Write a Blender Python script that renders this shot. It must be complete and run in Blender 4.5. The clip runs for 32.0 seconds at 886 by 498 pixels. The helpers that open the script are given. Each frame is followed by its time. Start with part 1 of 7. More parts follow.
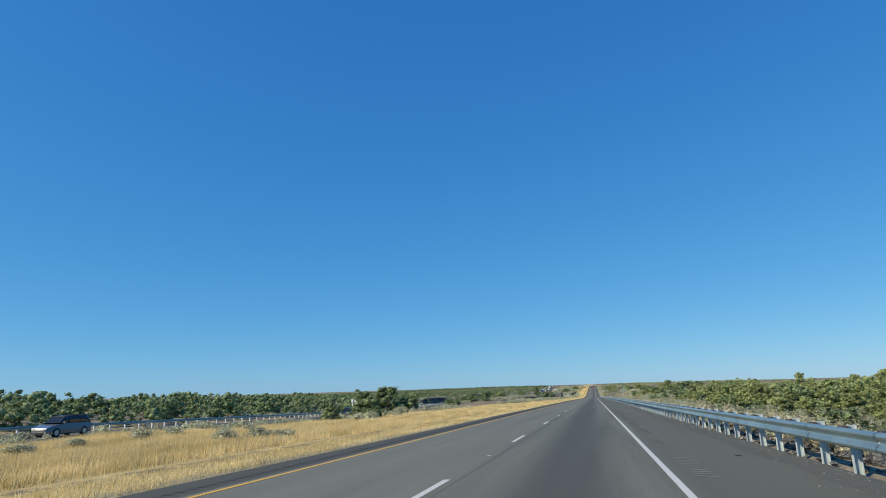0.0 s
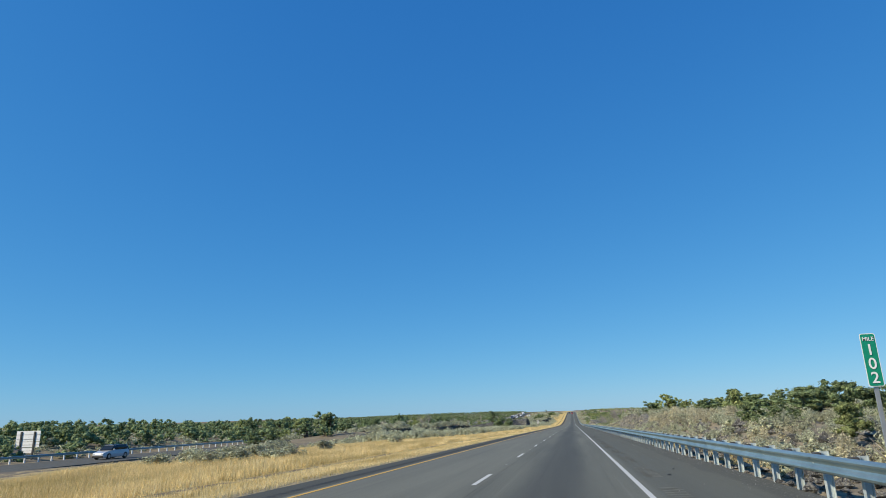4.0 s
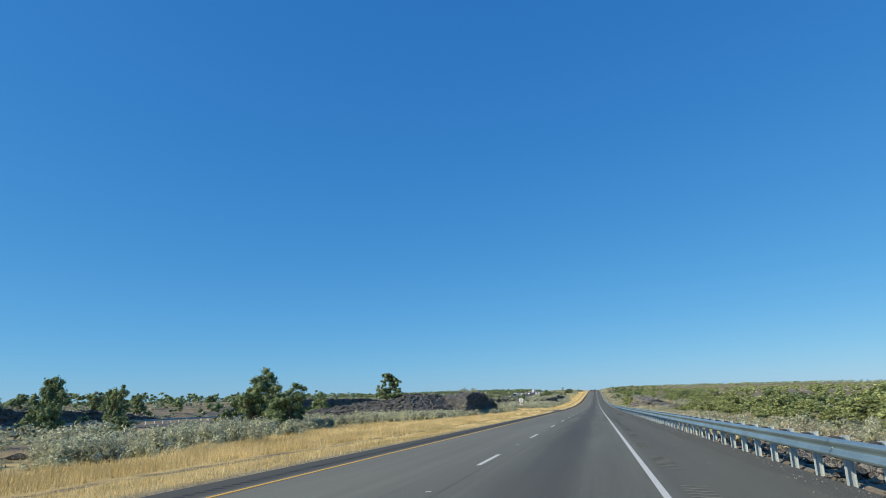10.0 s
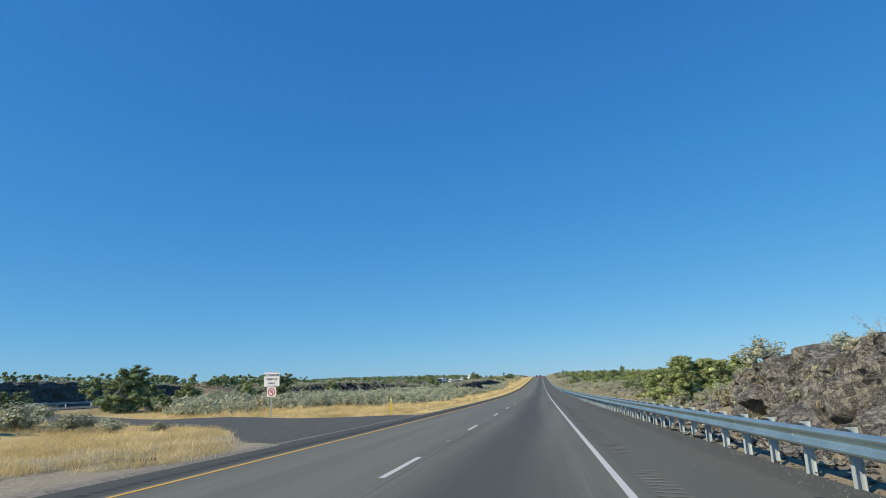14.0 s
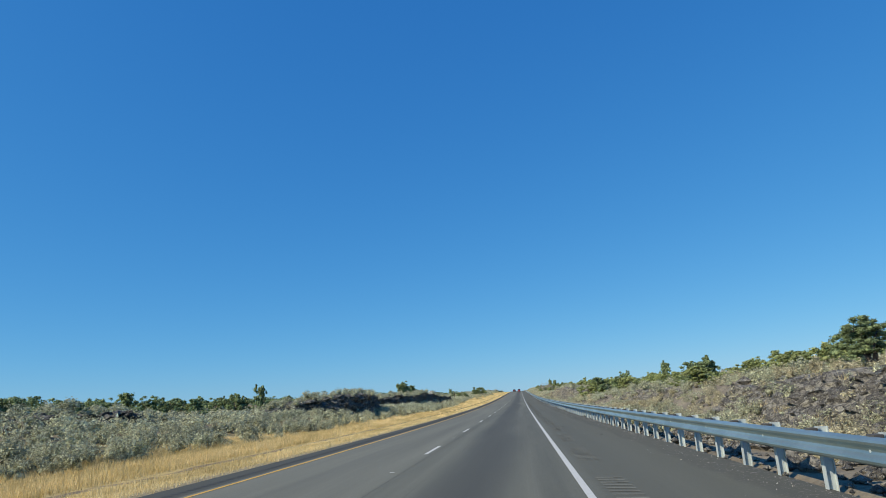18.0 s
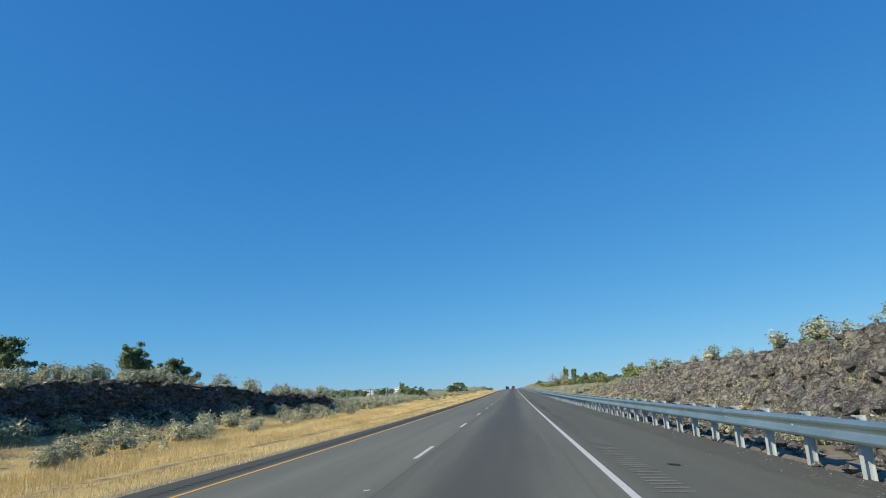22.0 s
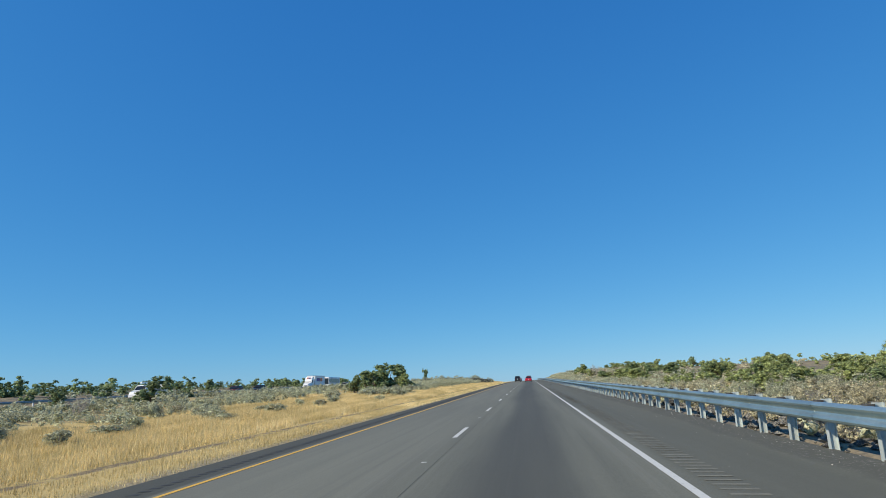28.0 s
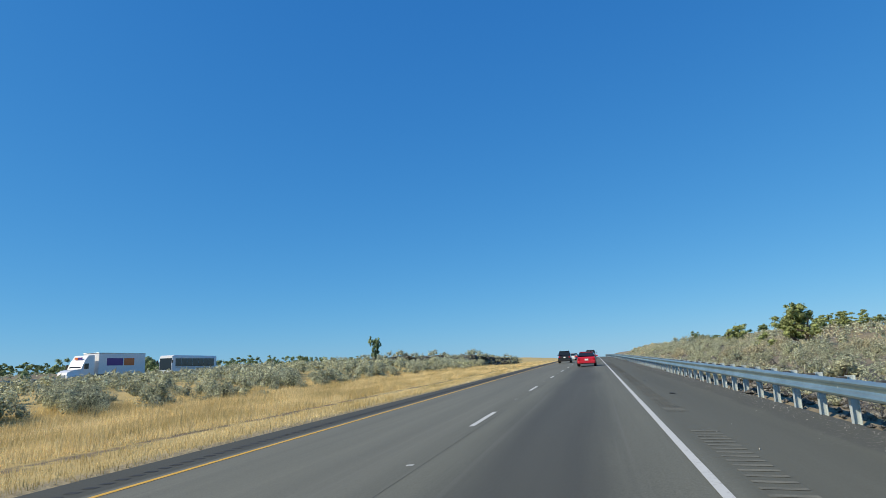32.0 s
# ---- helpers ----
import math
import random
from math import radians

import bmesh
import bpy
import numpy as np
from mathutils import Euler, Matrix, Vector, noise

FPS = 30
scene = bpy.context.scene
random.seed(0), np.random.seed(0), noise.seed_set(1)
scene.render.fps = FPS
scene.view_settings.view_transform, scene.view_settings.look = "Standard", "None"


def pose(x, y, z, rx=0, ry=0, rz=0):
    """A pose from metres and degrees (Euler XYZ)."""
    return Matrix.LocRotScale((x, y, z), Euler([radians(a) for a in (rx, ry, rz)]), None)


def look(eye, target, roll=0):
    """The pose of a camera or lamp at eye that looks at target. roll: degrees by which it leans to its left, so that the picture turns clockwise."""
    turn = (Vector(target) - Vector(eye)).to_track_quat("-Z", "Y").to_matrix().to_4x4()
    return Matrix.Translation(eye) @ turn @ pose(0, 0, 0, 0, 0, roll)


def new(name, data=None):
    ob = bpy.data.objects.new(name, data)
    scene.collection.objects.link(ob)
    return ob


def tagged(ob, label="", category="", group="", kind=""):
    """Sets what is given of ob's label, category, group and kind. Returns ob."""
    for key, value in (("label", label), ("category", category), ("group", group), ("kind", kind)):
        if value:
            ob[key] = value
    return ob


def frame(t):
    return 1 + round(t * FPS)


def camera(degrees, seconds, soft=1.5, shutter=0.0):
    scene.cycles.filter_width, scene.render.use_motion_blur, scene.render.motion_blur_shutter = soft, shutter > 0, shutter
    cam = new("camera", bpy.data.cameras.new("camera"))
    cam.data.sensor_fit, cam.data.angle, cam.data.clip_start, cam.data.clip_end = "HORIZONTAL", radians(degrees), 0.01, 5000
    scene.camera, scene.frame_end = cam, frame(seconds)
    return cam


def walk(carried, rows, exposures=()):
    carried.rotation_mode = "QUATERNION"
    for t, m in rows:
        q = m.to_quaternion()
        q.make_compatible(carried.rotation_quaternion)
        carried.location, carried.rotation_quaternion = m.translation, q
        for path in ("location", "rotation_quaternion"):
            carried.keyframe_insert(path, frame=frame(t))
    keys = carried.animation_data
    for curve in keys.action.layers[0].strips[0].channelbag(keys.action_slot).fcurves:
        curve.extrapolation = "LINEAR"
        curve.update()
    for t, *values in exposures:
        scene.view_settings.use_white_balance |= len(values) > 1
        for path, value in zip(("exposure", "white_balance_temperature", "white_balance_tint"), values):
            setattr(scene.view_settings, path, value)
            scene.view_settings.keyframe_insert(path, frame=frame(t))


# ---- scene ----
cam = camera(71.25, 32.0, soft=0.65)
walk(cam, [
    (0.0, pose(0.72, -0.08, 1.342, 102.64, 1.66, 13.38)),
    (0.5, pose(0.74, 14.23, 1.091, 102.61, 1.58, 13.50)),
    (1.0, pose(0.74, 28.37, 0.843, 102.37, 1.62, 14.00)),
    (1.5, pose(0.69, 42.92, 0.587, 102.06, 1.34, 14.42)),
    (2.0, pose(0.65, 57.25, 0.336, 101.94, 1.27, 14.54)),
    (2.5, pose(0.63, 71.53, 0.082, 102.17, 1.57, 15.04)),
    (3.0, pose(0.62, 85.96, -0.174, 103.41, 1.77, 14.64)),
    (3.5, pose(0.59, 100.08, -0.425, 104.78, 1.80, 12.69)),
    (4.0, pose(0.56, 114.30, -0.679, 104.92, 1.63, 11.43)),
    (4.5, pose(0.58, 128.77, -0.941, 105.16, 1.23, 10.87)),
    (6.5, pose(0.65, 185.53, -1.991, 103.86, 0.36, 12.71)),
    (7.0, pose(0.70, 199.79, -2.260, 103.70, 0.76, 13.28)),
    (7.5, pose(0.77, 214.06, -2.528, 103.50, 1.09, 13.49)),
    (8.0, pose(0.85, 228.38, -2.799, 103.50, 1.22, 13.39)),
    (8.5, pose(0.91, 242.55, -3.070, 103.32, 1.15, 13.32)),
    (9.0, pose(0.96, 256.61, -3.340, 103.32, 1.08, 13.35)),
    (9.5, pose(0.97, 271.05, -3.621, 103.28, 1.27, 13.59)),
    (10.0, pose(0.97, 285.15, -3.896, 103.22, 1.55, 13.53)),
    (10.5, pose(0.97, 299.56, -4.178, 103.12, 1.63, 13.38)),
    (11.0, pose(0.96, 313.81, -4.458, 103.33, 1.39, 12.53)),
    (11.5, pose(0.92, 328.08, -4.739, 103.31, 1.10, 11.67)),
    (12.0, pose(0.86, 342.27, -5.017, 102.89, 0.91, 11.01)),
    (12.5, pose(0.82, 356.60, -5.297, 102.30, 1.07, 10.51)),
    (13.0, pose(0.81, 370.94, -5.576, 102.21, 1.02, 10.12)),
    (13.5, pose(0.81, 385.13, -5.850, 102.55, 1.07, 9.39)),
    (14.0, pose(0.82, 399.55, -6.120, 102.01, 1.52, 8.85)),
    (14.5, pose(0.82, 413.80, -6.370, 100.85, 1.48, 8.61)),
    (16.5, pose(0.90, 470.70, -7.247, 100.75, 2.44, 8.69)),
    (17.0, pose(0.92, 484.98, -7.423, 100.66, 2.43, 7.91)),
    (18.0, pose(1.01, 513.27, -7.704, 103.62, 2.98, 6.97)),
    (19.0, pose(0.97, 541.82, -7.900, 105.25, 2.03, 8.14)),
    (20.0, pose(0.87, 570.19, -7.993, 103.87, 1.41, 10.00)),
    (21.0, pose(0.67, 598.64, -8.000, 103.33, 1.40, 9.15)),
    (22.0, pose(0.51, 626.87, -7.926, 103.46, 2.60, 6.43)),
    (23.0, pose(0.36, 655.09, -7.782, 102.40, 3.54, 7.31)),
    (24.0, pose(0.21, 683.48, -7.560, 102.33, 3.13, 6.99)),
    (24.5, pose(0.19, 697.65, -7.429, 102.36, 3.22, 6.80)),
    (26.5, pose(0.07, 753.61, -6.838, 102.50, 1.89, 6.95)),
    (27.0, pose(0.07, 768.27, -6.666, 102.50, 1.77, 7.40)),
    (27.5, pose(0.08, 782.01, -6.511, 102.67, 1.94, 7.63)),
    (28.0, pose(0.10, 796.12, -6.348, 102.64, 2.01, 7.76)),
    (28.5, pose(0.17, 810.13, -6.180, 102.13, 2.23, 8.36)),
    (29.0, pose(0.28, 824.12, -6.010, 101.83, 2.46, 8.85)),
    (29.5, pose(0.41, 838.25, -5.830, 102.30, 2.80, 9.82)),
    (30.0, pose(0.52, 852.35, -5.650, 102.79, 2.94, 10.19)),
    (30.5, pose(0.62, 866.40, -5.473, 102.53, 2.68, 10.94)),
    (31.0, pose(0.71, 880.47, -5.296, 102.05, 2.62, 12.08)),
    (31.5, pose(0.75, 894.60, -5.122, 101.21, 2.36, 12.79)),
    (32.0, pose(0.78, 908.73, -4.950, 100.67, 2.29, 13.61)),
], exposures=[(0.0, 0.0, 7000, 10), (32.0, 0.0, 7000, 10)])

# ---- world and sun ----
SUN_DIR = Vector((-0.64, -0.47, 0.6)).normalized()
world = bpy.data.worlds.new("world")
scene.world = world
world.use_nodes = True
wn = world.node_tree
sky = wn.nodes.new("ShaderNodeTexSky")
sky.sky_type = "NISHITA"
sky.sun_disc = False
sky.sun_elevation = math.asin(SUN_DIR.z)
sky.sun_rotation = math.atan2(SUN_DIR.x, SUN_DIR.y)
sky.altitude = 1900
sky.air_density = 1.0
sky.dust_density = 0.45
sky.ozone_density = 1.0
wn.nodes["Background"].inputs[1].default_value = 0.138
# deep blue desert air: contrast and gain of each colour
split = wn.nodes.new("ShaderNodeSeparateColor")
merge = wn.nodes.new("ShaderNodeCombineColor")
wn.links.new(sky.outputs[0], split.inputs[0])
for i, (contrast, gain) in enumerate(((1.1, 0.207), (0.62, 1.07), (0.37, 2.83))):
    power, times = wn.nodes.new("ShaderNodeMath"), wn.nodes.new("ShaderNodeMath")
    power.operation, times.operation = "POWER", "MULTIPLY"
    power.inputs[1].default_value, times.inputs[1].default_value = contrast, gain
    wn.links.new(split.outputs[i], power.inputs[0])
    wn.links.new(power.outputs[0], times.inputs[0])
    wn.links.new(times.outputs[0], merge.inputs[i])
wn.links.new(merge.outputs[0], wn.nodes["Background"].inputs[0])
sun = new("sun", bpy.data.lights.new("sun", "SUN"))
sun.data.energy = 5.0
sun.data.angle = radians(0.55)
sun.data.color = (1.0, 0.92, 0.77)
sun.matrix_world = look(SUN_DIR * 60, (0, 0, 0))


# ---- materials ----
def mat(name, rough=0.8, metal=0.0):
    m = bpy.data.materials.new(name)
    m.use_nodes = True
    b = m.node_tree.nodes["Principled BSDF"]
    b.inputs["Roughness"].default_value = rough
    b.inputs["Metallic"].default_value = metal
    return m, m.node_tree, b


def add(nt, kind, **sockets):
    n = nt.nodes.new(kind)
    for key, value in sockets.items():
        n.inputs[key.replace("_", " ")].default_value = value
    return n


def coords(nt, scale=(1, 1, 1), space="Object"):
    tc = nt.nodes.new("ShaderNodeTexCoord")
    mp = nt.nodes.new("ShaderNodeMapping")
    mp.inputs["Scale"].default_value = scale
    nt.links.new(tc.outputs[space], mp.inputs[0])
    return mp.outputs[0]


def noise_tex(nt, vec, scale, detail=6, rough=0.6, distort=0.0):
    n = add(nt, "ShaderNodeTexNoise", Scale=scale, Detail=detail, Roughness=rough, Distortion=distort)
    nt.links.new(vec, n.inputs["Vector"])
    return n.outputs["Fac"]


def ramp(nt, fac, stops):
    r = nt.nodes.new("ShaderNodeValToRGB")
    r.color_ramp.elements[0].position, r.color_ramp.elements[1].position = stops[0][0], stops[-1][0]
    r.color_ramp.elements[0].color, r.color_ramp.elements[1].color = (*stops[0][1], 1), (*stops[-1][1], 1)
    for p, c in stops[1:-1]:
        r.color_ramp.elements.new(p).color = (*c, 1)
    nt.links.new(fac, r.inputs[0])
    return r.outputs[0]


def mix(nt, fac, a, b, kind="MIX"):
    n = nt.nodes.new("ShaderNodeMix")
    n.data_type, n.blend_type = "RGBA", kind
    for sock, v in ((n.inputs[0], fac), (n.inputs[6], a), (n.inputs[7], b)):
        if isinstance(v, (int, float)):
            sock.default_value = v
        elif isinstance(v, tuple):
            sock.default_value = (*v, 1)
        else:
            nt.links.new(v, sock)
    return n.outputs[2]


def bump(nt, b, height, strength=0.3, dist=0.02):
    n = add(nt, "ShaderNodeBump", Strength=strength, Distance=dist)
    nt.links.new(height, n.inputs["Height"])
    nt.links.new(n.outputs[0], b.inputs["Normal"])


def mathn(nt, op, a, b=0.0, clamp=False):
    n = nt.nodes.new("ShaderNodeMath")
    n.operation, n.use_clamp = op, clamp
    for sock, v in ((n.inputs[0], a), (n.inputs[1], b)):
        if isinstance(v, (int, float)):
            sock.default_value = v
        else:
            nt.links.new(v, sock)
    return n.outputs[0]


def smooth(nt, v, lo, hi):
    n = nt.nodes.new("ShaderNodeMapRange")
    n.interpolation_type = "SMOOTHSTEP"
    n.inputs[1].default_value, n.inputs[2].default_value = lo, hi
    nt.links.new(v, n.inputs[0])
    return n.outputs[0]


def speckled(name, dark, light, scale=3.0, rough=0.85, metal=0.0, relief=0.3, dist=0.02, vary=0.0):
    """A surface that varies between two colours at two scales, with fine relief."""
    m, nt, b = mat(name, rough, metal)
    v = coords(nt)
    big = noise_tex(nt, v, scale * 0.22, 4)
    fine = noise_tex(nt, v, scale, 8, 0.7)
    f = mathn(nt, "ADD", mathn(nt, "MULTIPLY", big, 0.5), mathn(nt, "MULTIPLY", fine, 0.5))
    c = ramp(nt, f, [(0.36, dark), (0.64, light)])
    if vary:
        oi = nt.nodes.new("ShaderNodeObjectInfo")
        hsv = nt.nodes.new("ShaderNodeHueSaturation")
        nt.links.new(mathn(nt, "ADD", 1 - vary, mathn(nt, "MULTIPLY", oi.outputs["Random"], 2 * vary)), hsv.inputs["Value"])
        nt.links.new(c, hsv.inputs["Color"])
        c = hsv.outputs[0]
    nt.links.new(c, b.inputs["Base Color"])
    if relief:
        bump(nt, b, fine, relief, dist)
    return m


def leafy(name, dark, light, vary=0.45, mottle=1.25, bands=0.0):
    """Foliage: colour varies leaf by leaf and plant by plant, shading of bushes and clumps painted in, with light
    passing through.
    """
    m, nt, b = mat(name, 0.75)
    geo = nt.nodes.new("ShaderNodeNewGeometry")
    oi = nt.nodes.new("ShaderNodeObjectInfo")
    c = ramp(nt, geo.outputs["Random Per Island"], [(0.0, dark), (0.55, tuple((a + e) / 2 for a, e in zip(dark, light))), (1.0, light)])
    # tone of each plant, and bush-sized light and shade painted in as noise
    big = smooth(nt, noise_tex(nt, geo.outputs["Position"], 0.9, 4, 0.6), 0.3, 0.7)
    hsv = nt.nodes.new("ShaderNodeHueSaturation")
    nt.links.new(c, hsv.inputs["Color"])
    val = mathn(nt, "ADD", 1 - vary * 0.75, mathn(nt, "MULTIPLY", mathn(nt, "ADD", mathn(nt, "MULTIPLY", oi.outputs["Random"], 0.5), big), vary))
    # finer noise paints lit and shaded leaf clumps into the colour
    sprig = noise_tex(nt, geo.outputs["Position"], 8.0, 5, 0.8)
    val = mathn(nt, "MULTIPLY", val, mathn(nt, "ADD", 0.95 - mottle * 0.5, mathn(nt, "MULTIPLY", smooth(nt, sprig, 0.34, 0.66), mottle)))
    if bands:
        # drifts of riper and browner growth along the road
        mp = nt.nodes.new("ShaderNodeMapping")
        mp.inputs["Scale"].default_value = (0.9, 0.14, 0.5)
        nt.links.new(geo.outputs["Position"], mp.inputs[0])
        drift = noise_tex(nt, mp.outputs[0], 1.0, 5, 0.65, 0.4)
        val = mathn(nt, "MULTIPLY", val, mathn(nt, "ADD", 1.0 - bands * 0.6, mathn(nt, "MULTIPLY", smooth(nt, drift, 0.36, 0.62), bands)))
        nt.links.new(mathn(nt, "ADD", 1.25, mathn(nt, "MULTIPLY", drift, -0.5)), hsv.inputs["Saturation"])
    nt.links.new(val, hsv.inputs["Value"])
    nt.links.new(hsv.outputs[0], b.inputs["Base Color"])
    bump(nt, b, sprig, 0.8, 0.12)
    b.inputs["Specular IOR Level"].default_value = 0.2
    tr = nt.nodes.new("ShaderNodeBsdfTranslucent")
    nt.links.new(hsv.outputs[0], tr.inputs[0])
    ms = add(nt, "ShaderNodeMixShader", Fac=0.3)
    nt.links.new(b.outputs[0], ms.inputs[1])
    nt.links.new(tr.outputs[0], ms.inputs[2])
    nt.links.new(ms.outputs[0], nt.nodes["Material Output"].inputs[0])
    return m


def asphalt_material():
    m, nt, b = mat("asphalt", 0.85)
    geo = nt.nodes.new("ShaderNodeNewGeometry")
    sep = nt.nodes.new("ShaderNodeSeparateXYZ")
    nt.links.new(geo.outputs["Position"], sep.inputs[0])
    v = coords(nt)
    grain = noise_tex(nt, v, 38, 4, 0.8)
    patch = noise_tex(nt, coords(nt, (1, 0.03, 1)), 1.1, 5, 0.6)
    base = ramp(nt, mathn(nt, "ADD", mathn(nt, "MULTIPLY", grain, 0.55), mathn(nt, "MULTIPLY", patch, 0.45)),
                [(0.32, (0.062, 0.064, 0.05)), (0.68, (0.172, 0.175, 0.133))])
    streak = noise_tex(nt, coords(nt, (5, 0.015, 1)), 1.0, 4, 0.7)
    base = mix(nt, mathn(nt, "MULTIPLY", smooth(nt, streak, 0.56, 0.72), 0.25), base, (0.04, 0.041, 0.038))
    base = mix(nt, mathn(nt, "MULTIPLY", smooth(nt, streak, 0.44, 0.3), 0.2), base, (0.2, 0.2, 0.175))
    # oil-darkened middle of the right lane, paler left lane
    wob = mathn(nt, "MULTIPLY", mathn(nt, "SUBTRACT", noise_tex(nt, coords(nt, (0.2, 0.05, 1)), 1.0, 3), 0.5), 1.2)
    x = mathn(nt, "ADD", sep.outputs["X"], wob)
    mid = mathn(nt, "MULTIPLY", smooth(nt, x, -1.25, -0.35), smooth(nt, x, 1.15, 0.25))
    base = mix(nt, mathn(nt, "MULTIPLY", mid, 0.65), base, (0.046, 0.047, 0.04))
    left = smooth(nt, x, -1.5, -2.2)
    base = mix(nt, mathn(nt, "MULTIPLY", left, 0.22), base, (0.21, 0.21, 0.168))
    shoulder = mathn(nt, "ADD", smooth(nt, sep.outputs["X"], 1.9, 2.15), smooth(nt, sep.outputs["X"], -5.6, -5.8), True)
    base = mix(nt, mathn(nt, "MULTIPLY", shoulder, mathn(nt, "ADD", 0.6, mathn(nt, "MULTIPLY", smooth(nt, sep.outputs["X"], -5.0, -5.6), 0.4))), base, (0.09, 0.09, 0.064))
    base = mix(nt, mathn(nt, "MULTIPLY", smooth(nt, sep.outputs["X"], -5.62, -5.78), 0.6), base, (0.037, 0.038, 0.031))
    rim = mathn(nt, "ADD", sep.outputs["X"], mathn(nt, "MULTIPLY", mathn(nt, "SUBTRACT", noise_tex(nt, coords(nt, (0.5, 0.25, 1)), 1.0, 5, 0.7), 0.5), 1.0))
    base = mix(nt, mathn(nt, "MULTIPLY", smooth(nt, rim, 4.0, 4.25), 0.35), base, (0.03, 0.029, 0.026))
    # loose pale grit near the rail
    grit = mathn(nt, "MULTIPLY", smooth(nt, sep.outputs["X"], 3.6, 4.8), mathn(nt, "GREATER_THAN", noise_tex(nt, v, 17, 3, 0.7), 0.62))
    base = mix(nt, mathn(nt, "MULTIPLY", grit, 0.7), base, (0.34, 0.31, 0.27))
    nt.links.new(base, b.inputs["Base Color"])
    bump(nt, b, grain, 0.35, 0.01)
    return m


def ground_material():
    """Dry soil: golden grass litter beside the road, grey-brown lava soil with straw patches elsewhere."""
    m, nt, b = mat("dry_soil", 0.95)
    geo = nt.nodes.new("ShaderNodeNewGeometry")
    sep = nt.nodes.new("ShaderNodeSeparateXYZ")
    nt.links.new(geo.outputs["Position"], sep.inputs[0])
    v = coords(nt)
    big, mid, fine = noise_tex(nt, v, 0.05, 4), noise_tex(nt, v, 0.55, 6, 0.65), noise_tex(nt, v, 9, 6, 0.75)
    straw = ramp(nt, mathn(nt, "ADD", mathn(nt, "MULTIPLY", fine, 0.6), mathn(nt, "MULTIPLY", mid, 0.4)),
                 [(0.3, (0.33, 0.24, 0.09)), (0.5, (0.5, 0.375, 0.15)), (0.7, (0.6, 0.465, 0.21))])
    soil = ramp(nt, mathn(nt, "ADD", mathn(nt, "MULTIPLY", fine, 0.5), mathn(nt, "MULTIPLY", mid, 0.5)),
                [(0.32, (0.075, 0.064, 0.047)), (0.52, (0.165, 0.138, 0.095)), (0.7, (0.29, 0.24, 0.16))])
    edge = mathn(nt, "ADD", sep.outputs["X"], mathn(nt, "MULTIPLY", mathn(nt, "SUBTRACT", noise_tex(nt, v, 0.12, 4), 0.5), 16.0))
    y = sep.outputs["Y"]
    brushy = mathn(nt, "ADD", mathn(nt, "MULTIPLY", smooth(nt, y, 160, 185), smooth(nt, y, 345, 322)), mathn(nt, "MULTIPLY", smooth(nt, y, 442, 458), smooth(nt, y, 722, 696)))
    brushy = mathn(nt, "MULTIPLY", brushy, smooth(nt, mathn(nt, "ADD", sep.outputs["X"], mathn(nt, "MULTIPLY", mid, 8.0)), -62, -44))
    edge = mathn(nt, "SUBTRACT", edge, mathn(nt, "MULTIPLY", brushy, 15.0))
    strip = mathn(nt, "MULTIPLY", smooth(nt, edge, -38, -29), smooth(nt, sep.outputs["X"], -6.4, -7.2))
    patches = mathn(nt, "MULTIPLY", smooth(nt, mathn(nt, "ADD", mathn(nt, "MULTIPLY", mid, 0.6), mathn(nt, "MULTIPLY", big, 0.6)), 0.54, 0.68), mathn(nt, "ADD", 0.25, mathn(nt, "MULTIPLY", mathn(nt, "MULTIPLY", smooth(nt, sep.outputs["X"], 3, -3), smooth(nt, sep.outputs["X"], -72, -52)), 0.55)))
    patches = mathn(nt, "MULTIPLY", patches, mathn(nt, "SUBTRACT", 1.0, mathn(nt, "MULTIPLY", brushy, 0.85)))
    fac = mathn(nt, "MAXIMUM", strip, patches)
    c = mix(nt, fac, soil, straw)
    gravel = mathn(nt, "MULTIPLY", smooth(nt, mathn(nt, "ADD", sep.outputs["X"], mathn(nt, "MULTIPLY", mathn(nt, "SUBTRACT", mid, 0.5), 2.0)), -7.7, -7.1), smooth(nt, sep.outputs["X"], 3.0, 2.0))
    c = mix(nt, mathn(nt, "MULTIPLY", gravel, 0.6), c, ramp(nt, fine, [(0.35, (0.16, 0.14, 0.11)), (0.65, (0.42, 0.36, 0.26))]))
    cross = mathn(nt, "MULTIPLY", mathn(nt, "MULTIPLY", smooth(nt, y, 396, 410), smooth(nt, y, 446, 436)), smooth(nt, mathn(nt, "ADD", sep.outputs["X"], mathn(nt, "MULTIPLY", mid, 6.0)), -12.0, -7.0))
    cross = mathn(nt, "MULTIPLY", cross, smooth(nt, sep.outputs["X"], 4.0, 2.0))
    c = mix(nt, mathn(nt, "MULTIPLY", cross, 0.8), c, ramp(nt, fine, [(0.35, (0.15, 0.14, 0.115)), (0.65, (0.34, 0.315, 0.26))]))
    red = mathn(nt, "MULTIPLY", smooth(nt, sep.outputs["X"], 4.9, 5.6), smooth(nt, sep.outputs["X"], 24, 8))
    c = mix(nt, mathn(nt, "MULTIPLY", red, 0.6), c, ramp(nt, mathn(nt, "ADD", mathn(nt, "MULTIPLY", fine, 0.6), mathn(nt, "MULTIPLY", mid, 0.4)), [(0.38, (0.11, 0.099, 0.077)), (0.5, (0.245, 0.214, 0.158)), (0.66, (0.40, 0.345, 0.245))]))
    # bare furrow along the verge, worn by mowing
    fx = mathn(nt, "ADD", sep.outputs["X"], mathn(nt, "MULTIPLY", mathn(nt, "SUBTRACT", noise_tex(nt, coords(nt, (0.3, 0.3, 1)), 1.0, 4), 0.5), 1.3))
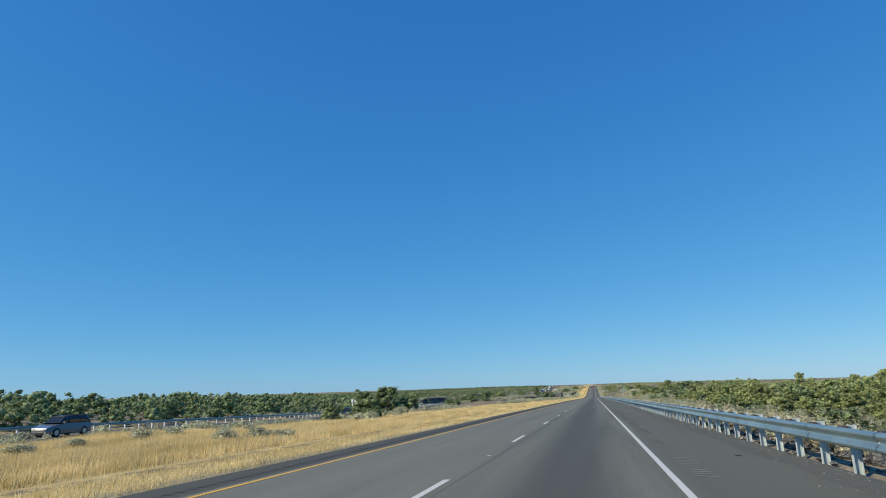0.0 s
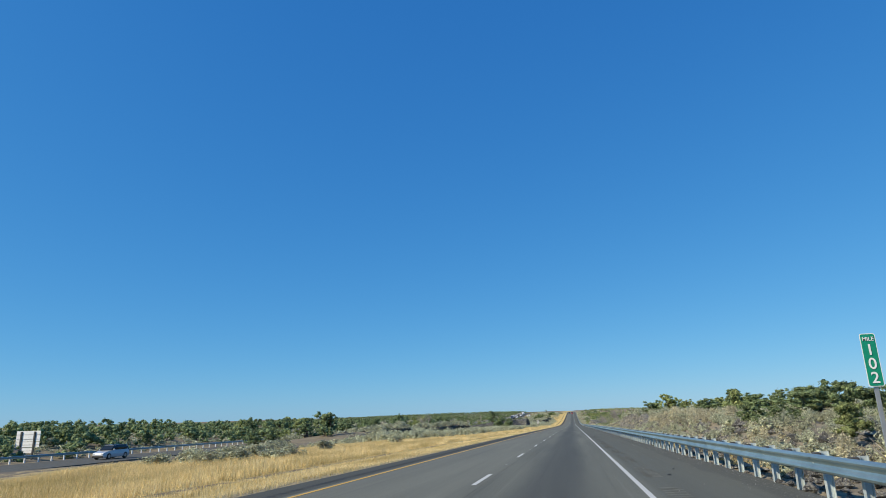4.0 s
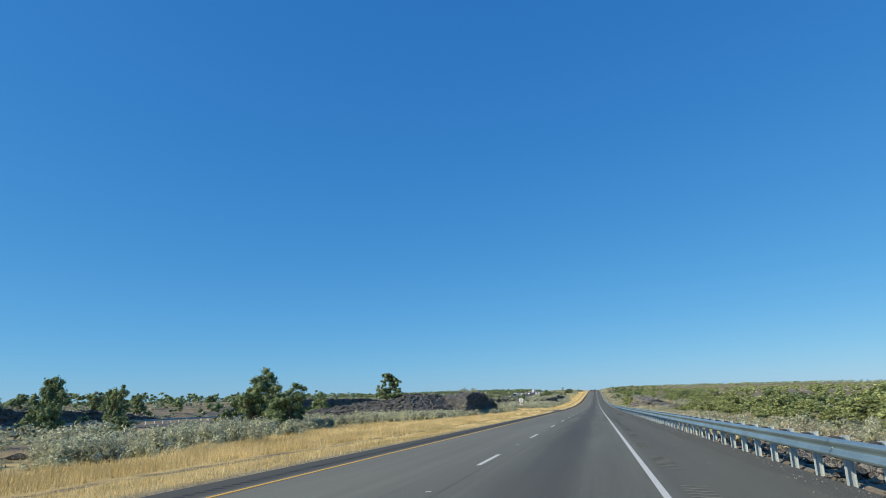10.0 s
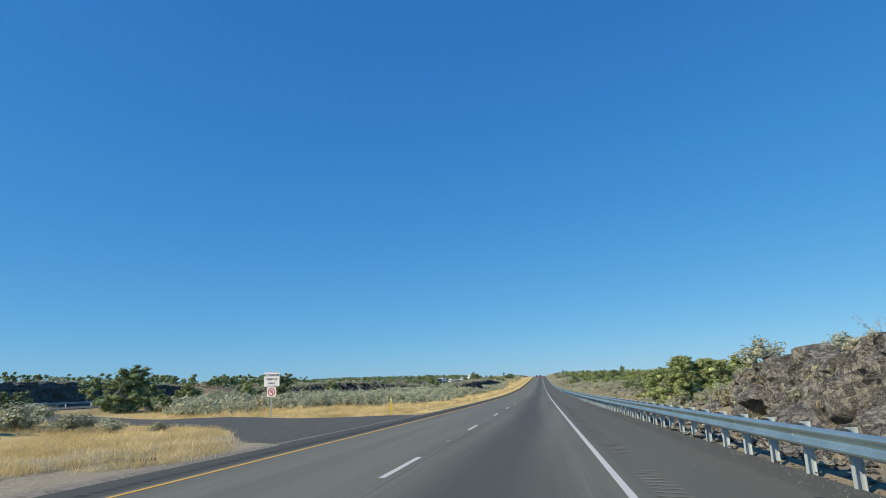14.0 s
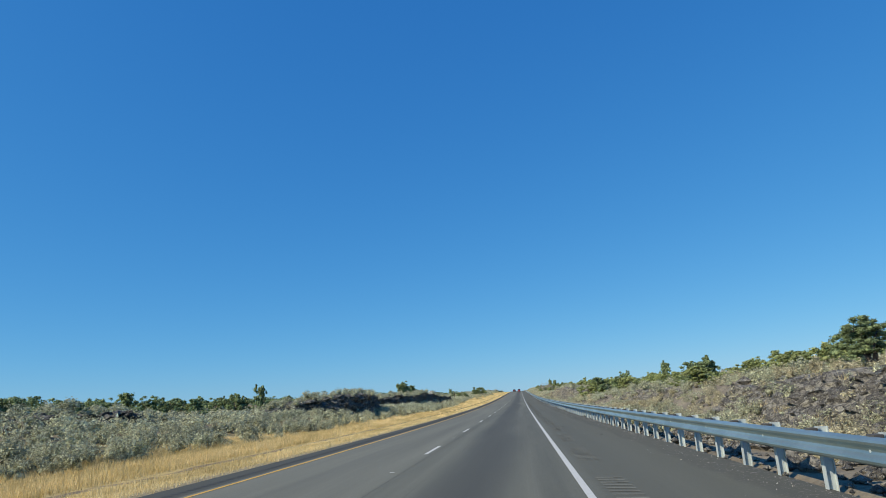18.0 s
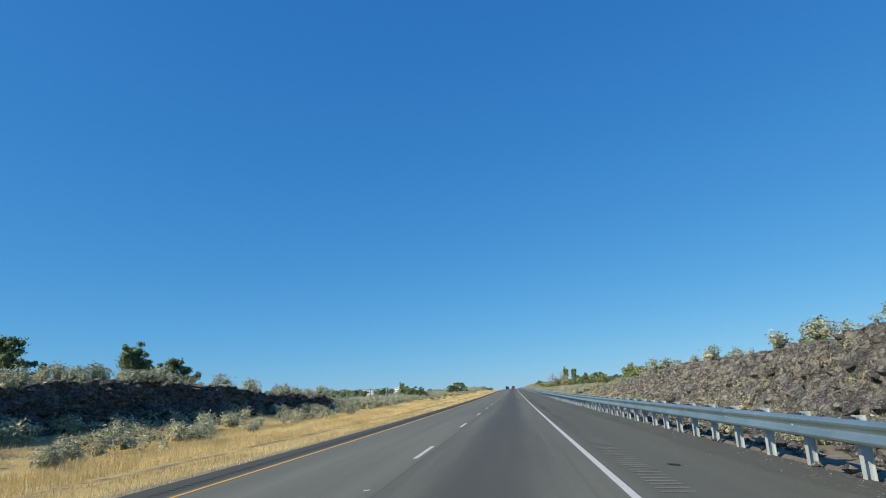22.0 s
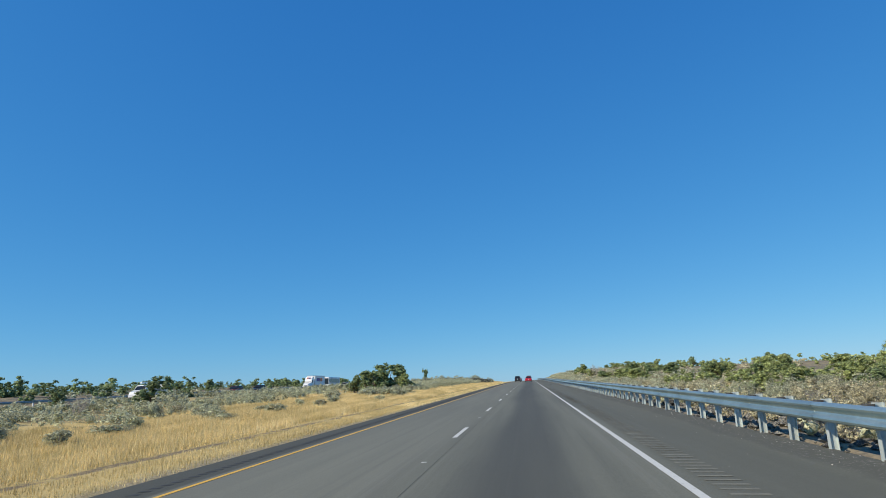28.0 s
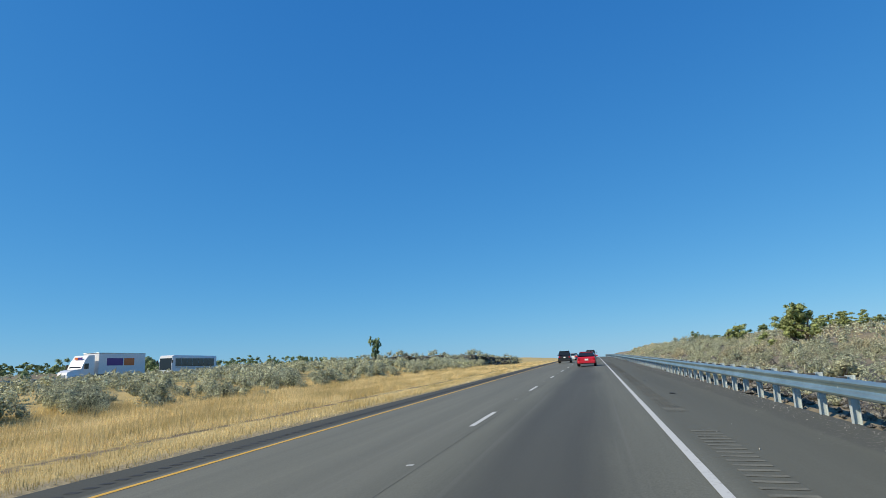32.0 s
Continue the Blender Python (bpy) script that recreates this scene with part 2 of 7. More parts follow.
    furrow = mathn(nt, "MULTIPLY", smooth(nt, fx, -9.85, -9.55), smooth(nt, fx, -9.05, -9.3))
    furrow = mathn(nt, "MULTIPLY", furrow, smooth(nt, noise_tex(nt, v, 0.8, 6, 0.75), 0.4, 0.52))
    c = mix(nt, mathn(nt, "MULTIPLY", furrow, 0.85), c, ramp(nt, fine, [(0.35, (0.05, 0.04, 0.03)), (0.65, (0.2, 0.155, 0.105))]))
    nt.links.new(c, b.inputs["Base Color"])
    bump(nt, b, fine, 0.6, 0.05)
    return m


def basalt_material(name, dark, light, lichen):
    m, nt, b = mat(name, 0.9)
    v = coords(nt)
    big, fine = noise_tex(nt, v, 0.6, 5), noise_tex(nt, v, 7, 8, 0.75)
    vor = nt.nodes.new("ShaderNodeTexVoronoi")
    vor.feature = "DISTANCE_TO_EDGE"
    vor.inputs["Scale"].default_value = 2.3
    warp = nt.nodes.new("ShaderNodeVectorMath")
    warp.operation = "ADD"
    nt.links.new(v, warp.inputs[0])
    n3 = add(nt, "ShaderNodeTexNoise", Scale=1.7, Detail=4.0)
    nt.links.new(v, n3.inputs["Vector"])
    nt.links.new(n3.outputs["Color"], warp.inputs[1])
    nt.links.new(warp.outputs[0], vor.inputs["Vector"])
    crack = smooth(nt, vor.outputs["Distance"], 0.0, 0.022)
    c = ramp(nt, mathn(nt, "ADD", mathn(nt, "MULTIPLY", big, 0.5), mathn(nt, "MULTIPLY", fine, 0.5)), [(0.35, dark), (0.62, light)])
    # rubble: each piece a hand or two wide, with its own tone and dark gaps between
    rubble = nt.nodes.new("ShaderNodeTexVoronoi")
    rubble.inputs["Scale"].default_value = 5.5
    gaps = nt.nodes.new("ShaderNodeTexVoronoi")
    gaps.feature = "DISTANCE_TO_EDGE"
    gaps.inputs["Scale"].default_value = 5.5
    jog = nt.nodes.new("ShaderNodeVectorMath")
    jog.operation = "MULTIPLY_ADD"
    n4 = add(nt, "ShaderNodeTexNoise", Scale=5.0, Detail=5.0)
    nt.links.new(v, n4.inputs["Vector"])
    nt.links.new(n4.outputs["Color"], jog.inputs[0])
    jog.inputs[1].default_value = (0.34, 0.34, 0.34)
    nt.links.new(v, jog.inputs[2])
    for node in (rubble, gaps):
        nt.links.new(jog.outputs[0], node.inputs["Vector"])
    tone = nt.nodes.new("ShaderNodeSeparateColor")
    nt.links.new(rubble.outputs["Color"], tone.inputs[0])
    piece = ramp(nt, mathn(nt, "ADD", mathn(nt, "MULTIPLY", tone.outputs[0], 0.62), mathn(nt, "MULTIPLY", fine, 0.38)), [(0.2, tuple(k * 0.5 for k in dark)), (0.42, dark), (0.6, light), (0.82, lichen)])
    c = mix(nt, 0.6, c, piece)
    c = mix(nt, mathn(nt, "MULTIPLY", smooth(nt, noise_tex(nt, v, 2.3, 6, 0.7), 0.55, 0.68), 0.5), c, lichen)
    c = mix(nt, mathn(nt, "MULTIPLY", smooth(nt, noise_tex(nt, v, 12, 6, 0.85), 0.52, 0.6), 0.6), c, tuple(k * 1.2 for k in lichen))
    c = mix(nt, mathn(nt, "MULTIPLY", smooth(nt, noise_tex(nt, v, 8, 4, 0.8), 0.45, 0.37), 0.5), c, tuple(k * 0.4 for k in dark))
    edge = smooth(nt, gaps.outputs["Distance"], 0.0, 0.1)
    c = mix(nt, mathn(nt, "MULTIPLY", mathn(nt, "SUBTRACT", 1.0, edge), 0.3), c, (0.02, 0.018, 0.017))
    nt.links.new(c, b.inputs["Base Color"])
    bump(nt, b, mathn(nt, "ADD", mathn(nt, "ADD", mathn(nt, "MULTIPLY", fine, 1.5), mathn(nt, "MULTIPLY", edge, 0.7)), mathn(nt, "MULTIPLY", crack, 0.3)), 1.0, 0.17)
    return m


def plain(name, colour, rough=0.5, metal=0.0, grime=0.12):
    m, nt, b = mat(name, rough, metal)
    f = noise_tex(nt, coords(nt), 5.0, 6, 0.7)
    c = ramp(nt, f, [(0.3, tuple(k * (1 - grime) for k in colour)), (0.7, tuple(min(1, k * (1 + grime * 0.5)) for k in colour))])
    nt.links.new(c, b.inputs["Base Color"])
    return m


def painted(name, colour, wear):
    """Road paint with worn, gritty edges."""
    m, nt, b = mat(name, 0.7)
    v = coords(nt)
    f = noise_tex(nt, v, 14, 6, 0.75)
    c = ramp(nt, f, [(0.34, wear), (0.44, colour), (0.8, tuple(min(1, k * 1.06) for k in colour))])
    nt.links.new(c, b.inputs["Base Color"])
    bump(nt, b, f, 0.3, 0.004)
    return m


ASPHALT = asphalt_material()
SOIL = ground_material()
OLD_ASPHALT = speckled("old_asphalt", (0.042, 0.043, 0.036), (0.115, 0.114, 0.094), 12, 0.9, relief=0.4)
WHITE_PAINT = painted("white_road_paint", (0.53, 0.535, 0.5), (0.33, 0.325, 0.3))
YELLOW_PAINT = painted("yellow_road_paint", (0.66, 0.38, 0.05), (0.35, 0.22, 0.07))
GROOVE = speckled("sunlit_milled_asphalt", (0.11, 0.109, 0.084), (0.205, 0.2, 0.155), 9, 0.9, relief=0.2)
TAR = speckled("dark_milled_asphalt", (0.014, 0.014, 0.014), (0.04, 0.04, 0.038), 9, 0.8, relief=0.1)
GALV = speckled("galvanised_steel", (0.28, 0.365, 0.36), (0.40, 0.50, 0.49), 2.5, 0.4, 0.75, 0.05, 0.002, 0.08)
GALV_POST = speckled("weathered_galvanised_steel", (0.44, 0.50, 0.49), (0.62, 0.68, 0.66), 4, 0.55, 0.3, 0.08, 0.003, 0.1)
BLOCK = speckled("dark_plastic_block", (0.03, 0.03, 0.032), (0.07, 0.068, 0.065), 6, 0.8, relief=0.1)
BASALT = basalt_material("black_basalt", (0.052, 0.052, 0.05), (0.245, 0.242, 0.222), (0.34, 0.335, 0.275))
BROWN_BASALT = basalt_material("brown_basalt", (0.102, 0.098, 0.092), (0.41, 0.39, 0.348), (0.62, 0.58, 0.45))
JUNIPER = leafy("juniper_foliage", (0.125, 0.175, 0.08), (0.37, 0.46, 0.225))
JUNIPER_LIGHT = leafy("yellow_green_foliage", (0.21, 0.255, 0.09), (0.53, 0.59, 0.26))
SAGE = leafy("sagebrush_foliage", (0.38, 0.395, 0.265), (0.67, 0.68, 0.47))
SAGE_DRY = leafy("dry_brush_foliage", (0.45, 0.41, 0.26), (0.76, 0.70, 0.48))
STRAW = leafy("golden_grass", (0.74, 0.565, 0.25), (0.97, 0.81, 0.45), 0.2, 0.4, 0.45)
LEAFY = (JUNIPER, JUNIPER_LIGHT, SAGE, SAGE_DRY)
BARK = speckled("juniper_bark", (0.07, 0.05, 0.038), (0.19, 0.15, 0.12), 6, 0.95, relief=0.5)
DEADWOOD = speckled("bleached_dead_wood", (0.25, 0.222, 0.185), (0.5, 0.46, 0.4), 5, 0.9, relief=0.4)

# ---- the lie of the land ----
GRADE = [(-100, -0.01706), (0, -0.01780), (100, -0.01780), (200, -0.01882), (260, -0.01938), (320, -0.01955), (380, -0.01926), (440, -0.01622), (500, -0.01056), (560, -0.00302), (620, 0.00346), (680, 0.00833), (740, 0.01091), (800, 0.01222), (860, 0.01247), (920, 0.01229), (1000, 0.01099), (1100, 0.00703), (1200, 0.00095), (1300, -0.00589), (1500, -0.01739)]
_ys = np.arange(-100, 1500.1, 5.0)
_gs = np.interp(_ys, [a for a, _ in GRADE], [b for _, b in GRADE])
_zs = np.concatenate([[0], np.cumsum((_gs[1:] + _gs[:-1]) * 2.5)])
_zs -= np.interp(0, _ys, _zs)


def zp(y):
    """Height of the road's lane line."""
    return np.interp(y, _ys, _zs)


def tilt(y):
    """Cross slope of the road, rising to the right."""
    return np.interp(y, [0, 400, 510, 690, 850, 920], np.tan(np.radians([0.8, 0.7, 1.6, 2.2, 2.0, 1.7])))


def opp_x(y):
    """Middle of the opposite carriageway."""
    return np.interp(y, [-100, 0, 100, 150, 190, 300, 400, 500, 700, 835, 1000, 1400], [-44, -44, -48, -54, -60, -68, -72, -74, -70, -60, -68, -74])


def opp_z(y):
    return np.interp(y, [0, 50, 90, 140, 200, 300, 400, 500, 700, 850, 1000], [-0.9, -1.1, -1.4, -1.9, -1.75, -1.2, -0.5, 0.0, 0.0, -0.3, 0.1])


RB_Y = [0, 100, 150, 190, 215, 245, 262, 290, 400, 412, 428, 442, 460, 480, 540, 600, 640, 668, 700, 740, 790, 850, 920, 970, 1020, 1100]
RB_NEAR = [-0.6, 0.0, 0.8, 1.6, 2.1, 2.2, 0.3, -0.4, -0.3, 0.6, 1.0, 0.2, 0.7, 1.3, 1.4, 0.7, 1.7, 1.6, 0.8, 0.6, 0.4, -0.1, 0.0, 1.2, 1.5, 1.2]
CUT_Y = [184, 194, 246, 256, 403, 408, 425, 431, 506, 513, 578, 584, 602, 608, 690, 706]
CUT_X = [6.0, 8.6, 8.6, 6.0, 6.0, 8.6, 8.6, 6.0, 6.0, 8.8, 8.8, 6.0, 6.0, 8.4, 8.8, 6.0]
RB_FAR = [-1.0, 0.4, 1.6, 2.2, 2.6, 2.6, 0.8, 0.2, 0.3, 0.8, 1.2, 1.0, 1.6, 2.3, 2.6, 2.4, 2.6, 2.4, 2.0, 1.8, 1.5, 0.4, 0.6, 2.2, 2.6, 2.0]


def sstep(v, lo, hi):
    k = np.clip((v - lo) / (hi - lo), 0, 1)
    return k * k * (3 - 2 * k)


def hills(x, y):
    """Smooth unevenness of the land."""
    return (np.sin(x * 0.11 + y * 0.043) * np.sin(y * 0.071 - x * 0.037 + 1.3) * 0.5 + np.sin(x * 0.31 + 2.1 + 0.2 * np.sin(y * 0.19)) * np.sin(y * 0.27 + 0.6) * 0.22)


MD_Y = [0, 50, 74, 112, 140, 160, 185, 205, 245, 262, 275, 345, 370, 410, 425, 440, 470, 520, 560, 620, 700, 730, 800, 900, 960, 1010, 1100]
MD_H = [0, -0.2, -0.5, -0.5, -0.2, 0, 0.4, 0.9, 0.9, 0.1, -0.5, -0.5, 0.3, 0.7, 0.35, 0.4, 0.6, 1.0, 0.9, 0.8, 0.7, 0.3, 0.1, 0.3, 0.7, 1.0, 0.8]


def land(x, y):
    """Height of the ground."""
    x, y = np.asarray(x, float), np.asarray(y, float)
    t = tilt(y)
    z = t * (np.clip(x, -9, 1.83) + 1.83)
    # right: shoulder falls to the rail, then the bank rises
    z = z + np.where(x > 1.83, (-0.158 / 2.97 + t) * (np.clip(x, 1.83, 5.8) - 1.83), 0)
    near, far = np.interp(y, RB_Y, RB_NEAR), np.interp(y, RB_Y, RB_FAR)
    r0 = -0.21 + t * 7.63
    foot = np.interp(y, CUT_Y, CUT_X)
    right = r0 + (near + 0.3 - r0) * sstep(x, foot, np.maximum(11.0, foot + 3.6)) + (far - near) * sstep(x, 11, 30)
    z = np.where(x > 5.8, right, z)
    # left: the median falls towards the opposite carriageway
    ox, oz = opp_x(y), opp_z(y)
    l0 = t * -7.2
    k = sstep(-x, np.interp(y, [130, 175], [9, 20]), -(ox + 8.5))
    z = np.where(x < -9, l0 + (oz - l0) * k, z)
    z = z + np.where(x < -9, np.interp(y, MD_Y, MD_H) * sstep(-x, np.where(y < 420, 20, 13), np.where(y < 420, 28, 22)) * (1 - sstep(-x, -(ox + 22), -(ox + 10))), 0)
    beyond = sstep(ox - 7 - x, 0, 25)
    z = z + np.where(x < -9, beyond * (np.interp(y, [100, 200, 400, 450, 640, 720, 850], [1.1, 1.7, 1.7, 3.9, 3.9, 1.9, 1.2]) - oz * 0.6), 0)
    rough = sstep(np.abs(x + 1), 15, 24) * np.where(np.abs(x - ox) < 9, 0.0, 1.0)
    z = z + hills(x, y) * rough * np.where(x > 0, 0.7, 0.8)
    away = sstep(np.abs(x), 140, 700)
    return (zp(y) + z) * (1 - away) + (np.interp(y, [0, 300, 600, 1000, 2000], [-4.5, -9.0, -12.0, -9.0, -9.5]) + hills(x * 0.12, y * 0.12) * 2) * away


def ground(x, y):
    return float(land(x, y))


# ---- mesh helpers ----
def mesh_from(name, verts, faces, material=None, shade=False):
    me = bpy.data.meshes.new(name)
    me.from_pydata([tuple(v) for v in verts] if not isinstance(verts, list) else verts, [], faces)
    if material:
        me.materials.append(material)
    if shade:
        me.polygons.foreach_set("use_smooth", [True] * len(me.polygons))
    me.update()
    return me


def mesh_arrays(name, verts, faces, material):
    """Mesh from an (n, 3) array of places and an (m, k) array of corners."""
    me = bpy.data.meshes.new(name)
    n, (m, k) = len(verts), faces.shape
    me.vertices.add(n)
    me.vertices.foreach_set("co", np.asarray(verts, np.float32).ravel())
    me.loops.add(m * k)
    me.loops.foreach_set("vertex_index", faces.astype(np.int32).ravel())
    me.polygons.add(m)
    me.polygons.foreach_set("loop_start", np.arange(0, m * k, k, dtype=np.int32))
    me.materials.append(material)
    me.polygons.foreach_set("use_smooth", [material in LEAFY] * m)
    me.update(calc_edges=True)
    return me


def child(name, me, parent, label=""):
    ob = new(name, me)
    ob.parent = parent
    if label:
        ob["label"] = label
    return ob


def part(name, bm, material, parent, label=""):
    me = bpy.data.meshes.new(name)
    bm.to_mesh(me)
    bm.free()
    me.materials.append(material)
    return child(name, me, parent, label)


def box(bm, x0, x1, y0, y1, z0, z1, bevel=0.0):
    g = bmesh.ops.create_cube(bm, size=1.0)
    bmesh.ops.scale(bm, vec=(x1 - x0, y1 - y0, z1 - z0), verts=g["verts"])
    bmesh.ops.translate(bm, vec=((x0 + x1) / 2, (y0 + y1) / 2, (z0 + z1) / 2), verts=g["verts"])
    if bevel:
        edges = list({e for v in g["verts"] for e in v.link_edges})
        bmesh.ops.bevel(bm, geom=edges, offset=bevel, segments=2, affect="EDGES", profile=0.5)
    return bm


def boxed(*a, bevel=0.0):
    return box(bmesh.new(), *a, bevel=bevel)


def tubes(segments, sides=5):
    """Verts and faces of tapered sticks: (start, end, radius, end radius)."""
    verts, faces = [], []
    for a, b, ra, rb in segments:
        a, b = Vector(a), Vector(b)
        q = (b - a).to_track_quat("Z", "Y")
        base = len(verts)
        for p, r in ((a, ra), (b, rb)):
            for i in range(sides):
                w = 2 * math.pi * i / sides
                verts.append(tuple(p + q @ Vector((math.cos(w) * r, math.sin(w) * r, 0))))
        for i in range(sides):
            j = (i + 1) % sides
            faces.append((base + i, base + j, base + sides + j, base + sides + i))
        faces.append(tuple(base + sides + i for i in range(sides)))
    return verts, faces


_g = (1 + 5 ** 0.5) / 2
ICO_V = np.array([(-1, _g, 0), (1, _g, 0), (-1, -_g, 0), (1, -_g, 0), (0, -1, _g), (0, 1, _g), (0, -1, -_g), (0, 1, -_g), (_g, 0, -1), (_g, 0, 1), (-_g, 0, -1), (-_g, 0, 1)]) / math.sqrt(1 + _g * _g)
ICO_F = np.array([(0, 11, 5), (0, 5, 1), (0, 1, 7), (0, 7, 10), (0, 10, 11), (1, 5, 9), (5, 11, 4), (11, 10, 2), (10, 7, 6), (7, 1, 8), (3, 9, 4), (3, 4, 2), (3, 2, 6), (3, 6, 8), (3, 8, 9), (4, 9, 5), (2, 4, 11), (6, 2, 10), (8, 6, 7), (9, 8, 1)])


def lumps(r, centre, radius, jag=0.3):
    """Dense inner foliage: ragged little masses."""
    n = len(centre)
    V = ICO_V[None] * (radius[:, None] * r.uniform(1 - jag, 1 + jag, (n, 12)))[:, :, None] + centre[:, None]
    return V.reshape(-1, 3), (ICO_F[None] + (np.arange(n) * 12)[:, None, None]).reshape(-1, 3)


def both(a, b):
    return np.concatenate([a[0], b[0]]), np.concatenate([a[1], b[1] + len(a[0])])


def cards(rng, pos, size, up=0.0, slim=0.55, out=None, loose=0.45):
    """Small three-cornered leaf sprays at places pos (up: how far they stand upright; out: the way their faces turn)."""
    n = len(pos)
    a = rng.normal(size=(n, 3))
    a[:, 2] = a[:, 2] * (1 - up) + up * 1.6
    if out is None:
        a /= np.linalg.norm(a, axis=1)[:, None]
        b = np.cross(a, rng.normal(size=(n, 3)))
    else:
        face = out / (np.linalg.norm(out, axis=1)[:, None] + 1e-9) + rng.normal(size=(n, 3)) * loose
        face /= np.linalg.norm(face, axis=1)[:, None] + 1e-9
        a -= face * (a * face).sum(1)[:, None]
        a /= np.linalg.norm(a, axis=1)[:, None] + 1e-9
        b = np.cross(face, a)
    b /= np.linalg.norm(b, axis=1)[:, None] + 1e-9
    s = size * rng.uniform(0.6, 1.4, n)
    a, b = a * s[:, None], b * (s * slim)[:, None]
    verts = np.stack([pos - a * 0.55 + b * 0.75, pos - a * 0.55 - b * 0.75, pos + a * 0.8], 1).reshape(-1, 3)
    return verts, np.arange(n * 3).reshape(n, 3)


# ---- road ----
def strip(name, xs, y0, y1, step, lift, material, zfun):
    ys = np.arange(y0, y1 + 0.01, step)
    X, Y = np.meshgrid(xs, ys)
    V = np.stack([X, Y, zfun(X, Y) + lift], -1).reshape(-1, 3)
    n = len(xs)
    i = np.arange((len(ys) - 1) * n).reshape(-1, n)[:, :-1].ravel()
    return mesh_arrays(name, V, np.stack([i, i + 1, i + n + 1, i + n], 1), material)


xs = np.array([-4000, -2500, -1500, -1000, -700, -500, -380, -300, -240, -200, -170, -150] + list(range(-138, -24, 4)) + list(np.arange(-24, -8, 1.6))
              + [-7.7, -7.15, -6.8, -5.5, -1.83, 1.83, 4.9, 5.25, 5.8, 6.3] + list(np.arange(7.4, 32, 1.5)) + [35, 40, 46, 54, 64, 80, 100, 130, 170, 220, 300, 400, 550, 800, 1200, 2000, 4000], float)
ys = np.array([-3000, -1500, -700, -300, -150] + list(range(-80, 1180, 4)) + [1200, 1240, 1300, 1360, 1420, 1500, 1650, 1850, 2200, 2700, 3400, 4800], float)
GX, GY = np.meshgrid(xs, ys)
GZ = land(GX, GY)
GZ = GZ - np.where((GX > -6.9) & (GX < 5.0) & (GY > -90), 0.15, 0.0)
n = len(xs)
gi = np.arange((len(ys) - 1) * n).reshape(-1, n)[:, :-1].ravel()
gm = mesh_arrays("ground", np.stack([GX, GY, GZ], -1).reshape(-1, 3), np.stack([gi, gi + 1, gi + n + 1, gi + n], 1), SOIL)
gm.polygons.foreach_set("use_smooth", [True] * len(gm.polygons))
tagged(new("ground", gm), "dry soil with golden grass and grey lava ground", "ground", kind="structure")

road = tagged(new("road", strip("road", np.array([-6.95, -6.87, -5.49, -1.83, 1.83, 5.0, 5.2]), -60, 1480, 4, 0.0, ASPHALT,
                                lambda X, Y: land(X, Y) - np.where((X < -6.9) | (X > 5.1), 0.13, 0))),
              "dark grey two-lane highway asphalt with a wide shoulder", "road", kind="structure")
child("edge_line", strip("edge_line", np.array([1.776, 1.884]), -40, 1470, 4, 0.005, WHITE_PAINT, land), road, "solid white edge line")
child("median_line", strip("median_line", np.array([-5.55, -5.44]), -40, 1470, 4, 0.005, YELLOW_PAINT, land), road, "solid yellow edge line")
for k in range(-2, 105):
    y0 = 19.75 + 12.19 * k
    V = [(x, y, float(land(x, y)) + 0.005) for y in (y0, y0 + 3.2) for x in (-1.89, -1.77)]
    child("lane_dash", mesh_from("lane_dash", V, [(0, 1, 3, 2)], WHITE_PAINT), road)

# ---- road details ----
rng = np.random.default_rng(7)


def marked_off(y):
    """Where the right shoulder's grooves are milled: short stretches at first, long ones further on."""
    if 490.9 < y < 498 or 503 < y < 511:
        return True
    if 645 < y < 700:
        return not (659 < y < 664.1 or 676.5 < y < 679)
    return (y - 71) % 6.0 < 3.4 if y < 600 or 700 < y < 722 else (y - 635) % 24.0 < 21.0


def slabs(places, w, l, lift):
    """Small flat pieces on the road: (x, y), width, length."""
    V = []
    for x, y in places:
        for dx, dy in ((-w / 2, -l / 2), (w / 2, -l / 2), (w / 2, l / 2), (-w / 2, l / 2)):
            V.append((x + dx, y + dy, float(land(x + dx, y + dy)) + lift))
    return np.array(V), np.arange(len(V)).reshape(-1, 4)


# flat slabs, not cuts: the sun's shading of the grooves is in their pale colour
groove = []
for y in np.arange(-10, 1000, 0.31):
    if marked_off(y):
        groove.append((2.36 + 0.04 * math.sin(y * 0.2), y))
V, F = slabs(groove, 0.42, 0.11, 0.004)
child("rumble_strip", mesh_arrays("rumble_strip", V, F, GROOVE), road, "milled rumble strip grooves as flat slabs in a sunlit pale tone")["kind"] = "stuff"
V, F = slabs([(-6.1, y) for y in np.arange(-10, 1000, 0.305)], 0.2, 0.13, 0.004)
child("median_rumble_strip", mesh_arrays("median_rumble_strip", V, F, TAR), road, "dark milled rumble strip grooves")["kind"] = "stuff"
V, F = slabs([(-1.83 + rng.normal() * 0.03, 19.75 + 12.19 * k + 7.6) for k in range(-1, 90)], 0.1, 0.1, 0.006)
child("lane_marker", mesh_arrays("lane_marker", V, F, WHITE_PAINT), road, "small white lane markers")["kind"] = "stuff"
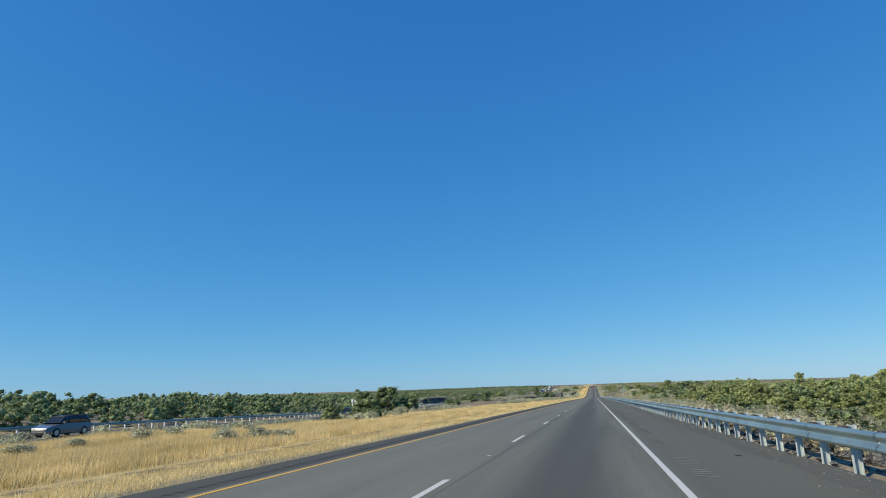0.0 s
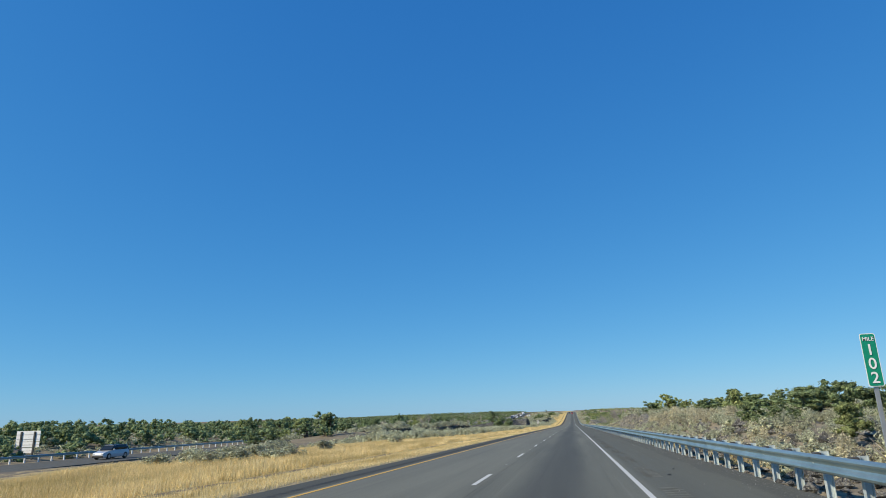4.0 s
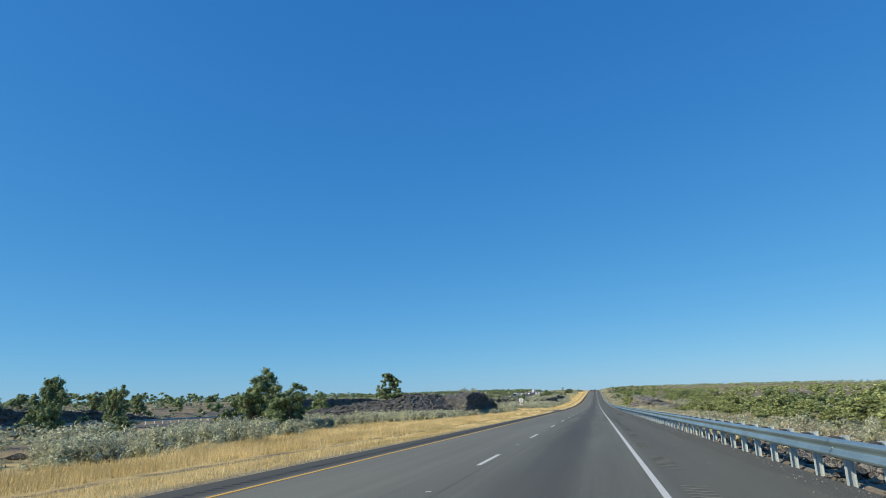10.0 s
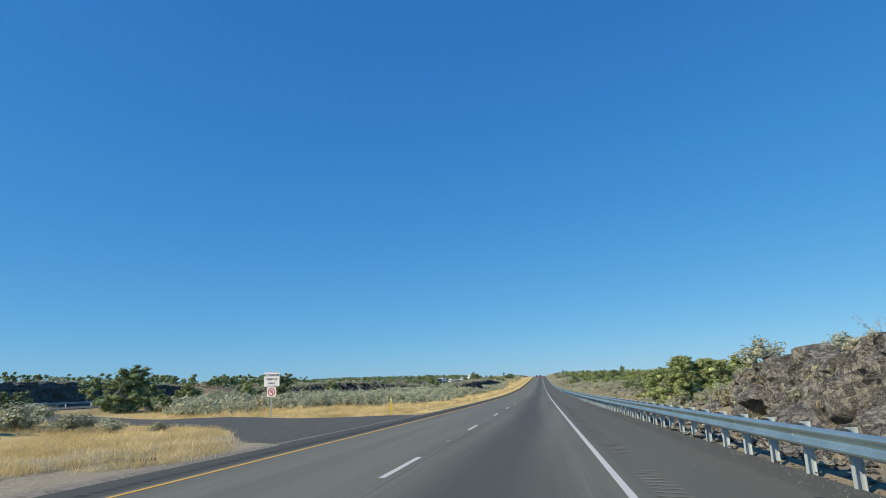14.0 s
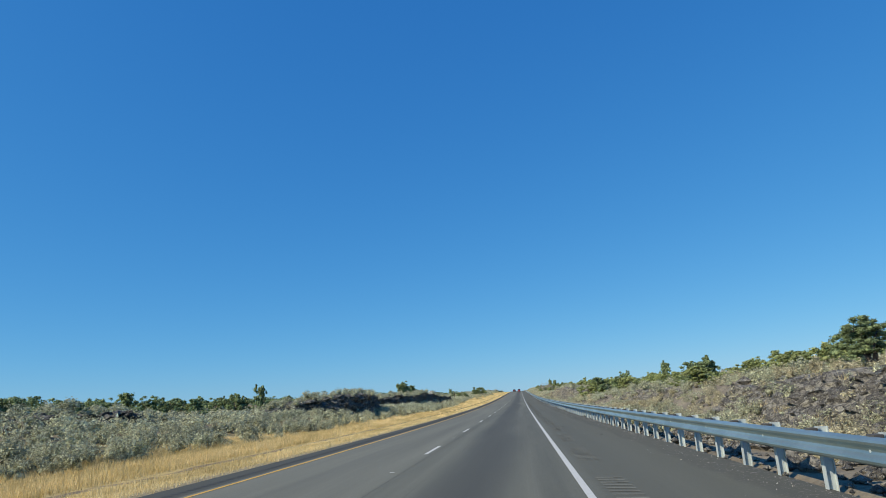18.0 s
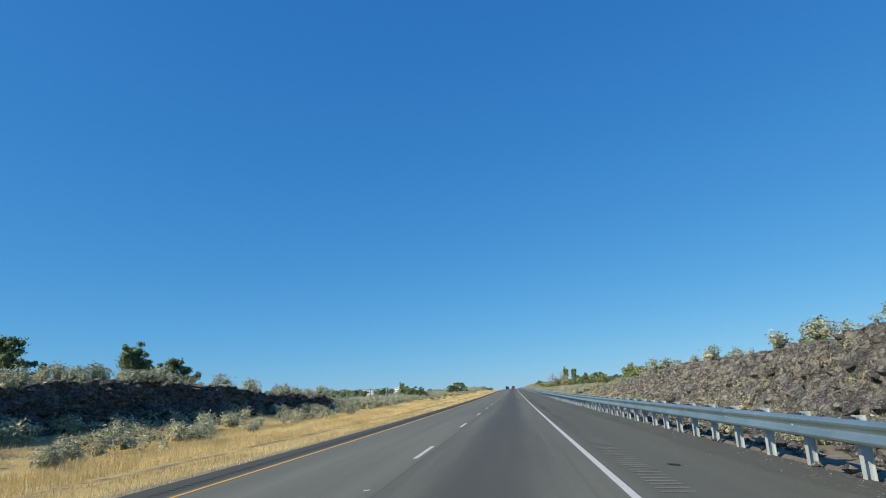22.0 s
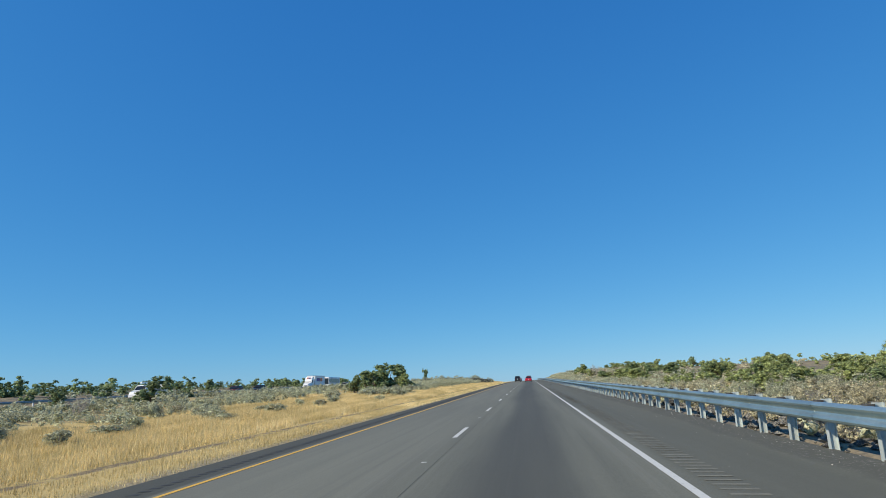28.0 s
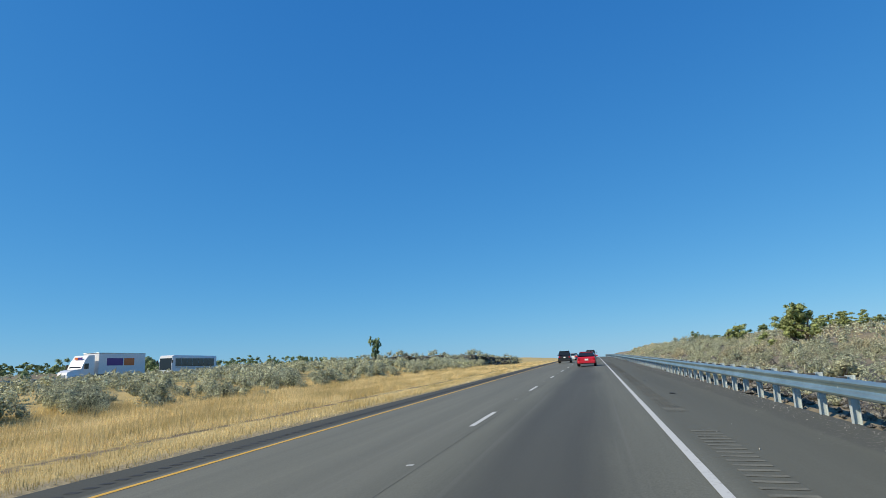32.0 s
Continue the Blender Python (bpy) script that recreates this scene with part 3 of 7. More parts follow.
# paving joint beside the lane line
child("joint", strip("joint", np.array([-1.621, -1.615]), -40, 1200, 4, 0.004, TAR, land), road, "thin dark paving joint")
V, F = [], []
for k in range(70):
    x, y = rng.choice([2.9, 3.6, 4.2]) + rng.normal() * 0.3, rng.uniform(0, 980)
    a, l, w = rng.normal() * 0.25, rng.uniform(0.06, 0.28), rng.uniform(0.03, 0.11)
    n0 = len(V)
    for q in range(6):
        ang = q * math.pi / 3
        px, py = math.cos(ang) * w * rng.uniform(0.6, 1.2), math.sin(ang) * l * rng.uniform(0.6, 1.2)
        xx, yy = x + px * math.cos(a) - py * math.sin(a), y + px * math.sin(a) + py * math.cos(a)
        V.append((xx, yy, ground(xx, yy) + 0.006 + 0.015 * rng.random()))
    F.append(tuple(range(n0, n0 + 6)))
tagged(new("tyre_scraps", mesh_from("tyre_scraps", V, F, TAR)), "black tyre scraps strewn on the shoulder", "debris", kind="stuff")


def tyre_scrap(x, y, length, width, turn, rise, seed, label):
    """A torn strip of tread: thick, curled and ragged at its edges."""
    r = random.Random(seed)
    n, V = 14, []
    for i in range(n + 1):
        u = i / n - 0.5
        z = rise * (1 - 4 * u * u) * r.uniform(0.8, 1.15) + 0.012
        half = width / 2 * r.uniform(0.7, 1.15)
        for s, dz in ((-1, 0.0), (-0.3, 0.012), (0.3, 0.012), (1, 0.0), (1, -0.012), (-1, -0.012)):
            V.append((u * length, s * half, z + dz + r.uniform(-0.004, 0.004)))
    F = [(i * 6 + k, i * 6 + (k + 1) % 6, i * 6 + 6 + (k + 1) % 6, i * 6 + 6 + k) for i in range(n) for k in range(6)]
    F += [tuple(range(5, -1, -1)), tuple(n * 6 + k for k in range(6))]
    ob = tagged(new("tyre_scrap", mesh_from("tyre_scrap", V, F, TAR)), label, "tyre scrap")
    ob.location, ob.rotation_euler = (x, y, ground(x, y)), (0, 0, turn)


tyre_scrap(3.33, 893.9, 0.26, 0.16, 0.2, 0.07, 1, "crumpled black tyre scrap lying on the shoulder")
tyre_scrap(3.5, 361.6, 1.0, 0.13, -0.7, 0.03, 2, "long curled black tyre strip lying on the shoulder")

# opposite carriageway
ox_grid = np.array([-6.6, -6.4, -4.2, 0, 4.2, 6.2, 6.4])
ysr = np.arange(-80, 1400, 6.0)
OX = opp_x(ysr)[:, None] + ox_grid[None]
OY = np.repeat(ysr[:, None], len(ox_grid), 1)
OZ = (zp(ysr) + opp_z(ysr))[:, None] + 0.12 - np.where(np.abs(ox_grid) > 6.3, 0.4, 0)[None]
nn = len(ox_grid)
ii = np.arange((len(ysr) - 1) * nn).reshape(-1, nn)[:, :-1].ravel()
tagged(new("road_opposite", mesh_arrays("road_opposite", np.stack([OX, OY, OZ], -1).reshape(-1, 3), np.stack([ii, ii + 1, ii + nn + 1, ii + nn], 1), OLD_ASPHALT)),
       "grey asphalt of the opposite carriageway", "road", kind="structure")

# paved crossover in the median
cx = np.arange(-68.7, -6.6, 2.0)
CV = []
for x in cx:
    flare = 10 * sstep(x, -15, -7) if x > -30 else 6 * sstep(-x, 52, 66)
    for y in (427.5 - flare, 427.8 - flare, 432, 437 + 0.3 * flare, 437.2 + 0.3 * flare):
        CV.append((x, y, ground(x, y) + (0.05 if x < -7.2 else -0.02)))
CV = np.array(CV)
CV[0::5, 2] -= 0.3
CV[4::5, 2] -= 0.3
ci = np.arange((len(cx) - 1) * 5).reshape(-1, 5)[:, :-1].ravel()
tagged(new("crossover", mesh_arrays("crossover", CV, np.stack([ci, ci + 5, ci + 6, ci + 1], 1), OLD_ASPHALT)),
       "dark asphalt median crossover with gravelly edges", "crossover", kind="structure")


# ---- guardrail beside the shoulder ----
def extrude_profile(pts, y0, y1, closed=False):
    V = [(x, y0, z) for x, z in pts] + [(x, y1, z) for x, z in pts]
    k = len(pts)
    F = [(i, (i + 1) % k, k + (i + 1) % k, k + i) for i in range(k if closed else k - 1)]
    return V, F


def beam_mesh(length):
    front = [(x, z - 0.124) for x, z in ((0.0, 0.89), (-0.03, 0.885), (-0.066, 0.862), (-0.076, 0.835), (-0.068, 0.805), (-0.03, 0.765), (-0.02, 0.735), (-0.03, 0.705), (-0.068, 0.665), (-0.076, 0.635), (-0.066, 0.605), (-0.03, 0.582), (0.0, 0.577))]
    back = [(x + 0.006, z) for x, z in reversed(front)]
    V, F = extrude_profile(front + back, -0.03, length + 0.03, True)
    return mesh_from("beam", V, F, GALV)


def post_mesh():
    w, d, t = 0.05, 0.066, 0.010
    sec = [(-d, -w), (-d + t, -w), (-d + t, -t / 2), (d - t, -t / 2), (d - t, -w), (d, -w), (d, w), (d - t, w), (d - t, t / 2), (-d + t, t / 2), (-d + t, w), (-d, w)]
    V = [(x, y, -0.5) for x, y in sec] + [(x, y, 0.805) for x, y in sec]
    k = len(sec)
    F = [(i, (i + 1) % k, k + (i + 1) % k, k + i) for i in range(k)]
    F += [(k, k + 1, k + 10, k + 11), (k + 2, k + 3, k + 8, k + 9), (k + 4, k + 5, k + 6, k + 7)]
    return mesh_from("post", V, F, GALV_POST)


def block_mesh():
    bm = boxed(4.82, 4.937, -0.075, 0.075, 0.44, 0.79, bevel=0.008)
    me = bpy.data.meshes.new("blockout")
    bm.to_mesh(me)
    bm.free()
    me.materials.append(BLOCK)
    return me


def bolt_mesh():
    bm = bmesh.new()
    bmesh.ops.create_cone(bm, cap_ends=True, segments=6, radius1=0.022, radius2=0.015, depth=0.02, matrix=Matrix.Rotation(math.pi / 2, 4, "Y"))
    me = bpy.data.meshes.new("bolt")
    bm.to_mesh(me)
    bm.free()
    me.materials.append(GALV_POST)
    return me


SPACING = 1.5746
BEAM, POST, BLOCKOUT, BOLT = beam_mesh(2 * SPACING), post_mesh(), block_mesh(), bolt_mesh()
for sec in range(5):
    g = tagged(new("guardrail"), "galvanised steel W-beam guardrail on steel posts with dark blockouts", "guardrail", "highway guardrail")
    g.location = (0, -20.7 + sec * 150 * SPACING, 0)
    for i in range(150):
        y = g.location.y + i * SPACING
        z = ground(5.0, y)
        p = child("post", POST, g)
        p.location = (5.013, i * SPACING, z)
        p.rotation_euler = (rng.normal() * 0.006, rng.normal() * 0.006, rng.normal() * 0.02)
        b = child("blockout", BLOCKOUT, g)
        b.location = (0, i * SPACING, z)
        if i % 2 == 0:
            slope = math.atan2(ground(5.0, y + 2 * SPACING) - z, 2 * SPACING)
            r = child("beam", BEAM, g)
            r.location, r.rotation_euler = (4.82, i * SPACING, z), (slope, 0, 0)
        if sec < 4 and i % 2 == 0:
            q = child("bolt", BOLT, g)
            q.location = (4.804, i * SPACING, z + 0.611)

# rail along the far side of the opposite carriageway
far_rail = tagged(new("far_guardrail"), "galvanised guardrail with pale posts beyond the opposite carriageway", "guardrail", "highway guardrail")
fb = boxed(-0.07, 0.07, -0.08, 0.08, -0.3, 0.78)
fp = bpy.data.meshes.new("post")
fb.to_mesh(fp)
fb.free()
fp.materials.append(plain("pale_post", (0.78, 0.78, 0.77), 0.6))
for i in range(298):
    y = -20 + i * 2.5 if i < 200 else 480 + (i - 200) * 6.2
    p = child("post", fp, far_rail)
    p.location = (opp_x(y) - 6.9, y, zp(y) + opp_z(y) + 0.12)
for i in range(29):
    ya = -60 + i * 38.1
    pts = [ya + k * 7.62 for k in range(6)]
    V = [(opp_x(y) - 6.8 + dx, y, zp(y) + opp_z(y) + 0.12 + h) for y in pts for dx, h in ((0, 0.46), (0.08, 0.52), (0, 0.61), (0.08, 0.7), (0, 0.77))]
    F = [(5 * k + j, 5 * k + j + 1, 5 * k + j + 6, 5 * k + j + 5) for k in range(5) for j in range(4)]
    child("beam", mesh_from("beam", V, F, GALV), far_rail)


# ---- rock ----
def facet(p, s):
    """Blocky jointed relief: each cell of broken rock stands proud by its own amount."""
    w = Vector((p[0] * s, p[1] * s, p[2] * s * 0.8))
    w += noise.noise_vector(w * 0.7) * 0.6
    d, pts = noise.voronoi(w)
    c = pts[0]
    tone = (math.sin(c.x * 12.9898 + c.y * 78.233 + c.z * 37.719) * 43758.5453) % 1.0
    return (tone - 0.5) * 2.0 - max(0.0, 0.12 - (d[1] - d[0])) * 3


def boulder_mesh(seed):
    r = random.Random(seed)
    bm = bmesh.new()
    for _ in range(16):
        d = Vector((r.gauss(0, 1), r.gauss(0, 1), r.gauss(0, 0.8))).normalized()
        bm.verts.new(d * r.uniform(0.75, 1.0))
    h = bmesh.ops.convex_hull(bm, input=bm.verts)
    loose = [v for v in bm.verts if not v.link_faces]
    bmesh.ops.delete(bm, geom=loose, context="VERTS")
    return bm


ROCKS = {}
for mtl in (BASALT, BROWN_BASALT):
    for s in range(4):
        bm = boulder_mesh(s)
        bmesh.ops.bevel(bm, geom=bm.edges[:], offset=0.05, segments=1, affect="EDGES")
        me = bpy.data.meshes.new("lava_rock")
        bm.to_mesh(me)
        bm.free()
        me.materials.append(mtl)
        ROCKS[mtl.name, s] = me


TOPS, FACES, SLOPES = [], [], []
FN, TN = 24, 7


def outcrop(pts, lean, depth, material, label, rough=0.35, cell=0.9, step=0.4, side=1, sink=0.4, brushy=True):
    """A wall of broken lava along the way pts (x, y, top above the road), facing the road; lean: run of the face for each metre of rise."""
    P = [Vector(p) for p in pts]
    line = []
    for a, b in zip(P, P[1:]):
        n = max(1, int((b - a).xy.length / step))
        line += [a.lerp(b, k / n) for k in range(n)]
    line.append(P[-1])
    rows = []
    m, w = len(line), FN + TN
    for i, p in enumerate(line):
        t = (line[min(i + 3, m - 1)] - line[max(i - 3, 0)]).xy.normalized()
        nrm = Vector((t.y, -t.x, 0)) * side
        ends = min(1.0, i / 6, (m - 1 - i) / 6)
        gz = ground(p.x, p.y)
        wob = 0.35 * noise.noise(Vector((p.x * 0.35, p.y * 0.35, 3.0))) + 0.2 * noise.noise(Vector((p.x * 1.3, p.y * 1.3, 7.0)))
        top = max(float(zp(p.y)) + p.z + wob, gz + 0.15) * ends + (gz - 0.1) * (1 - ends)
        rise = top - gz + sink
        row = []
        for k in range(w):
            if k < FN:
                v = k / (FN - 1)
                q = Vector((p.x, p.y, gz - sink)) - nrm * (lean * rise * v) + Vector((0, 0, rise * v))
            else:
                v = (k - FN + 1) / TN
                q = Vector((p.x, p.y, top)) - nrm * (lean * rise + depth * v)
                q.z += 0.25 * math.sin(v * 3) - v * v * (top - ground(q.x, q.y) + 0.3)
            f = facet(q, 1 / cell) * rough + facet(q + Vector((9, 4, 2)), 2.4 / cell) * rough * 0.5 + noise.noise(q * 3.1) * 0.2 + noise.noise(q * 7.3) * 0.14
            out = (nrm * (1 - 0.5 * (k >= FN)) + Vector((0, 0, 0.28 * (k >= FN - 1)))) * f * (0.3 + 0.7 * ends)
            row.append(q + out)
        rows.append(row)
    V = [tuple(v) for r in rows for v in r]
    F = [(i * w + k, i * w + k + 1, i * w + k + w + 1, i * w + k + w) for i in range(m - 1) for k in range(w - 1)]
    if side < 0:
        F = [f[::-1] for f in F]
    ob = tagged(new("rock_outcrop"), label, "rock outcrop", "lava outcrops")
    child("rock_face", mesh_from("rock_face", V, F, material), ob)
    r = random.Random(m)
    for _ in range(int(m * (0.3 if side > 0 else 0.42))):
        i, k = r.randrange(2, max(3, m - 2)), r.choice((4, 8, 12, 16, 20, FN - 1, FN, FN, FN + 1, FN + 2))
        s = r.uniform(0.12, 0.34) * ((1.2 if k > 13 else 0.8) if side > 0 else (0.6 if k > 20 else 0.85))
        c = child("block", ROCKS[material.name, r.randrange(4)], ob)
        c.location = rows[min(i, m - 1)][k] + Vector((0, 0, 0.05 * s))
        c.scale = (s * r.uniform(0.8, 1.5), s * r.uniform(0.8, 1.5), s * r.uniform(0.6, 1.0))
        c.rotation_euler = (r.uniform(-0.4, 0.4), r.uniform(-0.4, 0.4), r.uniform(0, 6))
    for i in range(2, m - 2):
        if not brushy or (side < 0 and r.random() < 0.6):
            continue
        TOPS.append(tuple(rows[i][r.choice((FN - 1, FN, FN))]))
        TOPS.append(tuple(rows[i][r.choice((FN, FN + 1, FN + 2, FN + 3))]))
        if side > 0 and 0.7 < lean < 1.2:
            SLOPES.extend(tuple(rows[i][r.randrange(3, FN)]) for _ in range(2))
        if brushy and (side < 0 or lean > 0.5):
            for _ in range(4):
                FACES.append(tuple(rows[i][r.randrange(1, FN)]))
    return ob


DARK = "black jointed basalt lava wall with sagebrush on top"
outcrop([(-18.6, 378.6, 0.6), (-17.8, 381.2, 2.7), (-17.4, 385, 3.3), (-17.8, 392, 3.55), (-18.4, 402, 3.4), (-19.0, 410, 2.7), (-19.2, 417, 1.6), (-20.2, 422.5, 0.4)], 0.2, 14, BASALT, DARK, 0.35, 0.6, 0.4)
outcrop([(-46, 366, 0.0), (-40, 368, 1.0), (-31, 370, 2.2), (-24, 372.5, 3.0), (-20.5, 376, 3.25), (-18.6, 380, 3.2), (-17.9, 383.5, 2.9), (-17.8, 386, 1.2)], 1.3, 9, BASALT, "broken grey-black lava slope lit by the sun", 0.14, 0.4, 0.26, brushy=False)
outcrop([(-28, 222, 0.6), (-24.5, 228, 1.0), (-22.5, 235, 1.2), (-21.6, 243, 1.3), (-21.6, 251, 1.2), (-22.6, 257, 0.9), (-26, 262, 0.3)], 0.08, 6, BASALT, "low black lava ledge behind sagebrush", 0.3, 0.55, 0.3)
outcrop([(-24, 192, 0.4), (-22, 198, 1.2), (-23, 206, 1.2), (-26, 212, 0.5)], 0.1, 5, BASALT, "low black lava ledge behind sagebrush")
outcrop([(-79, 290, 0.2), (-80, 304, 1.8), (-80.5, 335, 2.4), (-82, 360, 2.4), (-84, 385, 1.8), (-85, 400, 0.2)], 0.5, 9, BASALT, DARK, 0.4, 1.2, 0.9)
outcrop([(-84, 415, 0.3), (-84, 430, 3.4), (-85.5, 470, 4.3), (-85.5, 520, 4.4), (-86, 545, 3.4), (-86, 556, 0.4)], 0.2, 9, BASALT, DARK, 0.4, 1.2, 1.1)
outcrop([(-58, 500, 0.8), (-46, 508, 2.2), (-38, 518, 3.0), (-32, 527, 2.8), (-28, 537, 2.2), (-25.5, 548, 1.7), (-24, 554, 1.4), (-25, 560, 0.9), (-30, 566, 0.1)], 0.72, 10, BASALT, "rounded mound of black lava rubble with brush", 0.5, 0.9)
outcrop([(-26, 539.5, 0.4), (-24.2, 542, 1.3), (-23.6, 544.2, 1.75), (-23.6, 546.2, 1.3), (-24.4, 547.4, 0.5)], 0.12, 3, BASALT, "black lava block standing in sagebrush", 0.3, 0.5, 0.2, brushy=False)
outcrop([(-24.8, 547.8, 0.7), (-23.4, 549, 1.6), (-23.0, 550.8, 1.8), (-23.2, 552.6, 1.3), (-24.6, 554.4, 0.4)], 0.12, 3, BASALT, "black lava block standing in sagebrush", 0.3, 0.5, 0.2, brushy=False)
outcrop([(-27, 570, 0.3), (-23, 572, 1.2), (-19.5, 576, 2.2), (-17, 582, 2.6), (-16.5, 591, 2.7), (-18, 600, 2.5), (-22, 610, 1.6), (-27, 616, 0.3)], 0.4, 9, BASALT, DARK, 0.35, 0.6)
outcrop([(-34, 621, 0.5), (-25, 627, 2.1), (-21, 635, 2.5), (-20, 648, 2.5), (-21, 658, 2.85), (-20.8, 670, 2.8), (-19.4, 678, 2.1), (-17.6, 687, 1.6), (-19, 695, 1.1), (-24, 704, 0.4)], 0.25, 9, BASALT, DARK, 0.35, 0.6, 0.36)
outcrop([(-30, 698, 0.2), (-25, 703, 0.9), (-25, 709, 0.9), (-27, 715, 0.7), (-32, 720, 0.1)], 0.2, 6, BASALT, DARK, 0.3, 0.6)
outcrop([(-52, 718, 0.1), (-44, 724, 0.6), (-38, 730, 0.6), (-37, 738, 0.1)], 0.2, 5, BASALT, "low black lava ledge behind sagebrush", 0.3, 0.8)
outcrop([(-44, 992, 0.3), (-36, 994, 1.5), (-26, 998, 1.9), (-16, 1004, 1.5), (-12, 1014, 0.9), (-12, 1026, 0.2)], 0.9, 12, BASALT, "low mound of dark lava covered with brush", 0.4, 0.9, 0.7)
BROWN = "brown-grey basalt slabs of a road cut with dry brush"
outcrop([(13, 180, 0.8), (9.4, 188, 1.2), (8.0, 198, 1.7), (7.7, 215, 2.2), (7.8, 232, 2.3), (8.4, 246, 1.8), (9.5, 256, 0.8), (12, 262, 0.2)], 0.85, 7, BROWN_BASALT, BROWN, 0.15, 0.6, 0.28, side=-1)
outcrop([(12.5, 404, 0.5), (9.2, 407, 1.5), (8.2, 411, 1.95), (8.0, 414, 2.1), (8.0, 416.3, 2.35), (8.1, 417.8, 2.0), (8.1, 420, 2.3), (8.3, 423, 2.1), (8.6, 427, 2.0), (9.2, 429.5, 1.7), (12, 431, 0.5)], 0.14, 6, BROWN_BASALT, "tall brown basalt boulder face beside the guardrail", 0.2, 1.4, 0.26, side=-1)
outcrop([(13.5, 380, 0.2), (11.5, 383, 0.6), (11.2, 387, 0.8), (12, 391, 0.5), (13.6, 394, 0.2)], 0.8, 4, BASALT, "rounded dark lava hump among shrubs", 0.3, 0.9, side=-1)
outcrop([(13, 506, 0.9), (9.2, 512, 1.4), (8.4, 524, 1.7), (8.6, 536, 1.6), (9.8, 545, 1.2), (13, 550, 1.0)], 0.8, 6, BROWN_BASALT, BROWN, 0.16, 0.6, 0.3, side=-1)
outcrop([(12, 552, 1.0), (9.4, 558, 1.4), (8.8, 568, 1.4), (9.4, 576, 1.1), (12, 582, 0.9)], 0.9, 6, BROWN_BASALT, BROWN, 0.16, 0.55, 0.3, side=-1)
outcrop([(11, 602, 1.0), (8.2, 608, 1.8), (7.6, 625, 2.1), (7.6, 645, 2.4), (7.8, 665, 2.2), (8.2, 680, 1.6), (8.8, 694, 1.0), (10, 706, 0.8), (13, 714, 0.6)], 0.75, 8, BROWN_BASALT, "long road cut of crumbled brown and black lava", 0.13, 0.42, 0.24, side=-1)
outcrop([(16, 955, 0.8), (12, 965, 1.4), (11, 985, 1.9), (11, 1010, 2.0), (13, 1030, 1.6), (18, 1040, 1.0)], 1.4, 9, BROWN_BASALT, "low brown lava rise dotted with brush", 0.3, 0.8, side=-1)


def lava_rock(x, y, size, mtl, lift=0.15):
    ob = new("lava_rock", ROCKS[mtl.name, int(rng.integers(4))])
    ob.location = (x, y, ground(x, y) + size * lift)
    ob.scale = (size * rng.uniform(0.7, 1.3), size * rng.uniform(0.7, 1.3), size * rng.uniform(0.5, 0.8))
    ob.rotation_euler = (rng.normal() * 0.3, rng.normal() * 0.3, rng.uniform(0, 6))
    return tagged(ob, "angular black lava boulder on dry ground" if mtl is BASALT else "angular brown lava boulder on the bank", "rock", "lava boulders")


# the big rounded blocks of the boulder face
for k in range(34):
    y = 404.5 + k * 0.75
    row = k % 3
    size = rng.uniform(0.6, 1.1) * (1.1 if row < 2 else 0.7)
    ob = lava_rock((7.7, 8.3, 9.2)[row] + abs(y - 417) * 0.08, y, size, BROWN_BASALT)
    ob.location.z = float(zp(y)) + (0.1, 0.9, 1.5)[row] * (1 - 0.035 * abs(y - 417)) + rng.normal() * 0.1
    ob.scale = (size * 0.8, size * rng.uniform(0.9, 1.4), size * rng.uniform(0.7, 1.0))

BANKS = [(110, 195), (255, 405), (425, 470), (490, 760), (780, 960)]
for k in range(170):
    a, b = BANKS[int(rng.integers(len(BANKS)))]
    lava_rock(rng.uniform(5.7, 9.5), rng.uniform(a, b), rng.uniform(0.15, 0.42), BASALT if rng.random() < 0.5 else BROWN_BASALT)
for k in range(75):
    lava_rock(6.6 + abs(rng.normal()) * 2.2, rng.uniform(120, 172) if k < 45 else rng.uniform(506, 600), rng.uniform(0.15, 0.36), BASALT, 0.25)
for k in range(90):
    y = rng.uniform(190, 730)
    if 415 < y < 442:
        continue
    lava_rock(rng.uniform(-40, -17), y, rng.uniform(0.25, 0.7), BASALT)

# small rubble, too much to count
oct_v = np.array([(1, 0, 0), (-1, 0, 0), (0, 1, 0), (0, -1, 0), (0, 0, 1), (0, 0, -1)], float)
oct_f = np.array([(0, 2, 4), (2, 1, 4), (1, 3, 4), (3, 0, 4), (2, 0, 5), (1, 2, 5), (3, 1, 5), (0, 3, 5)])
N = 27000
rx = np.where(rng.random(N) < 0.4, rng.uniform(4.95, 6.6, N), 5.3 + np.abs(rng.normal(size=N)) * 3.6)
ry = rng.uniform(-5, 1020, N)
rz = land(rx, ry)
sz = rng.uniform(0.03, 0.16, N) * (1 + rng.random(N) ** 6 * 2) * np.interp(rx, [5.0, 6.0], [0.45, 1.0])
V = oct_v[None] * rng.uniform(0.6, 1.4, (N, 6, 1)) * sz[:, None, None]
V[:, :, 2] *= 0.7
an = rng.uniform(0, 6.3, N)
V = np.stack([V[:, :, 0] * np.cos(an)[:, None] - V[:, :, 1] * np.sin(an)[:, None], V[:, :, 0] * np.sin(an)[:, None] + V[:, :, 1] * np.cos(an)[:, None], V[:, :, 2]], -1)
V += np.stack([rx, ry, rz + sz * 0.3], -1)[:, None]
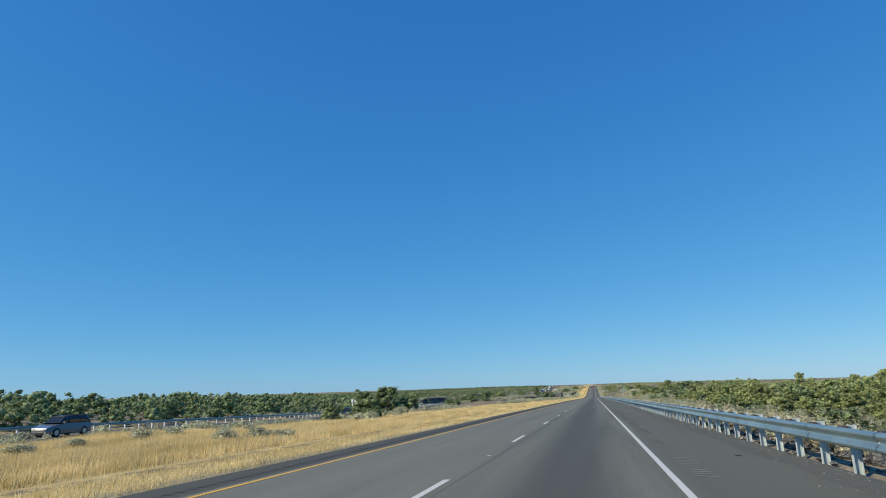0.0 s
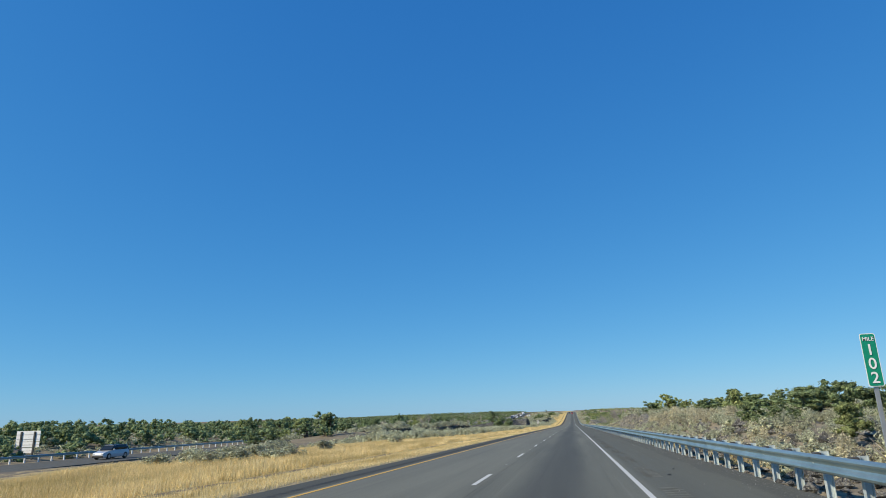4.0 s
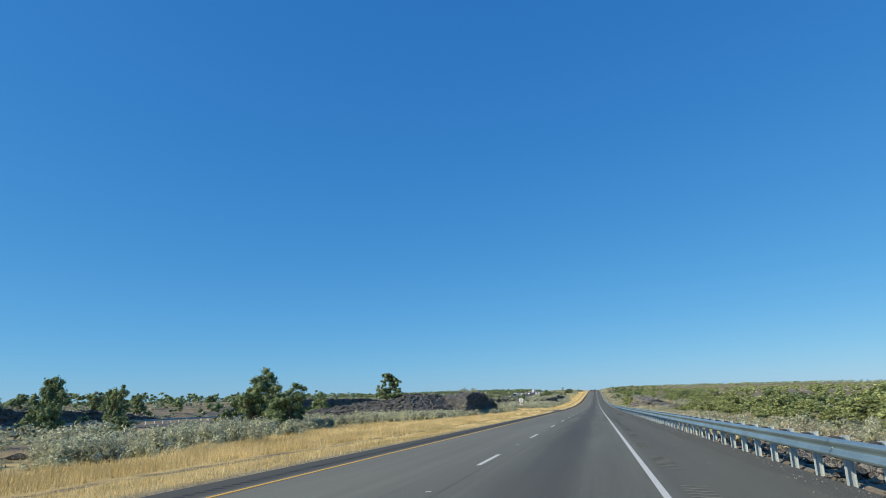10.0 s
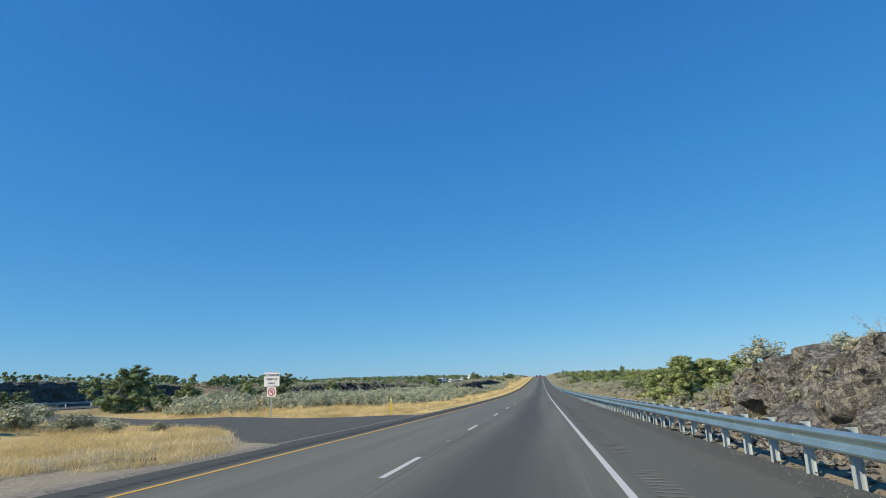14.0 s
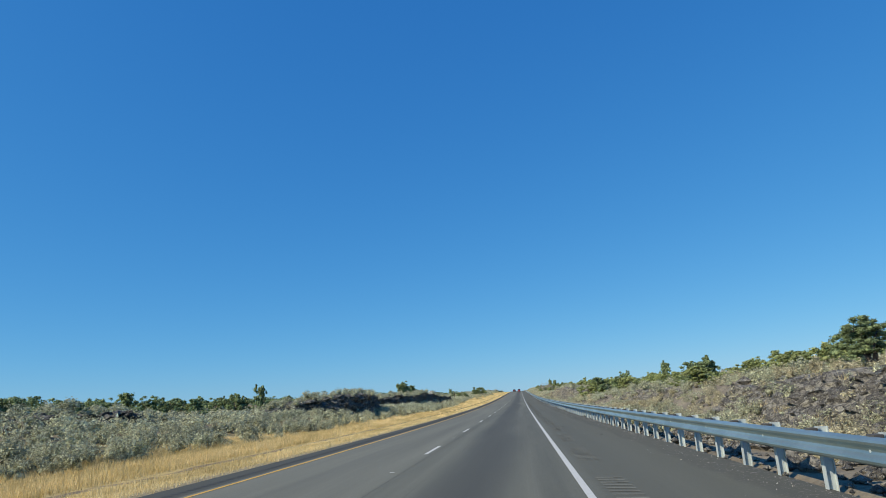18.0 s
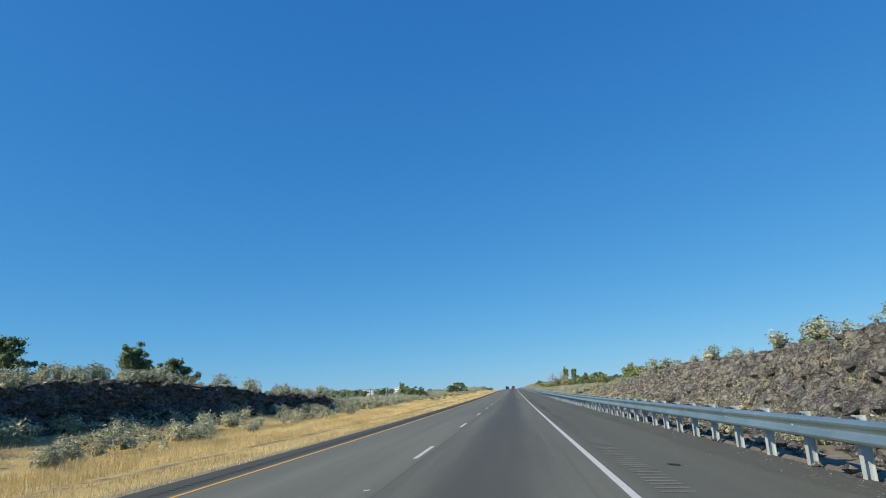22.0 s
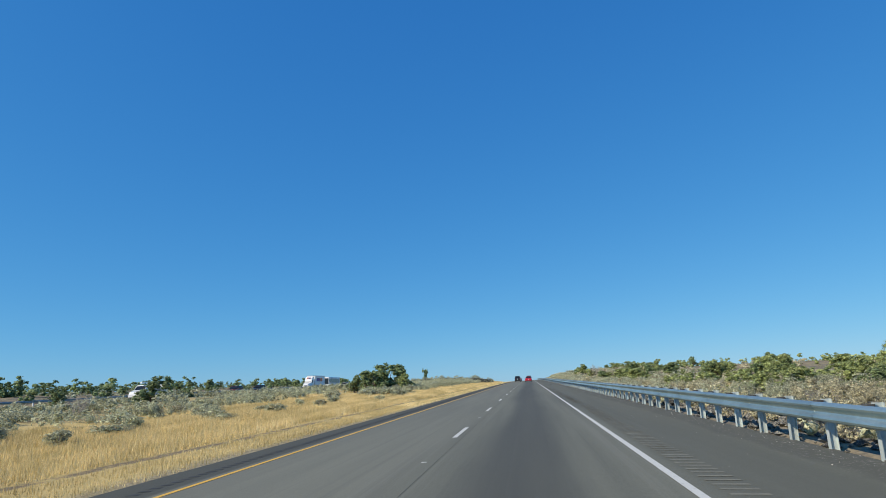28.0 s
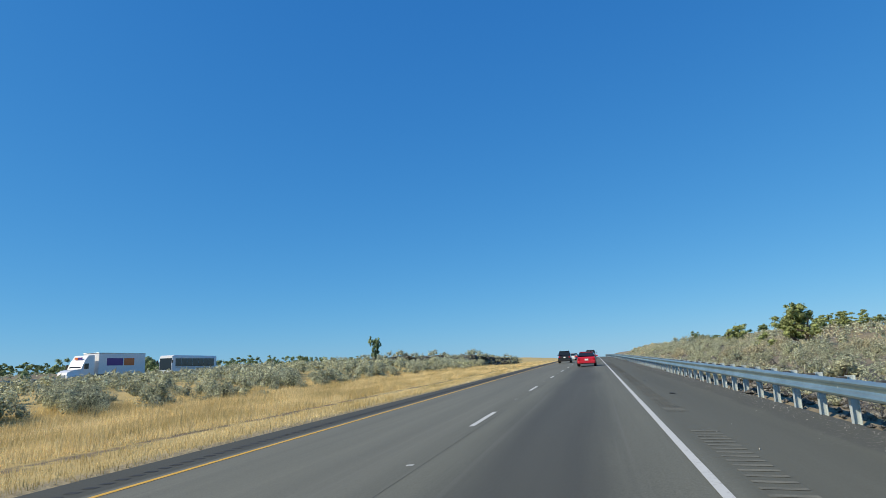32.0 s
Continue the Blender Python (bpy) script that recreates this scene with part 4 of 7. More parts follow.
tagged(new("rubble", mesh_arrays("rubble", V.reshape(-1, 3), (oct_f[None] + (np.arange(N) * 6)[:, None, None]).reshape(-1, 3), BROWN_BASALT)),
       "loose lava rubble along the foot of the bank", "rubble", kind="stuff")
N = 7000
rx = 4.95 - np.abs(rng.normal(size=N)) * 0.42
rx = np.where(rng.random(N) < 0.12, rng.uniform(2.2, 4.9, N), rx)
ry = rng.uniform(0, 985, N)
sz = rng.uniform(0.004, 0.013, N)
V = oct_v[None] * rng.uniform(0.6, 1.4, (N, 6, 1)) * sz[:, None, None] + np.stack([rx, ry, land(rx, ry) + sz * 0.4], -1)[:, None]
tagged(new("gravel_specks", mesh_arrays("gravel_specks", V.reshape(-1, 3), (oct_f[None] + (np.arange(N) * 6)[:, None, None]).reshape(-1, 3),
       speckled("pale_grit", (0.28, 0.265, 0.235), (0.5, 0.48, 0.43), 30, 0.9, relief=0))), "pale gravel specks thrown onto the shoulder beside the guardrail", "gravel", kind="stuff")


# ---- plants ----
def juniper_arrays(seed, tufts, per, leaf, spread=1.0, open_=0.0, inner=6):
    """Crown of a juniper 1 m high and about 0.9 m wide: rounded tufts of sprays at the ends of its limbs, with gaps."""
    r = np.random.default_rng(seed)
    lobes = r.normal(size=(12, 3)) * np.array([0.2, 0.2, 0.0]) * spread
    lobes[:, 2] = np.linspace(0.16, 0.8, 12) + r.normal(size=12) * 0.05
    lobes[:, :2] *= (1.25 - lobes[:, 2:3])
    lr = r.uniform(0.19, 0.30, 12) * (1.1 - lobes[:, 2] * 0.5)
    which = r.integers(0, 12, tufts)
    d = r.normal(size=(tufts, 3))
    d /= np.linalg.norm(d, axis=1)[:, None]
    c = lobes[which] + d * (lr[which] * r.uniform(0.55, 1.0, tufts))[:, None]
    c[:, 2] = np.clip(c[:, 2], 0.07 + open_, 0.97)
    rad = r.uniform(0.035, 0.085, tufts) * (1.0 if tufts > 40 else 1.25 if tufts > 20 else 1.8)
    k = np.repeat(np.arange(tufts), per)
    e = r.normal(size=(len(k), 3))
    e /= np.linalg.norm(e, axis=1)[:, None]
    pos = c[k] + e * np.array([1.0, 1.0, 0.85]) * (rad[k] * r.uniform(0.55, 1.4, len(k)))[:, None]
    pos[:, 2] = np.maximum(pos[:, 2], 0.03)
    away = c - np.array([0.0, 0.0, 0.4])
    leaves = cards(r, pos, leaf, 0.45, 0.5, 0.7 * e + 1.1 * away[k] + np.array([0, 0, 0.2]), 0.6)
    w = r.integers(0, 12, inner)
    cores = both(lumps(r, c, rad * 0.8, 0.25), lumps(r, lobes[w] * np.array([0.8, 0.8, 0.9]), lr[w] * 0.4, 0.35)) if inner else lumps(r, c, rad * 0.8, 0.25)
    return both(cores, leaves), c


def trunk_mesh(name, seed, tips, mtl, thick=0.045):
    r = random.Random(seed)
    segs = []
    heads = []
    for k in range(3):
        p, rad = Vector((r.uniform(-0.03, 0.03), r.uniform(-0.03, 0.03), -0.06)), thick
        for j in range(4):
            q = p + Vector((r.uniform(-0.09, 0.09), r.uniform(-0.09, 0.09), r.uniform(0.1, 0.18)))
            segs.append((p, q, rad, rad * 0.72))
            heads.append((q, rad * 0.72))
            p, rad = q, rad * 0.72
    for t in tips[:16]:
        h, rad = min(heads, key=lambda e: (e[0] - Vector(t)).length)
        mid = h.lerp(Vector(t), 0.5) + Vector((r.uniform(-0.04, 0.04), r.uniform(-0.04, 0.04), 0.02))
        segs += [(h, mid, rad * 0.6, rad * 0.35), (mid, Vector(t), rad * 0.35, rad * 0.1)]
    v, f = tubes(segs, 5)
    return mesh_from(name, v, f, mtl)


CROWNS = []
for s in range(6):
    (v, f), tips = juniper_arrays(20 + s, 120, 62, 0.026, 1.0 if s < 4 else 1.1, 0.02 if s < 4 else 0.1, 7 if s < 4 else 4)
    for mtl in (JUNIPER, JUNIPER_LIGHT):
        CROWNS.append((mesh_arrays("crown", v, f, mtl), trunk_mesh("trunk", s, tips, BARK), mtl))


LIGHTER = []
for s in range(6):
    v, f = juniper_arrays(40 + s, 80, 50, 0.033, 1.1, 0.02, 6)[0]
    LIGHTER.append([mesh_arrays("crown", v, f, mtl) for mtl in (JUNIPER, JUNIPER_LIGHT)])


def juniper(x, y, height, width=None, light=False, kind=None, label=None, foot=None, small=False):
    """One juniper: trunk with limbs, and a ragged crown."""
    kind = int(rng.integers(6)) if kind is None else kind
    crown, trunk, mtl = CROWNS[kind * 2 + (1 if light else 0)]
    width = width or height * rng.uniform(0.85, 1.25)
    t = tagged(new("juniper_tree"), label or ("yellow-green shrubby juniper on the rocky bank" if light else "dark green juniper tree with a ragged crown"), "tree", "junipers")
    t.location = (x, y, (ground(x, y) if foot is None else foot) - 0.05)
    t.rotation_euler = (0, 0, rng.uniform(0, 6.28))
    t.scale = (width, width, height)
    child("trunk", trunk, t)
    child("crown", LIGHTER[kind][1 if light else 0] if small else crown, t)
    return t


def rel(x, y, top):
    """Tree height from its top's height above the road."""
    return max(1.2, float(zp(y)) + top - ground(x, y))


# trees that stand on the lava: height of their feet above the road
FEET = {(-25, 663): 1.9, (-25.5, 667.5): 1.8, (-26, 671): 1.7, (-25, 673): 1.7, (-26, 657.5): 1.9, (-33, 388.4): 2.3, (-24.3, 647.9): 2.2, (-28.6, 672.3): 1.6, (-26.5, 676): 1.2, (-33, 593.7): 0.8, (13.6, 537.4): 2.2, (15.5, 530): 2.4,  (12.6, 216.7): 2.5, (15, 213): 2.5}


def plant(trees):
    """Junipers: (x, y, top above the road, width, light, kind)."""
    for x, y, top, w, li, kd in trees:
        if (x, y) in FEET:
            juniper(x, y, top - FEET[x, y], w, bool(li), kd, foot=float(zp(y)) + FEET[x, y])
        else:
            juniper(x, y, rel(x, y, top), w, bool(li), kd)


# from 61 to 222 m
plant([(-20.5, 61, 0.7, 1.6, 0, 3), (-31.6, 87.6, 3.1, 6.6, 0, 0), (-28.6, 88.6, 3.35, 6.6, 0, 2), (-26.2, 90, 2.3, 5.0, 0, 1), (-29.6, 85.6, 2.0, 4.6, 0, 3), (15, 157, 3.1, 3.8, 0, 3), (15.5, 170, 3.4, 4.2, 0, 0), (24, 180, 4.4, 4.2, 0, 3),
       (14.2, 184, 3.6, 3.4, 0, 1), (28, 196, 4.8, 4.5, 0, 2), (-32.5, 197.5, 3.8, 4, 0, 3), (32.2, 208, 5.2, 4, 0, 1), (15, 213, 4.2, 3, 0, 5), (12.6, 216.7, 4.5, 3.4, 0, 4), (17, 222, 3.6, 3, 1, 4)])
# from 246 to 445 m
plant([(-27.5, 246, 3.2, 2.4, 0, 2), (-26.1, 247.7, 3.8, 2.4, 0, 4), (10.8, 254.5, 3.2, 3, 0, 4), (-36, 270, 3, 3.4, 0, 1), (-45.9, 283.3, 5.1, 5, 0, 0), (-48, 290, 3.8, 4.5, 0, 3), (-43.1, 298.1, 4.5, 5, 1, 2),
       (-20, 326, 3.5, 4.0, 0, 4), (-23.1, 327.8, 4.4, 4.6, 0, 5), (-33, 388.4, 7.2, 4.8, 0, 2), (8.2, 436.5, 3, 3.6, 1, 0), (10, 440, 3.2, 3.6, 1, 2), (-33.8, 448.3, 4.3, 6.4, 0, 0), (12.5, 445, 3.4, 4, 1, 3)])
# from 446 to 610 m
plant([(-30.2, 448, 1.9, 2.4, 0, 1), (9.5, 448, 2.6, 3.4, 1, 1), (14, 452, 3.4, 4, 1, 5), (15.5, 530, 4.6, 3.2, 0, 1), (13.6, 537.4, 3.9, 2.4, 0, 4), (12.5, 556, 2.9, 2.6, 1, 5), (14.5, 564, 3.2, 2.2, 0, 2),
       (19.6, 578.8, 4.8, 2.6, 0, 4), (-40, 590, 3.4, 2.6, 0, 2), (9.6, 592, 2.9, 3.4, 1, 0), (-33, 593.7, 5, 2, 0, 3), (14, 594, 3.4, 3.6, 1, 3), (11.5, 596, 3.4, 3.6, 0, 2), (16, 610, 3.9, 3.2, 0, 4)])
# from 648 to 782 m
plant([(-24.3, 647.9, 5.5, 3.4, 0, 3), (31.9, 652.1, 7, 3.5, 0, 5), (-31, 668, 4.4, 2.6, 0, 1), (26.2, 670, 6, 3.2, 0, 4), (-28.6, 672.3, 6.4, 5.6, 0, 0), (-26.5, 676, 5.2, 4, 0, 2), (-25, 663, 3.7, 3, 0, 1), (-25.5, 667.5, 4.0, 3.2, 0, 5), (-26, 671, 4.1, 3.2, 0, 3), (-25, 673, 3.6, 2.6, 0, 4), (-26, 657.5, 5.4, 3.6, 0, 2), (-34.1, 719.4, 3.65, 3.2, 0, 0),
       (19, 730, 4, 3.6, 1, 0), (22, 740, 4.2, 4.5, 1, 2), (28, 748, 4.8, 4.5, 1, 3), (24, 752, 4.6, 4.5, 0, 0), (31, 760, 4.8, 4.4, 0, 1), (26.9, 774, 6, 3.6, 1, 0), (-24.8, 782.1, 3.35, 4, 0, 4)])
# from 784 to 896 m
plant([(-22.5, 784, 2.75, 3.4, 0, 5), (16.5, 795, 5.6, 3, 0, 2), (14.3, 798.3, 6.3, 3, 1, 5), (20, 800, 4.8, 3.5, 0, 4), (-41, 800, 2.75, 2.6, 0, 3), (-30.4, 802.5, 4.45, 4.2, 0, 0), (18, 803, 4.2, 4, 1, 1),
       (-37, 806, 3.05, 2.6, 0, 2), (-27, 806, 2.15, 2.4, 0, 1), (-67, 845.4, 3.75, 3.4, 0, 0), (15, 883.6, 1.7, 2.8, 1, 1), (15, 888.5, 2.15, 3.8, 1, 3), (-26.5, 891.5, 2.6, 3, 0, 5), (-25.5, 896, 3.6, 5.8, 0, 3)])
# from 897 to 1023 m
plant([(16.2, 897, 2.2, 4.4, 1, 2), (-20.2, 897.4, 3.1, 2.8, 1, 1), (-24.8, 899.2, 4.7, 6.8, 0, 0), (-22.4, 902, 4.4, 6.2, 0, 2), (-24, 897.6, 2.6, 4.4, 0, 5), (14.6, 903.5, 2.3, 4.2, 1, 0), (17.5, 910, 2.4, 3.6, 1, 3), (14, 917, 2.2, 3.6, 0, 1),
       (44.8, 918.8, 4.6, 4.6, 0, 1), (24, 948, 3.2, 4.2, 1, 0), (-81.5, 949.4, 3.9, 4.6, 0, 0), (28.9, 954.6, 3.8, 4.4, 0, 2), (-34.6, 1007.5, 5.7, 2.4, 0, 3), (26.4, 1013.5, 4.6, 2.6, 0, 5), (17.8, 1023, 4.4, 1.8, 0, 4)])
# junipers in the wide median behind the sagebrush
plant([(-55, 280, 3.9, 5, 0, 0), (-54, 286, 4.0, 5, 0, 2), (-45.1, 275, 3.8, 4, 0, 1), (-48.9, 292, 4.5, 4.5, 0, 3), (-49.7, 300, 4.5, 4, 0, 4), (-50.1, 305, 4.9, 3.5, 0, 5), (-48, 310, 4.6, 4.5, 1, 0), (-52.8, 330, 5, 4, 0, 1), (-49.8, 335, 5, 4, 0, 2),
       (-50.9, 575, 4, 4, 0, 0), (-48.4, 580, 3.8, 3, 0, 1), (-49.9, 585, 4.1, 3, 0, 3), (-49.1, 590, 4.6, 4, 0, 2), (-49.5, 600, 4.2, 4, 0, 4)])
plant([(-47.8, 605, 4, 4, 0, 5), (-47.7, 612, 4.1, 3, 0, 0), (-41.7, 640, 3.9, 3, 0, 2), (-39.3, 640, 3.3, 2, 0, 1), (-41.3, 655, 3.7, 3, 0, 4), (-55.1, 350, 4.9, 4, 0, 3), (-46.4, 390, 4.8, 5, 0, 0), (-42.2, 870, 1.9, 3, 0, 1), (-48.7, 335, 4.3, 4, 0, 5)])


# scattered junipers near the road
def clear(x, y):
    return not (-14 < x < 7.5 or abs(x - opp_x(y)) < 10 or (-70 < x < -6 and 412 < y < 442))


for k in range(150):
    side = rng.random()
    y = rng.uniform(5, 1090)
    if side < 0.55:
        x = rng.uniform(12, 46)
        if 455 < y < 520 and x < 22:
            continue
    else:
        x = opp_x(y) - rng.uniform(12, 40) if rng.random() < 0.75 else opp_x(y) + rng.uniform(11, 28)
    if not clear(x, y) or (0 < x < 32 and 126 < y < 192) or (-62 < x < 0 and 112 < y < 212):
        continue
    h = rng.uniform(1.6, 3.1) * (0.75 if 260 < y < 400 and x > 0 else 1.0)
    juniper(x, y, h, h * rng.uniform(1.0, 1.5), x > 0 and rng.random() < 0.6, small=True)


# junipers standing in the wide parts of the median
for k in range(95):
    y0, y1, x0, x1 = ((200, 262, -50, -38), (545, 640, -60, -34), (455, 530, -60, -30), (285, 400, -101, -89))[int(rng.choice(4, p=(0.2, 0.35, 0.15, 0.3)))]
    x, y = rng.uniform(x0, x1), rng.uniform(y0, y1)
    if not clear(x, y):
        continue
    h = rng.uniform(1.9, 3.4) * (1.5 if x < -80 else 1.0)
    juniper(x, y, h, h * rng.uniform(1.0, 1.4), rng.random() < 0.15, small=True)


def tile(base_v, base_f, P, S, A):
    """Copies of a plant at places P, sizes S (n, 3), turns A, as one set of arrays."""
    n, k = len(P), len(base_v)
    V = base_v[None] * S[:, None]
    c, s = np.cos(A)[:, None], np.sin(A)[:, None]
    V = np.stack([V[:, :, 0] * c - V[:, :, 1] * s, V[:, :, 0] * s + V[:, :, 1] * c, V[:, :, 2]], -1) + P[:, None]
    return V.reshape(-1, 3), (base_f[None] + (np.arange(n) * k)[:, None, None]).reshape(-1, base_f.shape[1])


def join(sets):
    V, F, o = [], [], 0
    for v, f in sets:
        V.append(v), F.append(f + o)
        o += len(v)
    return np.concatenate(V), np.concatenate(F)


def scatter(name, bases, P, lo, hi, squat, material, label, category, r):
    which = r.integers(0, len(bases), len(P))
    sets = []
    for i, (bv, bf) in enumerate(bases):
        Q = P[which == i]
        if len(Q) == 0:
            continue
        h = r.uniform(lo, hi, len(Q))
        w = h * r.uniform(*squat, len(Q))
        sets.append(tile(bv, bf, Q, np.stack([w, w, h], 1), r.uniform(0, 6.28, len(Q))))
    v, f = join(sets)
    return tagged(new(name, mesh_arrays(name, v, f, material)), label, category, kind="stuff")


def spread(r, n, xr, yr, keep, lift=-0.03):
    x, y = r.uniform(*xr, n), r.uniform(*yr, n)
    ok = keep(x, y)
    x, y = x[ok], y[ok]
    return np.stack([x, y, land(x, y) + lift], 1)


def clumpy(x, y, s=0.13):
    return np.sin(x * s * 1.7 + 1.1 * np.sin(y * s * 0.6)) * np.sin(y * s + 1.7 * np.sin(x * s * 0.8 + 2.0)) + 0.5 * np.sin(x * s * 3.9 + y * s * 2.3) * np.sin(y * s * 3.1 - x)


def off_roads(x, y, margin=9.5):
    # open ground stays clear in front of the ledge
    gap = (((x > -21) & (y > 222) & (y < 260) & (np.sin(x * 2.3) * np.sin(y * 0.7) < -0.1)) | ((x > -20) & (y > 640) & (y < 694)) | ((x > -17) & (y > 572) & (y < 604))) & (np.sin(x * 1.9) * np.sin(y * 0.9) < 0.15)
    gap = gap | ((y > 117) & (y < 205) & (x < -23) & (x > -60))
    gap = gap | ((y > 439) & (y < 505) & (x < -0.62 * (y - 399.5)) & (x > -64))
    return ~gap & (np.abs(x - opp_x(y)) > margin) & ~((x > -70) & (x < -6) & (y > 414) & (y < 440))


# far woods
MIDDLE = [juniper_arrays(50 + s, 15, 22, 0.07, 1.15, 0.0, 3)[0] for s in range(4)]
FAR = [juniper_arrays(60 + s, 6, 8, 0.13, 1.2, 0.0, 0)[0] for s in range(5)]
FARTHEST = [juniper_arrays(70 + s, 3, 5, 0.2, 1.2, 0.0, 0)[0] for s in range(4)]
rw = np.random.default_rng(3)
P = spread(rw, 5000, (-330, -52), (-10, 1500), lambda x, y: (x < opp_x(y) - 11) & (clumpy(x, y, 0.05) > -0.55 - (x > -140) * 0.1))
P = np.concatenate([P, spread(rw, 900, (-130, -52), (20, 280), lambda x, y: (x < opp_x(y) - 10) & (x > opp_x(y) - 45))])
near = P[:, 0] > opp_x(P[:, 1]) - 45
scatter("juniper_edge", MIDDLE, P[near], 1.3, 4.3, (1.0, 1.5), JUNIPER, "junipers along the far side of the opposite carriageway", "woods", rw)
P = P[~near]
scatter("juniper_woods", FAR, P, 1.3, 4.2, (1.1, 1.7), JUNIPER, "juniper woods on the lava plain beyond the opposite carriageway", "woods", rw)
P = spread(rw, 4000, (-900, -320), (0, 2000), lambda x, y: clumpy(x, y, 0.02) > -0.9)
scatter("distant_woods", FARTHEST, P, 2.0, 5.2, (1.4, 2.6), JUNIPER, "distant juniper woods on the plain", "woods", rw)
P = spread(rw, 3400, (9.5, 300), (-10, 1500), lambda x, y: (clumpy(x, y, 0.05) > -0.6) & ((x > 24) | ((y > 262) & (y < 470)) | (y < 150) | (y > 780)) & ((x > 17) | (rw.random(len(x)) < 0.75)))
near = P[:, 0] < 32
def shrub_patch(seed, mtl, tufts=60, per=48, leaf=0.037):
    """Juniper shrubs grown together on a square of 8 m."""
    r = np.random.default_rng(seed)
    sets = []
    for q in range(8):
        b = juniper_arrays(seed + q, tufts, per, leaf, 1.2, 0.0, 4)[0]
        h = r.uniform(0.9, 2.2)
        w = h * r.uniform(1.15, 1.6)
        sets.append(tile(*b, np.array([[r.uniform(-3.9, 3.9), r.uniform(-3.9, 3.9), -0.1]]), np.array([[w, w, h]]), r.uniform(0, 6.28, 1)))
    return mesh_arrays("shrubs", *join(sets), mtl)


def lay(ob, x, y, along, heading=0.0):
    """Lay a patch on the ground at x, y, tilted with the land."""
    z = ground(x, y)
    ob.location = (x, y, z)
    ob.rotation_euler = (math.atan2(ground(x, y + along) - ground(x, y - along), 2 * along), -math.atan2(ground(x + 1.5, y) - ground(x - 1.5, y), 3.0), heading)


THICKET = [shrub_patch(500 + 20 * s, JUNIPER_LIGHT if s < 3 else JUNIPER) for s in range(5)]
THIN = [shrub_patch(600 + 20 * s, JUNIPER_LIGHT if s < 3 else JUNIPER, 44, 28, 0.052) for s in range(5)]
thicket = tagged(new("bank_shrubs"), "yellow-green juniper shrubs grown together along the bank", "woods", kind="stuff")
for y in np.arange(12, 1060, 7.5):
    for col, x in enumerate((13.0, 20.5, 28.0)):
        dense = 1.0 if y < 150 else 0.85 if 265 < y < 500 else 0.6 if y > 780 else 0.0 if col == 0 else 0.45
        if 365 < y < 435 and col == 0:
            dense = 0.0
        if 95 < y < 150:
            dense = 0.15 if col == 0 else 0.6
        if y > 850:
            dense = 0.0 if col == 0 else 0.16
        if rng.random() < dense:
            b = child("shrubs", (THIN if col else THICKET)[int(rng.integers(5))], thicket)
            lay(b, x + rng.normal() * 0.5 + (-0.6 if y < 150 else 0), y + rng.normal() * 0.5, 3.0)
            k = 0.95 if y < 150 else 0.8
            b.scale = (1, 1, k * rng.uniform(0.85, 1.15))
            b["kind"] = "stuff"
P = P[~near]
nearer = P[:, 0] < 75
scatter("bank_scrub", MIDDLE, P[nearer], 1.3, 2.6, (1.1, 1.7), JUNIPER_LIGHT, "yellow-green juniper scrub above the bank", "woods", rw)
P = P[~nearer]
scatter("bank_woods", FAR, P, 1.4, 2.9, (1.1, 1.8), JUNIPER_LIGHT, "yellow-green juniper scrub covering the land beside the road", "woods", rw)
P = spread(rw, 500, (20, 400), (900, 2300), lambda x, y: (clumpy(x, y, 0.03) > -0.5) & ((x > 110) | (y > 1200)))
scatter("hill_woods", FARTHEST, P, 1.6, 3.0, (1.2, 2.2), JUNIPER, "dark juniper scrub beyond the rise", "woods", rw)


# sagebrush
def sage_arrays(seed, n, leaf, inner=6, slim=0.5):
    """A sagebrush 1 m high, 1.3 m wide: soft domes of fine leaf on spreading stems."""
    r = np.random.default_rng(seed)
    k = inner + 4
    a, e = r.uniform(0, 6.28, k), r.uniform(0.0, 1.45, k)
    dome = np.stack([np.cos(a) * np.cos(e) * 0.44, np.sin(a) * np.cos(e) * 0.44, 0.14 + np.sin(e) * 0.5], 1)
    rad = r.uniform(0.15, 0.25, k)
    w = r.integers(0, k, n)
    d = r.normal(size=(n, 3))
    d /= np.linalg.norm(d, axis=1)[:, None]
    d[:, 2] = d[:, 2] * 0.9 + 0.25
    pos = dome[w] * r.uniform(0.8, 1.02, n)[:, None] + d * (rad[w] * r.uniform(0.5, 1.3, n))[:, None]
    pos[:, 2] = np.maximum(pos[:, 2], 0.03)
    core = dome[:inner] * np.array([0.6, 0.6, 0.55])
    return both(lumps(r, core, rad[:inner] * 0.8, 0.4), cards(r, pos, leaf, 0.6, slim, d + 0.6 * dome[w], 0.5))


def stems_mesh(seed):
    r = random.Random(seed)
    segs = []
    for k in range(9):
        a, e = r.uniform(0, 6.28), r.uniform(0.4, 1.3)
        p = Vector((0, 0, -0.05))
        q = Vector((math.cos(a) * math.cos(e) * 0.3, math.sin(a) * math.cos(e) * 0.3, 0.1 + math.sin(e) * 0.3))
        t = q + Vector((r.uniform(-0.15, 0.15) + 0.2 * math.cos(a), r.uniform(-0.15, 0.15) + 0.2 * math.sin(a), 0.3))
        segs += [(p, q, 0.03, 0.018), (q, t, 0.018, 0.004)]
    v, f = tubes(segs, 4)
    return mesh_from("woody_base", v, f, DEADWOOD)


